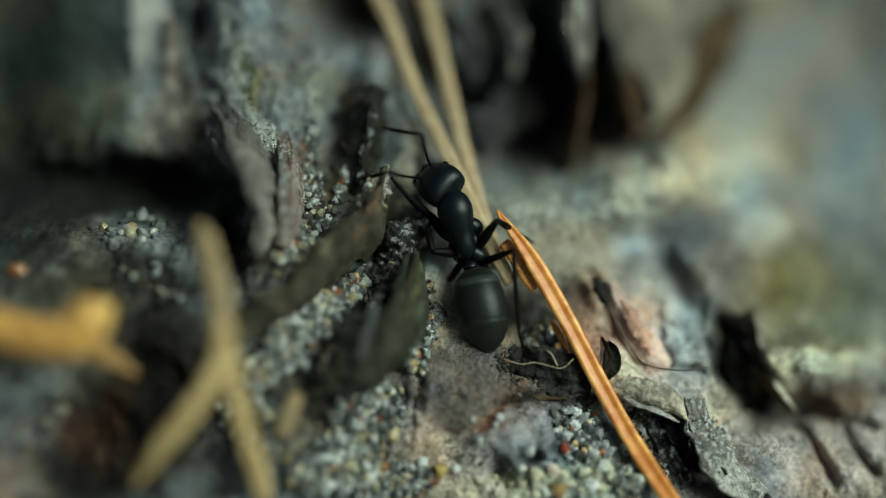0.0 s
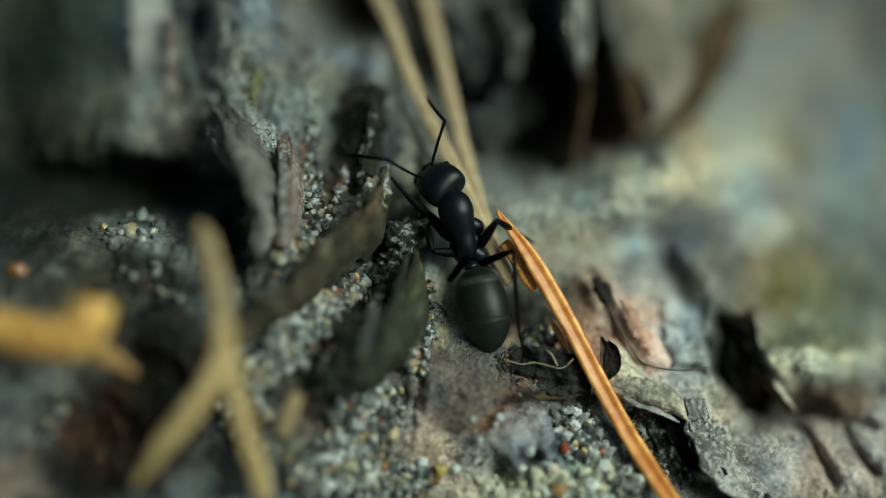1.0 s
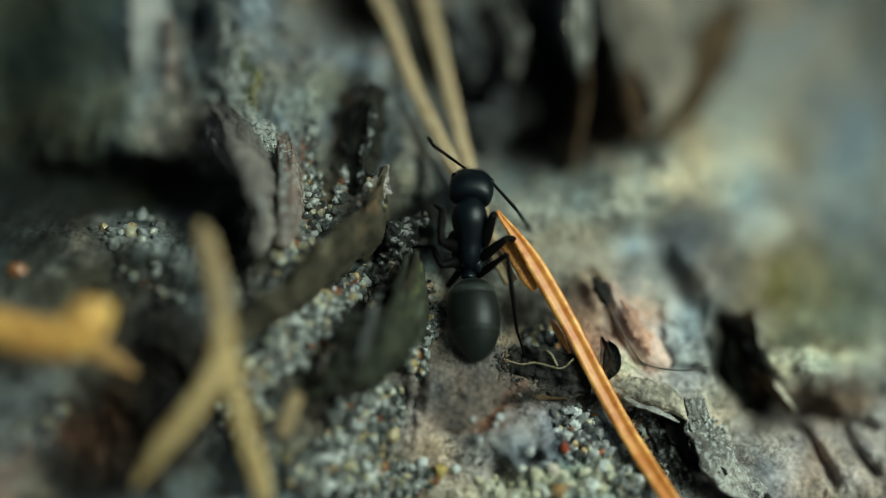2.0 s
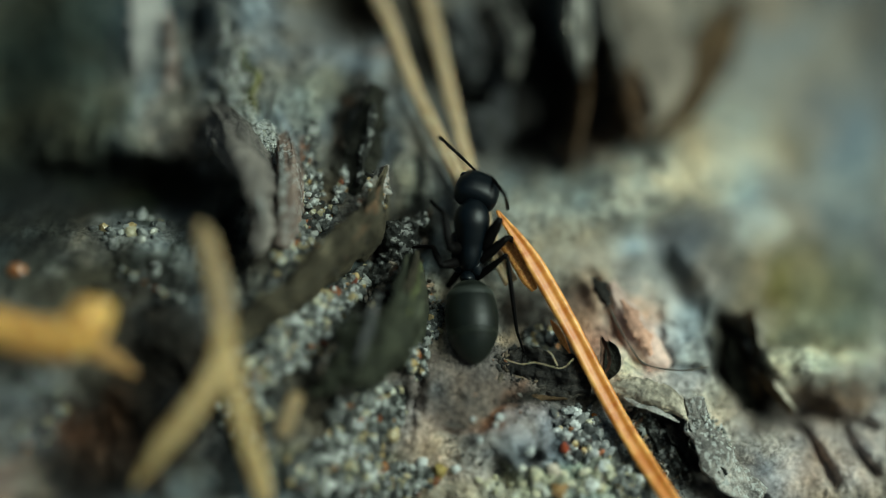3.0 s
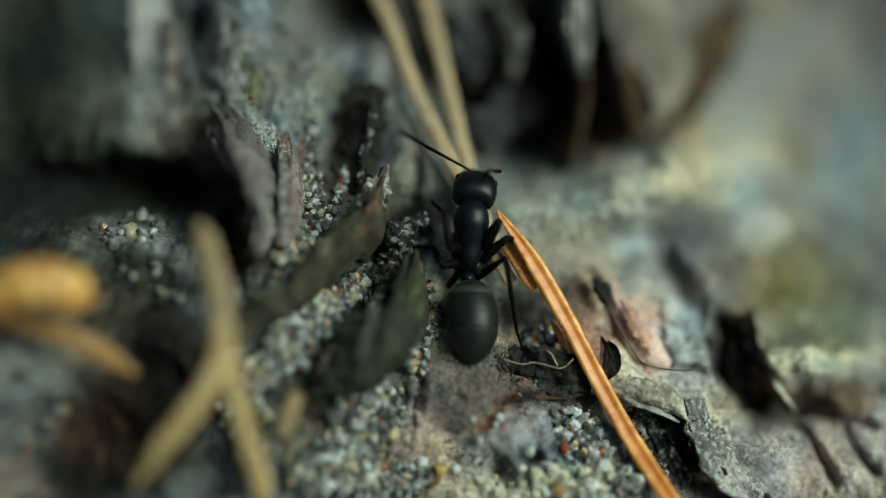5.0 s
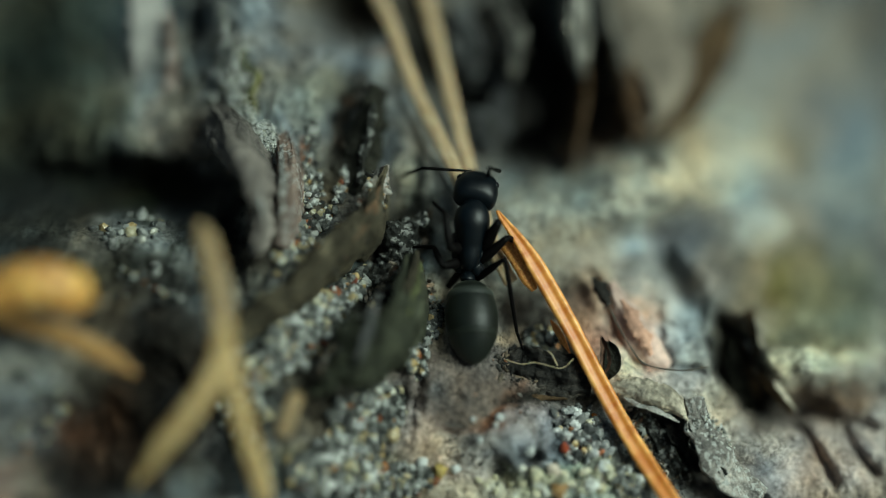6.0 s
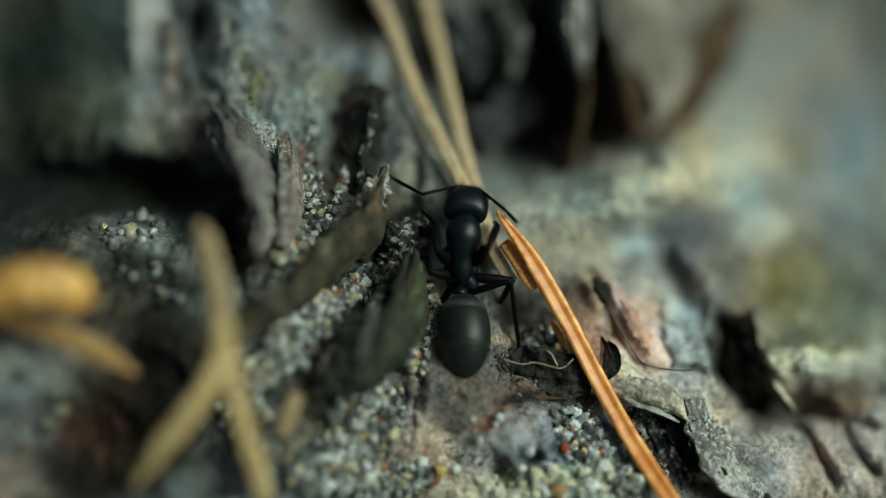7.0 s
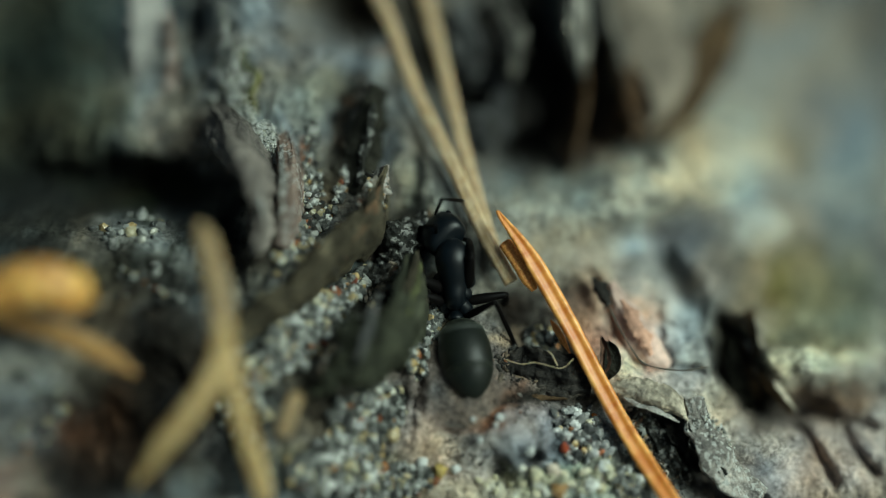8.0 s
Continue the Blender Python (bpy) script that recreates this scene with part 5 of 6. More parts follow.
tint((0.008, 0.008, 0.007), 3.60, -8.61, 0.64, 0.44, 0, 3, 0.95)
tint((0.34, 0.32, 0.33), 2.99, -9.25, 1.48, 0.45, 0, 3, 0.7)
tint((0.5, 0.47, 0.28), 5.12, -10.16, 3.48, 0.70, 0, 3, 0.75)
tint((0.52, 0.49, 0.44), -0.60, -10.39, 1.98, 0.55, 0, 3, 0.8)
# the lower-left ground goes down to a near-black brown
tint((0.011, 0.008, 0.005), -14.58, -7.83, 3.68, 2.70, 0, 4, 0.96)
tint((0.12, 0.045, 0.02), -15.77, -8.06, 0.88, 0.59, 0, 3, 0.85)
tint((0.17, 0.175, 0.18), -17.45, -6.72, 1.49, 1.81, 0, 3, 0.85)
tint((0.012, 0.011, 0.01), -16.53, -9.88, 1.93, 0.82, 0, 3, 0.85)
tint((0.36, 0.25, 0.2), -18.49, -10.13, 0.96, 0.72, 0, 3, 0.75)
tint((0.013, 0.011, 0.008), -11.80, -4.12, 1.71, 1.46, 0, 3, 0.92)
tint((0.008, 0.008, 0.007), -9.36, -9.97, 0.88, 0.97, 0, 3, 0.85)
tint((0.17, 0.18, 0.17), -10.72, -9.50, 0.73, 0.98, 0, 3, 0.7)
# more painted shade along the left gap
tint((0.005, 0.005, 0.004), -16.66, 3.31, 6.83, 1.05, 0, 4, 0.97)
# the curved grey flake's gap, its shade painted almost black
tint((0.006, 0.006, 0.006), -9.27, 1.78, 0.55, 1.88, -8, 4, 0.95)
tint((0.028, 0.03, 0.027), -17.07, 0.77, 3.49, 1.50, 0, 3, 0.85)
tint((0.15, 0.156, 0.152), -14.85, 0.97, 0.80, 0.45, 15, 3, 0.75)
tint((0.15, 0.156, 0.152), -18.61, 2.08, 0.67, 0.41, 15, 3, 0.75)
tint((0.15, 0.156, 0.152), -12.04, 1.45, 0.56, 0.56, 15, 3, 0.75)
tint((0.15, 0.156, 0.152), -16.14, 0.22, 0.69, 0.39, 15, 3, 0.75)
tint((0.15, 0.156, 0.152), -13.22, 1.15, 0.40, 0.35, 15, 3, 0.75)
tint((0.15, 0.156, 0.152), -11.59, 0.40, 0.49, 0.35, 15, 3, 0.75)
tint((0.15, 0.156, 0.152), -13.01, -2.90, 0.39, 0.29, 15, 3, 0.75)
tint((0.15, 0.156, 0.152), -13.98, -2.41, 0.34, 0.39, 15, 3, 0.75)
tint((0.15, 0.156, 0.152), -10.87, -2.42, 0.73, 0.39, 15, 3, 0.75)
tint((0.15, 0.156, 0.152), -17.85, 1.16, 0.45, 0.35, 15, 3, 0.75)
tint((0.014, 0.018, 0.012), -19.65, 8.33, 1.87, 4.28, 0, 3, 0.85)
tint((0.07, 0.075, 0.05), -16.26, 6.02, 1.56, 1.56, 0, 3, 0.7)
tint((0.15, 0.155, 0.13), -11.73, 7.26, 0.78, 2.33, 0, 3, 0.8)
tint((0.03, 0.035, 0.04), -12.03, 10.40, 0.47, 1.18, 0, 3, 0.85)
tint((0.16, 0.17, 0.18), -6.07, 9.63, 2.60, 1.56, 0, 3, 0.65)
tint((0.28, 0.22, 0.16), -13.28, 6.10, 0.57, 1.29, 0, 3, 0.6)
# black shadow painted beside the olive sliver
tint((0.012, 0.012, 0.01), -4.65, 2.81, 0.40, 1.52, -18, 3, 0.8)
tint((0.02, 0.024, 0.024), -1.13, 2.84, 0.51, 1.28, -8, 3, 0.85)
tint((0.25, 0.25, 0.23), -11.02, 8.12, 0.75, 2.8, 0, 3, 0.85)
tint((0.2, 0.2, 0.175), -11.49, 6.16, 1.02, 2.05, 0, 3, 0.8)
tint((0.025, 0.03, 0.032), -7.91, 7.15, 0.36, 0.51, 0, 3, 0.8)
tint((0.25, 0.265, 0.285), -7.11, 5.09, 0.35, 1.64, 0, 3, 0.75)
tint((0.42, 0.17, 0.08), -6.20, 4.65, 0.23, 0.56, 0, 3, 0.8)
tint((0.04, 0.048, 0.055), -2.67, 4.65, 0.51, 0.82, 0, 3, 0.8)
tint((0.3, 0.17, 0.09), -2.87, 9.16, 0.42, 0.31, 0, 3, 0.7)
tint((0.2, 0.19, 0.13), -5.25, 7.49, 1.03, 0.77, 0, 3, 0.6)
tint((0.03, 0.03, 0.022), -4.45, 4.63, 0.72, 2.30, -14, 3, 0.7)
tint((0.012, 0.013, 0.011), -2.14, -0.23, 1.15, 1.91, -15, 3, 0.85)
tint((0.4, 0.39, 0.33), -0.86, -1.11, 0.40, 1.13, 0, 3, 0.85)
# tan ground under the ant, painted lighter to offset its shadow
tint((0.42, 0.36, 0.26), 0.03, -2.74, 0.60, 1.13, 0, 3, 0.8)
tint((0.04, 0.038, 0.034), 0.22, -4.95, 0.30, 0.65, 0, 3, 0.8)
tint((0.05, 0.04, 0.03), -0.67, -5.43, 0.15, 1.74, 0, 3, 0.8)
tint((0.05, 0.045, 0.04), 0.79, -6.16, 0.30, 0.25, 0, 3, 0.8)
tint((0.2, 0.18, 0.15), 0.79, -6.16, 0.15, 0.12, 0, 3, 0.8)
tint((0.06, 0.06, 0.055), 11.30, -4.43, 0.81, 0.18, 14, 3, 0.85)
tint((0.014, 0.012, 0.01), 7.51, -1.91, 0.46, 0.62, -70, 3, 0.9)
tint((0.26, 0.21, 0.155), 3.19, -4.15, 1.26, 0.40, -4, 3, 0.85)
# near-black shade painted into crevices by the needles, strips and ant
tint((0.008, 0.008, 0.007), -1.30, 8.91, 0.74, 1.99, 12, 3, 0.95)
tint((0.05, 0.045, 0.04), -3.12, 9.66, 0.84, 1.05, 0, 3, 0.75)
tint((0.035, 0.04, 0.045), -2.41, 4.25, 0.87, 1.41, 0, 3, 0.8)
tint((0.012, 0.014, 0.014), -1.00, 2.84, 0.61, 1.53, -10, 3, 0.9)
tint((0.04, 0.038, 0.03), -5.65, 2.67, 1.14, 1.01, 0, 3, 0.8)
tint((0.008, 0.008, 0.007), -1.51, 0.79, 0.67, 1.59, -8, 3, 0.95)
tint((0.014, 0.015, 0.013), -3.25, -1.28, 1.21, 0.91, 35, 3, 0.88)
tint((0.1, 0.08, 0.065), 1.63, -6.21, 1.49, 0.84, 0, 3, 0.8)
# the flake's undercut shadow, painted darker
tint((0.018, 0.016, 0.014), 4.41, -6.54, 2.38, 0.38, -4, 3, 0.9)
# brown shadow painted on the lower right bark
tint((0.03, 0.025, 0.02), 15.92, -7.86, 1.34, 0.52, -25, 3, 0.85)
tint((0.2, 0.2, 0.19), 8.94, -0.96, 1.29, 0.90, 0, 3, 0.7)
tint((0.03, 0.025, 0.02), 16.39, -8.86, 0.25, 1.02, 25, 3, 0.8)
# the deep crack's painted shade once more
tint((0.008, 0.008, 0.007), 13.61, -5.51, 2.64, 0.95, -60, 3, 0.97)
tint((0.2, 0.155, 0.125), 0.52, -6.41, 1.73, 1.98, 0, 3, 0.6)
tint((0.5, 0.42, 0.39), 16.10, -9.59, 3.80, 1.52, 0, 3, 0.55)
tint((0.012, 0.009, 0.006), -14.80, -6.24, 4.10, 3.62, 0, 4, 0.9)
tint((0.13, 0.045, 0.02), -15.62, -7.98, 0.87, 0.58, 0, 3, 0.85)
tint((0.17, 0.175, 0.18), -17.31, -6.55, 1.43, 1.67, 0, 3, 0.8)
tint((0.33, 0.33, 0.28), 5.55, 2.08, 2.83, 1.16, 0, 3, 0.6)
tint((0.03, 0.028, 0.024), -6.21, -7.43, 1.17, 1.03, 0, 3, 0.85)
# sunlit slope below the left gap painted dark
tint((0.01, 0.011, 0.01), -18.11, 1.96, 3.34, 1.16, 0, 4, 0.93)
tint((0.03, 0.032, 0.03), -17.71, 0.52, 2.23, 0.74, 0, 3, 0.8)
tint((0.15, 0.156, 0.152), -14.87, 0.90, 0.55, 0.30, 15, 3, 0.7)
tint((0.15, 0.156, 0.152), -12.11, 1.41, 0.56, 0.31, 15, 3, 0.7)
tint((0.15, 0.156, 0.152), -16.14, 0.17, 0.54, 0.30, 15, 3, 0.7)
tint((0.15, 0.156, 0.152), -13.26, 1.08, 0.55, 0.30, 15, 3, 0.7)
tint((0.5, 0.47, 0.3), 5.11, -10.28, 3.48, 0.55, 0, 3, 0.6)
tint((0.13, 0.14, 0.15), -6.06, 9.60, 2.85, 1.81, 0, 3, 0.5)
# the ant's shadow offset again by a paler ground colour
tint((0.36, 0.335, 0.27), -0.30, -0.23, 0.51, 1.90, 0, 3, 0.85)
tint((0.37, 0.335, 0.26), 4.75, 1.05, 2.81, 1.58, 0, 3, 0.7)
tint((0.17, 0.125, 0.1), 0.52, -6.29, 1.73, 1.49, 0, 3, 0.55)
tint((0.62, 0.6, 0.42), 5.33, -10.15, 2.84, 0.84, 0, 3, 0.8)
tint((0.2, 0.21, 0.18), -1.59, 2.46, 0.44, 1.33, 0, 3, 0.85)
# pale tan ground, raised once more against the ant's shadow
tint((0.5, 0.42, 0.3), -0.23, -2.49, 0.70, 1.21, 0, 3, 0.8)
tint((0.13, 0.135, 0.1), -15.95, 7.68, 1.58, 1.58, 0, 3, 0.7)
tint((0.25, 0.24, 0.21), -12.14, 6.37, 1.19, 1.55, 0, 3, 0.65)
tint((0.012, 0.014, 0.01), -18.98, 5.14, 2.23, 1.18, 0, 3, 0.9)
tint((0.1, 0.105, 0.03), -9.05, 7.65, 0.41, 1.02, 0, 3, 0.9)
tint((0.02, 0.022, 0.018), -8.90, 5.54, 0.20, 0.35, 0, 3, 0.8)
tint((0.3, 0.31, 0.29), -17.05, -4.99, 2.27, 1.43, 0, 3, 0.85)
tint((0.085, 0.045, 0.025), -15.03, -7.87, 1.82, 1.70, 0, 3, 0.8)
tint((0.3, 0.24, 0.18), -17.86, -10.16, 1.07, 0.71, 0, 3, 0.7)
tint((0.22, 0.215, 0.23), 2.12, -8.86, 2.10, 1.11, 0, 3, 0.7)
tint((0.13, 0.1, 0.085), 1.63, -6.16, 1.11, 0.99, 0, 3, 0.6)
tint((0.03, 0.03, 0.028), 2.98, -8.83, 0.54, 0.39, 0, 3, 0.8)
tint((0.04, 0.04, 0.038), 1.87, -8.11, 0.35, 0.25, 20, 3, 0.7)
tint((0.3, 0.13, 0.05), 1.26, -7.49, 1.23, 0.25, 25, 3, 0.6)
tint((0.27, 0.29, 0.3), 19.48, 6.18, 3.08, 2.24, 0, 3, 0.5)
tint((0.3, 0.31, 0.3), 16.65, 7.57, 1.68, 1.68, 0, 3, 0.5)
tint((0.28, 0.08, 0.03), 5.86, -8.67, 0.25, 0.35, 0, 3, 0.7)
tint((0.4, 0.37, 0.33), 14.03, -8.55, 1.51, 1.01, 0, 3, 0.6)
crust(-10.56, 8.03, 0.88, 0.67, -30, 3, 0.95)
crust(-9.11, 5.99, 0.76, 0.76, 0, 3, 0.9)
crust(-7.92, 5.20, 0.71, 1.06, 20, 3, 0.95)
crust(-7.36, 3.53, 0.35, 1.00, 0, 3, 0.9)
crust(-10.96, 7.13, 0.52, 0.52, 0, 3, 0.8)
tint((0.02, 0.022, 0.02), -9.41, 6.65, 0.31, 0.66, 25, 3, 0.85)
tint((0.025, 0.028, 0.026), -7.65, 7.04, 0.43, 0.92, 0, 3, 0.8)
tint((0.02, 0.02, 0.015), -8.93, 5.12, 0.23, 0.30, 0, 3, 0.85)
tint((0.6, 0.52, 0.45), 9.87, -6.29, 1.51, 1.01, -20, 3, 0.8)
tint((0.56, 0.57, 0.54), 11.02, -3.81, 1.02, 1.28, 0, 3, 0.7)
tint((0.1, 0.1, 0.08), 13.11, -4.47, 0.48, 1.59, 20, 3, 0.6)
tint((0.62, 0.38, 0.28), 8.58, -3.04, 0.66, 1.02, 0, 3, 0.6)
tint((0.27, 0.25, 0.23), -10.54, 5.52, 1.28, 1.15, 0, 3, 0.7)
tint((0.34, 0.32, 0.29), -8.88, 3.79, 0.75, 0.63, 0, 3, 0.6)
tint((0.21, 0.175, 0.145), 0.89, -6.15, 1.36, 1.48, 0, 3, 0.6)
tint((0.38, 0.36, 0.39), 3.72, -7.99, 1.53, 0.64, -12, 3, 0.75)
tint((0.22, 0.215, 0.225), 1.92, -8.60, 1.23, 0.54, 25, 3, 0.7)
tint((0.3, 0.12, 0.04), 1.33, -7.93, 1.53, 0.22, 38, 3, 0.85)
tint((0.1, 0.04, 0.018), 2.50, -7.12, 0.55, 0.40, 38, 3, 0.8)
tint((0.02, 0.02, 0.02), 3.71, -8.58, 0.59, 0.49, 0, 3, 0.9)
tint((0.4, 0.4, 0.4), 3.84, -8.63, 0.25, 0.22, 0, 3, 0.8)
tint((0.035, 0.032, 0.03), 2.74, -9.32, 0.44, 0.64, -25, 3, 0.85)
tint((0.05, 0.05, 0.048), 0.77, -6.28, 0.40, 0.25, 0, 3, 0.8)
tint((0.07, 0.075, 0.075), 0.84, -7.49, 0.34, 0.30, 0, 3, 0.7)
# narrow black core of that painted undercut shadow
tint((0.012, 0.012, 0.01), 4.40, -6.55, 1.87, 0.20, 0, 3, 0.9)
tint((0.52, 0.52, 0.48), 0.89, -10.56, 1.98, 0.49, 0, 3, 0.75)
tint((0.62, 0.61, 0.52), 4.34, -10.70, 3.45, 0.35, 0, 3, 0.75)
tint((0.02, 0.02, 0.015), 4.47, -9.61, 0.44, 0.35, 0, 3, 0.6)
tint((0.38, 0.37, 0.36), 0.69, -8.89, 1.49, 0.99, 0, 3, 0.65)
tint((0.15, 0.12, 0.1), 0.15, -5.43, 0.99, 0.74, 0, 3, 0.55)
tint((0.13, 0.105, 0.09), 0.40, -5.80, 1.61, 1.11, 0, 3, 0.6)
tint((0.48, 0.47, 0.45), 0.89, -8.76, 1.48, 0.79, 0, 3, 0.6)
tint((0.24, 0.26, 0.26), 20.23, 5.32, 1.67, 3.90, 0, 3, 0.5)
tint((0.3, 0.3, 0.28), 12.65, 10.57, 1.66, 1.66, 0, 3, 0.4)
tint((0.26, 0.27, 0.26), -13.50, 0.90, 2.38, 0.85, 8, 3, 0.7)
tint((0.045, 0.055, 0.03), -12.85, 2.68, 1.86, 0.80, 0, 3, 0.7)
tint((0.06, 0.065, 0.045), -16.79, 2.94, 1.59, 0.69, 0, 3, 0.6)
tint((0.42, 0.41, 0.38), -9.87, 5.23, 0.76, 0.66, 0, 3, 0.7)
tint((0.13, 0.115, 0.1), -11.67, 4.91, 1.54, 1.03, 0, 3, 0.6)
tint((0.19, 0.2, 0.2), -7.77, 7.44, 0.64, 1.28, 0, 3, 0.5)
tint((0.24, 0.245, 0.2), -5.74, 6.95, 1.54, 1.28, 0, 3, 0.5)
tint((0.36, 0.345, 0.335), 2.97, -8.45, 1.52, 0.98, 0, 3, 0.6)
tint((0.03, 0.03, 0.03), 3.71, -8.63, 0.54, 0.42, 0, 3, 0.85)
tint((0.03, 0.032, 0.028), -17.83, 1.03, 1.76, 0.88, 0, 3, 0.7)
tint((0.26, 0.275, 0.275), 18.88, 10.23, 3.68, 2.55, 0, 3, 0.5)
tint((0.27, 0.245, 0.22), 12.99, -9.79, 1.51, 1.38, 0, 3, 0.6)
tint((0.02, 0.02, 0.016), 11.20, -9.88, 0.51, 1.02, -30, 3, 0.8)
tint((0.15, 0.125, 0.11), 1.02, -5.31, 1.86, 1.49, 0, 3, 0.5)
tint((0.1, 0.1, 0.095), 5.38, -7.82, 1.74, 1.12, 0, 3, 0.5)
tint((0.27, 0.27, 0.25), 15.23, 9.23, 2.23, 2.51, 0, 3, 0.45)
tint((0.25, 0.265, 0.265), 20.35, 9.12, 2.27, 3.13, 0, 3, 0.45)
tint((0.42, 0.41, 0.39), -14.03, 8.70, 1.58, 2.36, 0, 3, 0.35)

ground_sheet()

# ---- the ants ----
def body(rings, seg=28, square=2.0):
    """A closed body from rings (y, half-width, half-height, z) along its own forward axis."""
    line = curve_through(rings, 44)
    out = []
    for y, rx, rz, z in line:
        rx, rz = max(rx, 0.012), max(rz, 0.012)
        ring = []
        for j in range(seg):
            c, s = math.cos(2 * math.pi * j / seg), math.sin(2 * math.pi * j / seg)
            ring.append((rx * math.copysign(abs(c) ** (2 / square), c), y, z + rz * math.copysign(abs(s) ** (2 / square), s)))
        out.append(ring)
    return loft(out)


def limb(points, radii, seg=10, n=16):
    line = curve_through(points, n)
    rad = curve_through([(r,) for r in radii], n)
    out = []
    for i, p in enumerate(line):
        d = line[min(i + 1, n)] - line[max(i - 1, 0)]
        d = d / np.linalg.norm(d)
        a = np.cross(d, (0, 0, 1) if abs(d[2]) < 0.9 else (1, 0, 0))
        a = a / np.linalg.norm(a)
        b = np.cross(d, a)
        out.append([p + rad[i][0] * (a * math.cos(2 * math.pi * j / seg) + b * math.sin(2 * math.pi * j / seg)) for j in range(seg)])
    return loft(out)


def piece(name, shape, material, parent, label=""):
    return settle(name, shape[0], shape[1], material, parent, label, origin=(0, 0, 0))


# hip in the ant's space; lengths of femur, tibia and tarsus
LEGS = {"fl": ((-0.55, -0.6, -0.3), 1.55, 1.5, 1.1), "fr": ((0.55, -0.6, -0.3), 1.9, 1.5, 1.3),
        "ml": ((-0.4, -1.22, -0.4), 1.5, 1.15, 1.3), "mr": ((0.4, -1.22, -0.4), 1.9, 1.7, 1.7),
        "hl": ((-0.36, -1.65, -0.4), 2.0, 3.5, 1.4), "hr": ((0.42, -1.9, -0.4), 2.0, 3.5, 1.4)}
SCAPE, FUNICULUS = 2.2, 2.9


def ant(label, shell, tail):
    """A black ant: the thing's origin is the middle of the mesosoma, forward is y."""
    base = tagged(new("ant"), label, "ant")
    parts = {"ant": base}
    piece("mesosoma", body([(1.62, 0.2, 0.18, 0.05), (1.5, 0.38, 0.34, 0.08), (1.15, 0.68, 0.60, 0.12), (0.65, 0.80, 0.72, 0.14), (0.1, 0.70, 0.66, 0.1), (-0.45, 0.58, 0.58, 0.0), (-1.0, 0.50, 0.55, -0.06), (-1.4, 0.40, 0.42, -0.16), (-1.62, 0.16, 0.18, -0.28)]), shell, base)
    piece("petiole", body([(-1.5, 0.14, 0.14, -0.3), (-1.75, 0.3, 0.34, -0.15), (-1.95, 0.34, 0.36, -0.12), (-2.2, 0.14, 0.15, -0.28)]), shell, base)
    head = parts["head"] = piece("head", body([(-0.10, 0.38, 0.2, 0.0), (-0.04, 0.78, 0.46, 0.0), (0.18, 0.95, 0.66, 0.04), (0.6, 0.99, 0.76, 0.07), (1.1, 0.93, 0.71, 0.03), (1.52, 0.81, 0.55, -0.05), (1.82, 0.64, 0.37, -0.12), (1.95, 0.36, 0.18, -0.16)], 32, 2.5), shell, base)
    for s in (-1, 1):
        piece("eye", body([(0.74, 0.02, 0.02, 0.25), (0.80, 0.13, 0.13, 0.26), (0.92, 0.17, 0.17, 0.26), (1.04, 0.13, 0.13, 0.25), (1.1, 0.02, 0.02, 0.25)], 16), mat_eye, head).location = (s * 0.79 * MM, 0.05 * MM, 0.12 * MM)
        piece("mandible", limb([(s * 0.38, 1.66, -0.15), (s * 0.42, 1.98, -0.2), (s * 0.2, 2.22, -0.25), (s * 0.02, 2.26, -0.25)], [0.26, 0.25, 0.18, 0.08]), mat_limb, head)
    gaster = parts["gaster"] = piece("gaster", body([(0.06, 0.2, 0.2, -0.1), (-0.15, 0.62, 0.56, 0.0), (-0.6, 0.98, 0.90, 0.08), (-1.3, 1.15, 1.05, 0.1), (-2.0, 1.17, 1.06, 0.08), (-2.7, 1.04, 0.94, 0.0), (-3.25, 0.76, 0.67, -0.08), (-3.62, 0.40, 0.34, -0.16), (-3.78, 0.1, 0.08, -0.18)]), tail, base)
    for y0, y1, r, coat in ((-0.50, -1.02, 1.06, mat_down), (-1.55, -1.95, 1.175, mat_band), (-2.36, -2.72, 1.10, mat_band)):
        k = r * 0.915
        piece("band", body([(y0, r * 0.90, k * 0.90, 0.08), ((2 * y0 + y1) / 3, r * 0.990, k * 0.994, 0.085), ((y0 + 2 * y1) / 3, r * 1.002, k * 1.004, 0.085), (y1, r * 0.94, k * 0.94, 0.08)]), coat if tail is mat_gaster else tail, gaster, "grey downy hind rim of a segment")
    for key, (hip, l1, l2, l3) in LEGS.items():
        piece("coxa", limb([(hip[0] * 0.6, hip[1] + 0.65, -0.1), (hip[0] * 1.15, hip[1] + 0.3, -0.32), hip], [0.30, 0.34, 0.17]), shell, base)
        k = {"f": 1.3, "m": 1.05, "h": 0.75}[key[0]]
        parts[key + "1"] = piece("femur", limb([(0, 0, 0), (0, l1 * 0.25, 0.06), (0, l1 * 0.6, 0.09), (0, l1, 0)], [0.15, 0.22 * k, 0.20 * k, 0.13 * k]), mat_limb, base)
        shin = parts[key + "2"] = piece("tibia", limb([(0, 0, 0), (0, l2 * 0.35, 0.07), (0, l2 * 0.75, 0.04), (0, l2, 0)], [0.11 * k, 0.15 * k, 0.13 * k, 0.1 * k]), mat_limb, base)
        parts[key + "3"] = piece("tarsus", limb([(0, -0.02, 0), (0, l3 * 0.5, 0.03), (0, l3 * 0.94, 0.02), (0.05, l3, -0.05)], [0.09 * k, 0.075 * k, 0.06, 0.05], 8), mat_limb, shin)
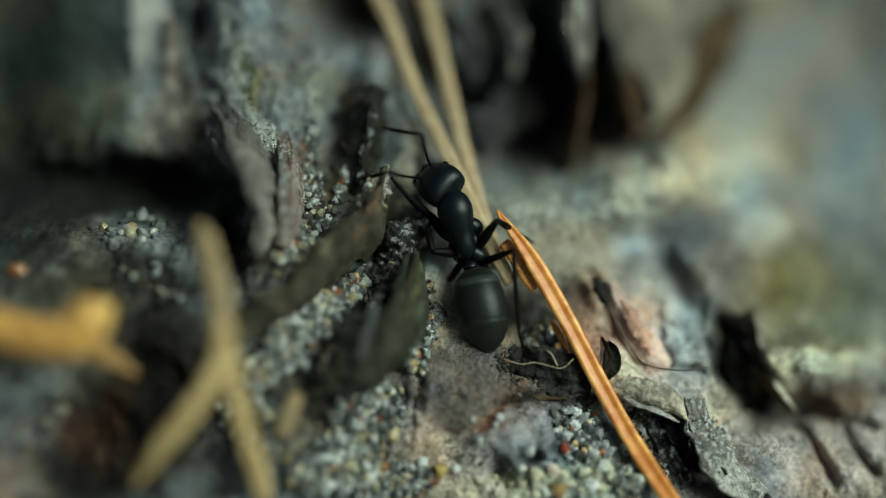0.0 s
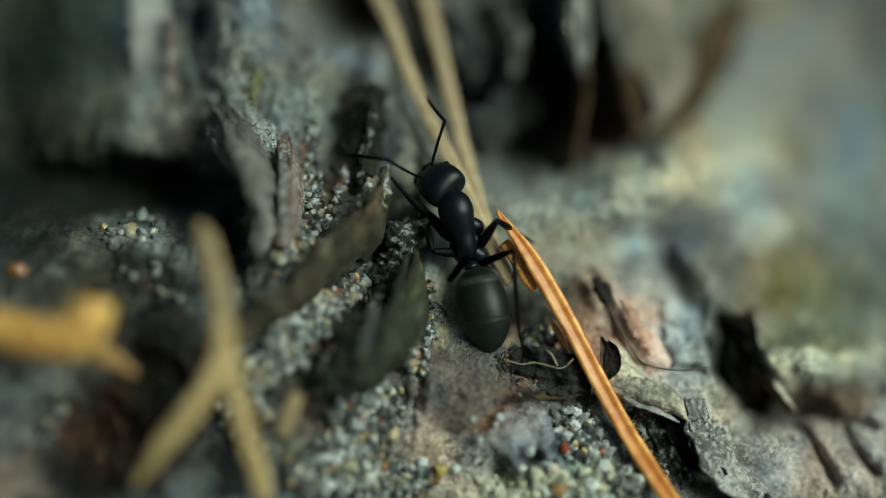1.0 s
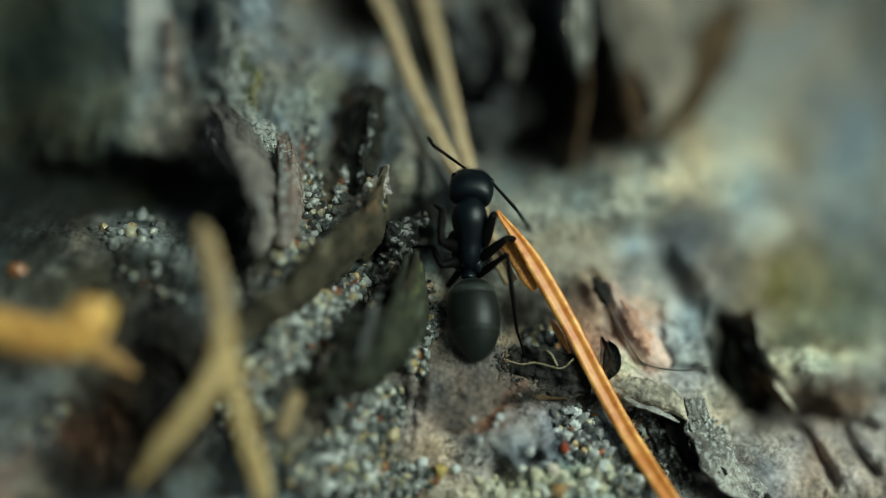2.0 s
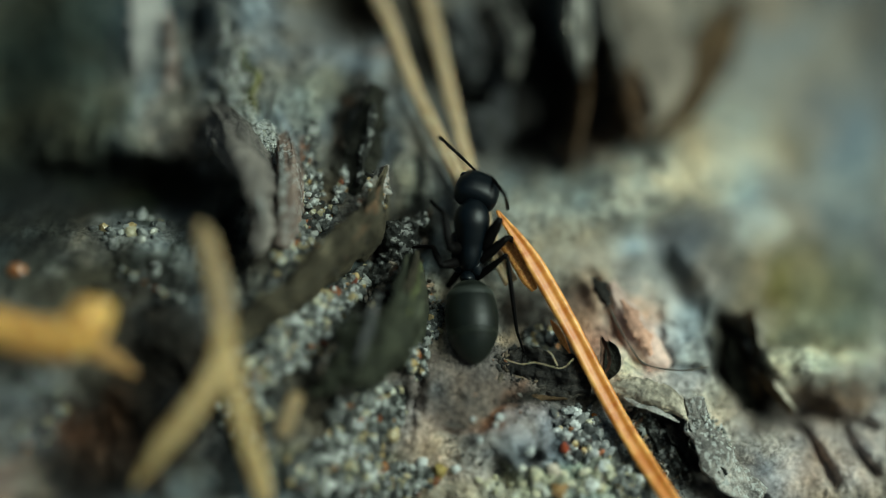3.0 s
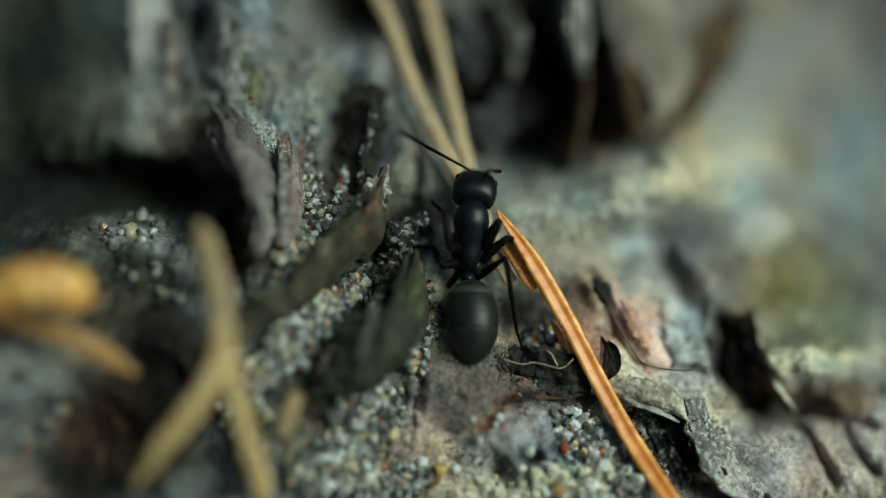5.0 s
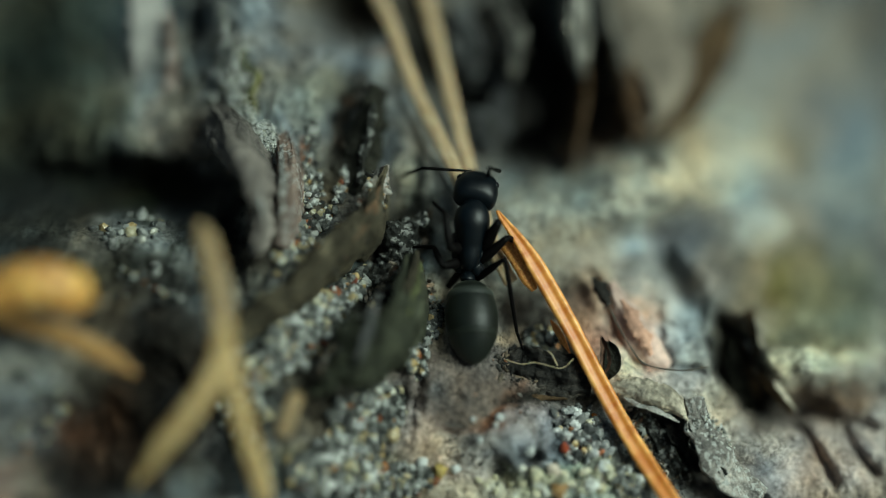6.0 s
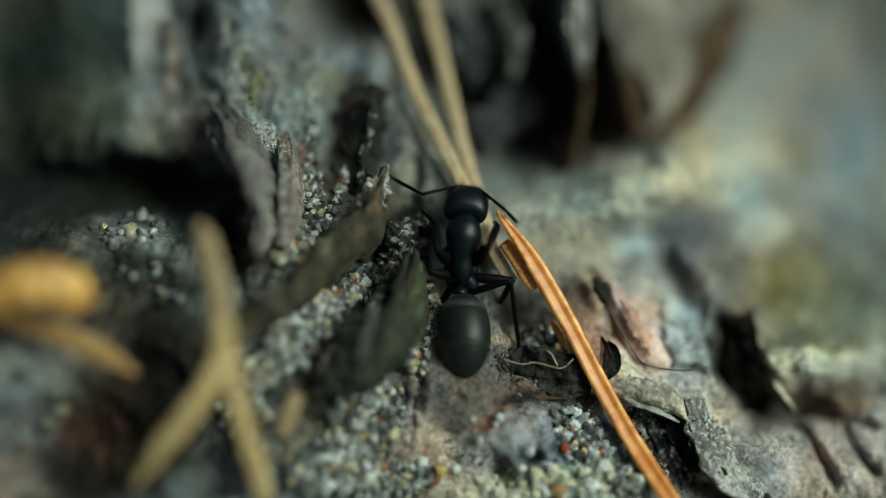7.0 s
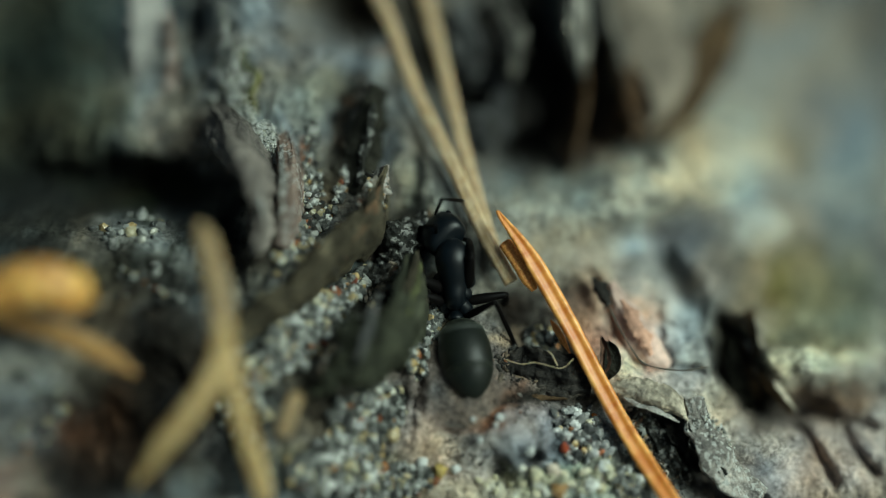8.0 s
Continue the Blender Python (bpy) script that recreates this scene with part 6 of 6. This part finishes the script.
    for key, s in (("al", -1), ("ar", 1)):
        scape = parts[key + "1"] = piece("antenna", limb([(0, 0, 0), (0, 0.5, 0.10), (0, 1.4, 0.16), (0, SCAPE, 0)], [0.05, 0.06, 0.07, 0.085], 8), mat_limb, base)
        parts[key + "2"] = piece("funiculus", limb([(0, 0, 0), (0, 0.9, 0.14), (0, 2.0, 0.16), (0, FUNICULUS, -0.05)], [0.065, 0.08, 0.085, 0.055], 8), mat_limb, scape)
    return parts


def track(keys, t):
    """Values of (t, ...) rows at a time, eased from row to row."""
    if t <= keys[0][0]:
        return np.array(keys[0][1:], float)
    for a, b in zip(keys, keys[1:]):
        if t <= b[0]:
            f = (t - a[0]) / (b[0] - a[0])
            f = f * f * (3 - 2 * f)
            return np.array(a[1:], float) * (1 - f) + np.array(b[1:], float) * f
    return np.array(keys[-1][1:], float)


def aim(base, way, up):
    """A pose at base whose y points along way."""
    y = Vector(way).normalized()
    x = y.cross(Vector(up))
    x = x.normalized() if x.length > 1e-4 else Vector((1, 0, 0))
    z = x.cross(y)
    m = Matrix((x, y, z)).transposed().to_4x4()
    m.translation = Vector(base)
    return m


def metric(m):
    m = m.copy()
    m.translation = m.translation * MM
    return m


def upright(flat, length, sign):
    """A way of that length over a flat offset, rising or falling by what the length leaves."""
    share = max(-1.0, min(1.0, 5 * sign))
    way = Vector((flat[0], flat[1], share * math.sqrt(max(length * length - flat[0] ** 2 - flat[1] ** 2, 0.01))))
    return way.normalized() * length


def enact(parts, times, where, head, gaster, legs, feelers):
    """Key an ant: its mesosoma's path on the bank, head and gaster in its space; knees, ankles and feet, elbows and tips of the antennae over the bank."""
    rows = {k: [] for k in parts}
    for t in times:
        u, v, h, turn, pitch, roll = track(where, t)
        m = pose(u, v, h, pitch, roll, turn)
        inv = m.inverted()
        turned = inv.to_3x3()
        rows["ant"].append((t, BANK @ metric(m)))
        ht, hp, aside, tip = track(head, t)
        hm = pose(aside, 1.5, 0.0, hp, tip, ht)
        rows["head"].append((t, metric(hm)))
        gt, gp = track(gaster, t)
        rows["gaster"].append((t, metric(pose(0.1, -2.05, -0.2, gp, 0, gt + 2))))
        for key, (hip, l1, l2, l3) in LEGS.items():
            hip = Vector(hip)
            at = m @ hip
            ku, kv, au, av, fu, fv, rise, fall = track(legs[key], t)
            knee = at + upright((ku - at.x, kv - at.y), l1, rise)
            ankle = knee + upright((au - knee.x, av - knee.y), l2, fall)
            end = upright((fu - ankle.x, fv - ankle.y), l3, -0.7)
            rows[key + "1"].append((t, metric(aim(hip, turned @ (knee - at), (0, 0, 1)))))
            shin = aim(inv @ knee, turned @ (ankle - knee), (0, 0, 1))
            rows[key + "2"].append((t, metric(shin)))
            toe = aim(Vector((0, l2, 0)), shin.inverted().to_3x3() @ (turned @ end), (0, 0, 1))
            rows[key + "3"].append((t, metric(toe)))
        for key, s in (("al", -1), ("ar", 1)):
            eu, ev, tu, tv = track(feelers[key], t)
            root = hm @ Vector((s * 0.36, 1.5, 0.45))
            at = m @ root
            w1 = upright((eu - at.x, ev - at.y), SCAPE, 0.7)
            w2 = upright((tu - at.x - w1.x, tv - at.y - w1.y), FUNICULUS, -0.9)
            scape = aim(root, turned @ w1, (0, 0, 1))
            tip = scape.inverted() @ aim(root + turned @ w1, turned @ w2, (0, 0, 1))
            rows[key + "1"].append((t, metric(scape)))
            rows[key + "2"].append((t, metric(tip)))
    for key, ob in parts.items():
        walk(ob, rows[key])


main_ant = ant("matt black ant with a grey-banded gaster climbing bark", mat_black, mat_gaster)
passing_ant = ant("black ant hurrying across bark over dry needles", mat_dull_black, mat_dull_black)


def bud_scale():
    """A thick curled scale: a horn-like body with a hollowed face and a blunt end, and a brown stalk end."""
    n, k = 40, 24
    line = curve_through([(-3.0, 0.95, 0), (-1.6, 0.1, 0), (0.1, -0.3, 0), (1.4, -0.1, 0), (2.05, 0.6, 0), (2.15, 1.3, 0)], n)
    half = curve_through([(0.5, 0.42), (0.78, 0.76), (0.95, 0.94), (1.05, 0.98), (1.02, 0.92), (0.78, 0.7)], n)
    rings, uvs = [], []
    for i, p in enumerate(line):
        d = line[min(i + 1, n)] - line[max(i - 1, 0)]
        d = d / np.linalg.norm(d)
        up = np.array((-d[1], d[0], 0))
        w, b = half[i]
        end = math.sqrt(max(0.05, 1 - max(0, (i / n - 0.93) / 0.07) ** 2))
        ring = []
        for j in range(k):
            g = 2 * math.pi * j / k
            x, z = math.cos(g), math.sin(g)
            lift = z * w if z < 0 else z * w * (1 - 0.6 * math.exp(-(x / 0.5) ** 2))
            lift += 0.3 * fbm(np.array([i * 0.12]), np.array([x * 1.3 + z]), 3)[0]
            ring.append(p + up * lift * end + np.array((0, 0, 1)) * x * b * end)
            uvs.append((1.5 * i / n, j / k))
        rings.append(ring)
    verts, faces = loft(rings)
    ob = tagged(settle("bud_scale", verts, faces, mat_scale, uvs=uvs, origin=(0, 0, 0)), "amber-yellow curled bud scale resting on a dry needle", "bud scale")
    piece("stalk", limb([(-2.9, 0.9, 0), (-3.3, 1.2, 0), (-3.6, 1.5, 0.1)], [0.42, 0.4, 0.25]), mat_dull, ob, "brown stalk end")
    return ob


scale_thing = bud_scale()


def motions():
    times = [round(0.1 * i, 1) for i in range(81)]
    enact(main_ant, times,
          where=[(0, 0.72, 1.07, 0.2, 13.2, 4, -14), (1.0, 0.76, 1.07, 0.2, 13.7, 4, -14), (1.2, 0.85, 1.07, 0.2, 13.2, 4, -12), (1.4, 0.91, 1.01, 0.2, 8.5, 3, -8), (1.5, 0.99, 0.89, 0.2, 3.8, 2, -4), (1.7, 1.15, 0.72, 0.2, 0.0, 2, 0), (2.8, 1.23, 0.61, 0.2, -4.5, 2, 2), (3.6, 1.22, 0.58, 0.2, -4.1, 2, 0), (4.5, 1.21, 0.62, 0.2, -3.6, 2, 0), (5.8, 1.22, 0.61, 0.2, -4.1, 2, 0), (6.2, 1.25, 0.57, 0.2, -5.0, 2, 0)]
                + [(6.45, 1.26, 0.43, 0.2, -7.4, 2, 0), (6.7, 1.15, 0.41, 0.2, -5.0, 2, 0), (6.9, 0.92, 0.17, 0.2, -2.3, 1, 0), (7.1, 0.83, -0.19, 0.1, -4.6, 0, 0), (7.2, 0.76, -0.60, 0.1, -3.5, 0, 0), (7.3, 0.62, -0.97, 0.1, -3.1, 0, 0), (7.4, 0.54, -1.16, 0.1, -2.2, 0, 0), (7.6, 0.54, -1.28, 0.1, -2.3, 0, 0), (7.8, 0.47, -1.30, 0.1, -2.3, 0, 0), (8.0, 0.47, -1.14, 0.1, 2.8, 0, 0)],
          head=[(0, 36, -34, 0.0, 22), (1.0, 35, -34, 0.0, 22), (1.2, 31, -36, 0.0, 18), (1.4, 12, -42, 0.0, 8), (1.5, 8, -46, 0, 0), (1.7, -6, -51, 0, 0), (2.8, -17, -51, 0, 0), (3.6, -16, -51, 0, 0), (4.5, -8, -50, 0, 0), (5.8, -6, -50, 0, 0), (6.2, -10, -51, 0, 0), (6.45, -14, -51, 0, 0), (6.7, -16, -51, 0, 0), (6.9, -14, -50, 0, 0)]
                + [(7.1, 2, -50, 0, 0), (7.2, 12, -50, 0, 0), (7.3, 15, -50, 0, 0), (7.4, 18, -53, 0, 0), (7.6, 26, -53, 0, 0), (7.8, 32, -53, 0, 0), (8.0, 42, -51, -0.1, 0)],
          gaster=[(0, -1.6, -14), (1.0, -1.4, -14), (1.2, -2.8, -15), (1.4, 0.2, -17), (1.5, 2.4, -19), (1.7, 2.8, -22), (2.8, 6.0, -22), (3.6, 5.6, -22), (4.5, 5.1, -22), (5.8, 5.5, -22), (6.2, 5.7, -22), (6.45, 7.4, -22), (6.7, 3.6, -22), (6.9, 2.3, -22), (7.1, 6.7, -22), (7.2, 3.5, -22), (7.3, 2.4, -22), (7.4, 1.1, -24), (7.6, 1.2, -25), (7.8, 5.2, -25), (8.0, 7.3, -25)],
          legs={"fl": [(0, -0.65, 1.57, -1.55, 2.32, -2.35, 3.22, -0.4, 0.6), (1.2, -0.65, 1.57, -1.55, 2.32, -2.35, 3.22, -0.4, 0.6), (1.4, -0.5, 0.9, -0.47, 1.72, -0.97, 2.27, 0.2, -0.4), (1.55, -0.3, 0.4, -0.1, 1.65, -0.35, 1.87, 0.2, -0.3), (2.7, 0.25, 0.1, 0.0, 1.82, -0.5, 2.1, 0.2, -0.3), (2.8, 0.2, 1.02, -0.07, 2.27, -0.35, 3.42, 0.6, 0.2), (2.95, 0.27, 0.05, 0.02, 1.82, -0.55, 2.12, 0.2, -0.3), (6.6, 0.3, 0.05, 0.08, 1.8, -0.45, 2.07, 0.2, -0.3)]
                + [(7, -0.3, 0.02, -0.3, 1.07, -0.97, 1.72, 0.3, -0.6), (7.2, -0.6, -0.42, -0.47, 0.65, -0.8, 1.15, 0.3, -0.6), (7.4, -0.85, -0.97, -0.8, -0.12, -0.97, 0.12, 0.3, -0.6), (8, -0.9, -1.37, -1.07, -0.42, -1.15, 0.02, 0.3, -0.6)],
                "fr": [(0, 0.95, 1.07, 0.77, 1.02, 0.52, 1.15, -1, -0.3), (1.25, 0.95, 1.07, 0.77, 1.02, 0.52, 1.15, -1, -0.3), (1.5, 2.1, 1.67, 1.85, 0.9, 1.7, 0.4, 0.9, -1), (2.8, 2.5, 1.32, 2.1, 0.4, 1.95, 0.02, 1, -1), (6.4, 2.45, 1.22, 2.05, 0.32, 1.95, 0.02, 1, -1), (6.7, 2.2, 0.82, 2.45, 1.12, 2.3, 1.32, 1, -0.6), (7, 2, 0.15, 2.4, 1.02, 2.25, 1.2, 0.7, -0.6), (7.2, 1.9, 0.02, 2.15, 0.72, 2.02, 0.9, 0.7, -0.6), (7.35, 1.72, -0.22, 1.65, -0.27, 1.52, -0.52, 0.8, -1), (7.6, 1.6, -0.35, 1.45, -0.72, 1.35, -1.22, 0.8, -1)]
                + [(7.75, 1.3, -0.22, 1.15, 0.37, 0.5, 0.52, 1, -0.2), (8, 1.25, -0.27, 1.15, 0.35, 0.47, 0.52, 1, -0.2)],
                "ml": [(0, -0.47, -0.1, -0.67, 0.92, -0.35, 1.47, 0.4, -0.8), (1.35, -0.47, -0.1, -0.67, 0.92, -0.35, 1.47, 0.4, -0.8), (1.6, -0.1, -0.72, -0.45, 0.1, -1.6, 0.05, 0.3, -0.6), (6.7, 0.0, -0.75, -0.4, 0.08, -1.5, 0.07, 0.3, -0.6), (7, -0.55, -1.02, -0.72, -0.37, -1.8, -0.47, 0.3, -0.6), (7.4, -0.72, -2.02, -0.95, -1.22, -1.22, -0.47, 0.3, -0.6), (8, -0.85, -2.02, -1.15, -1.47, -1.47, -0.97, 0.3, -0.6)],
                "mr": [(0, 2.4, 1.27, 3.22, 0.8, 4.09, 0.27, 1, -0.5), (1.2, 2.4, 1.27, 3.22, 0.8, 4.09, 0.27, 1, -0.5), (1.4, 2.64, 0.97, 3.27, 0.65, 4.09, 0.27, 1, -0.5), (1.7, 2.82, 0.5, 3.44, 0.35, 4.04, 0.27, 1, -0.5), (6.2, 2.82, 0.5, 3.44, 0.35, 4.04, 0.27, 1, -0.5), (6.4, 2.5, 0.22, 3.84, -0.22, 5.19, -0.62, 1, -0.2), (6.55, 2.52, 0.2, 3.89, -0.25, 5.21, -0.62, 1, -0.2), (6.75, 2.89, -0.35, 3.77, -0.72, 4.39, -1.22, 1, -0.5), (7, 3.42, -1.4, 2.54, -2.45, 2.22, -2.72, 0.8, -0.8), (7.2, 3.27, -1.6, 2.64, -2.67, 2.4, -2.97, 0.8, -0.8)]
                + [(7.4, 2.1, -1.85, 2.3, -2.6, 2.5, -3.1, 0.8, -0.8), (7.7, 2.3, -1.85, 2.4, -2.6, 2.5, -3.0, 0.8, -0.8), (8, 2.85, -2.0, 2.8, -2.5, 2.6, -2.9, 0.8, -0.8)],
                "hl": [(0, 0.1, -1.67, -0.2, -2.59, -0.55, -3.72, -0.5, -0.9), (1.4, 0.1, -1.67, -0.2, -2.59, -0.55, -3.72, -0.5, -0.9), (1.7, 0.05, -1.87, -0.15, -2.72, -0.4, -3.72, -0.5, -0.9), (6.7, 0.05, -1.92, -0.15, -2.77, -0.4, -3.72, -0.5, -0.9), (7.0, -0.4, -2.87, -0.7, -3.39, -0.9, -4.02, -0.3, -0.9), (7.4, -0.4, -3.62, -0.8, -4.02, -1.05, -4.37, -0.3, -0.9), (8, -0.3, -3.67, -0.65, -3.97, -0.9, -4.27, -0.3, -0.9)],
                "hr": [(0, 3.09, -0.05, 3.34, -3.67, 3.64, -4.79, 0.9, -0.3), (1.35, 3.09, -0.05, 3.34, -3.67, 3.64, -4.79, 0.9, -0.3), (1.7, 2.82, -0.2, 3.27, -3.62, 3.67, -4.84, 0.9, -0.3), (6.6, 2.72, -0.4, 3.27, -3.67, 3.69, -4.87, 0.9, -0.3), (6.85, 2.97, -1.12, 3.4, -4.3, 3.69, -4.87, 0.8, -0.4), (7, 3.0, -1.4, 3.42, -4.6, 3.69, -4.95, 0.8, -0.4), (7.3, 2.65, -1.5, 3.42, -4.7, 3.72, -5.0, 0.8, -0.4), (7.6, 2.57, -1.6, 3.42, -4.7, 3.72, -5.0, 0.8, -0.4), (8, 2.3, -2.3, 3.42, -4.7, 3.72, -5.0, 0.8, -0.4)]},
          feelers={"al": [(0, -2.4, 3.34, -3.69, 3.16), (0.2, -2.53, 3.34, -3.51, 3.21), (0.3, -2.64, 3.29, -3.05, 2.9), (0.4, -2.4, 3.37, -3.43, 3.03), (0.6, -2.43, 3.49, -3.82, 3.39), (0.7, -2.38, 3.75, -3.66, 3.7), (0.8, -2.28, 3.88, -4.33, 4.06), (1, -2.43, 3.93, -4.59, 4.27), (1.1, -2.51, 4.01, -4.46, 4.11), (1.2, -2.15, 4.22, -2.79, 4.58), (1.3, -1.71, 4.5, -3.43, 5.35), (1.4, -1.27, 4.68, -2.15, 5.22), (1.5, -0.45, 4.68, -1.12, 5.22), (1.6, -0.64, 4.83, -1.05, 5.37), (1.7, -0.61, 4.55, -0.79, 4.98), (2.8, 0.34, 4.52, 0.11, 4.86)]
                + [(3, 0.13, 4.68, -0.13, 4.98), (3.2, 0.21, 4.8, -0.02, 5.37), (3.4, 0.36, 4.73, 0.29, 5.37), (3.6, 0.36, 4.62, 0.11, 5.11), (3.8, 0.36, 4.7, 0.29, 4.98), (4, 0.21, 4.98, -0.02, 5.5), (4.1, 0.13, 5.09, -0.15, 5.76), (4.3, -0.12, 5.24, -0.38, 5.88), (4.5, -0.22, 5.24, -0.45, 6.14), (4.6, -0.38, 5.06, -1.15, 6.01), (4.7, -0.71, 4.8, -2.05, 5.88), (5.8, -1.12, 3.6, -2.05, 3.31), (6, -0.94, 3.6, -1.92, 3.31), (6.1, -0.79, 3.8, -1.79, 3.57), (6.2, -0.27, 4.11, -0.63, 4.21), (6.3, -0.04, 4.7, -0.76, 5.11)]
                + [(6.5, -0.07, 4.62, -0.38, 5.24), (6.6, -0.27, 4.7, -0.76, 5.11), (6.7, -0.48, 4.32, -1.15, 4.47), (6.8, -0.62, 3.61, -1.26, 3.69), (6.9, -0.95, 2.91, -2.37, 3.09), (7, -0.9, 2.4, -2.45, 3.27), (7.1, -0.59, 2.19, -2.27, 3.48), (7.2, 0.55, 1.62, 0.4, 1.22), (7.5, 0.35, 1.02, 0.3, 0.62), (8, -0.3, 1.02, -0.3, 0.62)],
                   "ar": [(0, -0.94, 5.01, -2.66, 5.42), (0.1, -0.42, 5.17, -2.28, 5.86), (0.2, -0.48, 5.48, -2.66, 6.2), (0.4, -0.27, 5.55, -2.4, 6.5), (0.7, -0.27, 5.68, -2.53, 6.5), (0.9, -0.12, 5.6, -1.76, 6.76), (1, 0.09, 5.63, -0.73, 6.89), (1.1, 0.53, 5.5, -0.35, 6.63), (1.2, 0.99, 4.68, 2.35, 5.6), (1.3, 2.23, 4.27, 2.74, 5.48), (1.4, 2.2, 3.73, 3.13, 3.55), (1.5, 1.87, 3.39, 2.89, 2.44), (1.6, 3.19, 2.1, 4.14, 1.13), (1.7, 3.24, 1.77, 4.04, 0.74), (2.8, 3.3, 1.77, 4.22, 0.74), (2.9, 2.83, 2.15, 3.19, 1.51)]
                + [(3, 2.7, 2.36, 2.88, 1.77), (3.1, 2.81, 2.44, 3.01, 1.9), (3.2, 3.17, 1.85, 3.84, 0.74), (3.4, 3.42, 1.54, 4.3, 0.69), (3.6, 3.35, 1.72, 4.32, 0.59), (3.7, 3.35, 1.79, 4.3, 0.74), (3.8, 3.45, 2.21, 4.48, 1.38), (3.9, 3.5, 2.51, 4.22, 1.77), (4, 3.48, 2.9, 4.22, 2.67), (4.1, 3.73, 3.29, 5.02, 3.75), (4.2, 3.48, 3.44, 5.02, 4.03), (4.3, 2.89, 3.49, 3.74, 3.75), (4.4, 2.3, 3.44, 2.89, 3.44), (4.7, 1.99, 3.39, 2.58, 3.44), (5.8, 2.12, 3.62, 2.32, 3.62), (6.1, 1.99, 3.54, 2.58, 3.44)]
                + [(6.2, 2.55, 3.36, 3.61, 3.44), (6.3, 3.25, 2.98, 3.74, 2.72), (6.4, 2.97, 2.64, 3.35, 2.15), (6.5, 2.63, 2.77, 2.89, 2.28), (6.7, 2.86, 3.03, 3.35, 2.72), (6.8, 3.37, 2.37, 3.88, 2.14), (6.9, 3.42, 1.55, 4.32, 0.44), (7, 2.7, 1.73, 3.34, 1.16), (7.1, 2.88, 1.63, 3.14, 1.42), (7.2, 3.11, 1.24, 5.04, 0.08), (7.3, 2.9, 0.73, 4.91, -0.69), (7.4, 2.7, 0.34, 3.86, -0.76), (7.5, 2.7, 0.39, 3.37, -0.25), (7.6, 2.54, 0.73, 2.98, 0.52), (7.7, 1.44, 1.63, 2.18, 1.14), (7.8, 0.51, 1.83, 1.41, 1.58)]
                + [(8, -0.05, 2.2, 0.98, 2.14)]})
    run = [(0.0, 8.49, -24.53, 2, 60, 0, 0), (2.6, 5.52, -18.06, 2.5, 60, 0, 0), (2.9, 2.77, -14.30, 5, 65, 0, 0), (3.0, 0.38, -12.33, 6.5, 72, 0, 0), (3.1, -2.69, -9.95, 8, 76, 0, 0), (3.2, -5.79, -8.75, 9, 72, 0, 0), (3.3, -8.43, -7.17, 9.6, 60, 0, 0), (3.4, -9.89, -5.11, 9.8, 48, 0, 0)]
    run += [(3.5, -11.12, -3.63, 9.6, 42, 0, 0), (3.6, -12.43, -2.95, 9.6, 40, 0, 0), (3.7, -13.46, -1.81, 9.4, 34, 0, 0), (3.8, -13.83, -1.01, 9, 26, 0, 0), (3.9, -14.11, 0.95, 7.6, 24, 0, 0), (4.0, -14.40, 2.51, 6, 30, 0, 0), (4.1, -15.93, 3.62, 4.5, 60, 0, 0), (4.2, -18.83, 4.16, 3, 75, 0, 0), (4.4, -25.87, 5.23, 1, 75, 0, 0), (8.0, -37.77, 12.75, -2, 65, 0, 0)]
    run = [(t, u, v, h if 2.85 < t < 4.15 else lie(u, v) + 1.6, *rest) for t, u, v, h, *rest in run]
    stride = {"al": [], "ar": [], **{key: [] for key in LEGS}}
    for t in times:
        u, v, h, turn, _, _ = track(run, t)
        c, s = math.cos(radians(turn)), math.sin(radians(turn))

        def over(x, y):
            return u + x * c - y * s, v + x * s + y * c
        for i, key in enumerate(("fl", "mr", "hl", "fr", "ml", "hr")):
            hip = LEGS[key][0]
            side = 1 if hip[0] > 0 else -1
            ahead = {"f": 1.9, "m": -0.3, "h": -2.6}[key[0]]
            swing = 0.9 * math.sin(2 * math.pi * (t * 4.0 + (0 if i < 3 else 0.5)))
            knee, foot = over(hip[0] + side * 1.3, hip[1] + 0.45 * (ahead + swing)), over(side * 2.9, hip[1] + ahead + swing)
            ankle = [0.4 * a + 0.6 * b for a, b in zip(knee, foot)]
            stride[key].append((t, *knee, *ankle, *foot, 1, -1))
        for key, side in (("al", -1), ("ar", 1)):
            stride[key].append((t, *over(side * 1.4, 4.3), *over(side * 1.9, 6.6)))
    enact(passing_ant, times, run, [(0, 0, -10, 0, 0), (8, 0, -10, 0, 0)], [(0, 0, -4), (8, 0, -4)], stride, stride)
    a = BANK @ metric(pose(-16.70, -3.27, 8, 12, 0, 0))
    b = BANK @ metric(pose(-16.94, -3.46, 8, 22, 0, 3))
    c = BANK @ metric(pose(-16.93, -3.09, 8.6, -45, 0, 4))
    d = BANK @ metric(pose(-17.17, -2.46, 8.8, -100, 0, 8))
    e = BANK @ metric(pose(-17.60, -1.83, 8.2, -138, 0, 10))
    walk(scale_thing, [(0.0, a), (3.4, a), (3.6, b), (3.8, a), (4.0, b), (4.04, c), (4.07, d), (4.12, e), (8.0, e)])


motions()
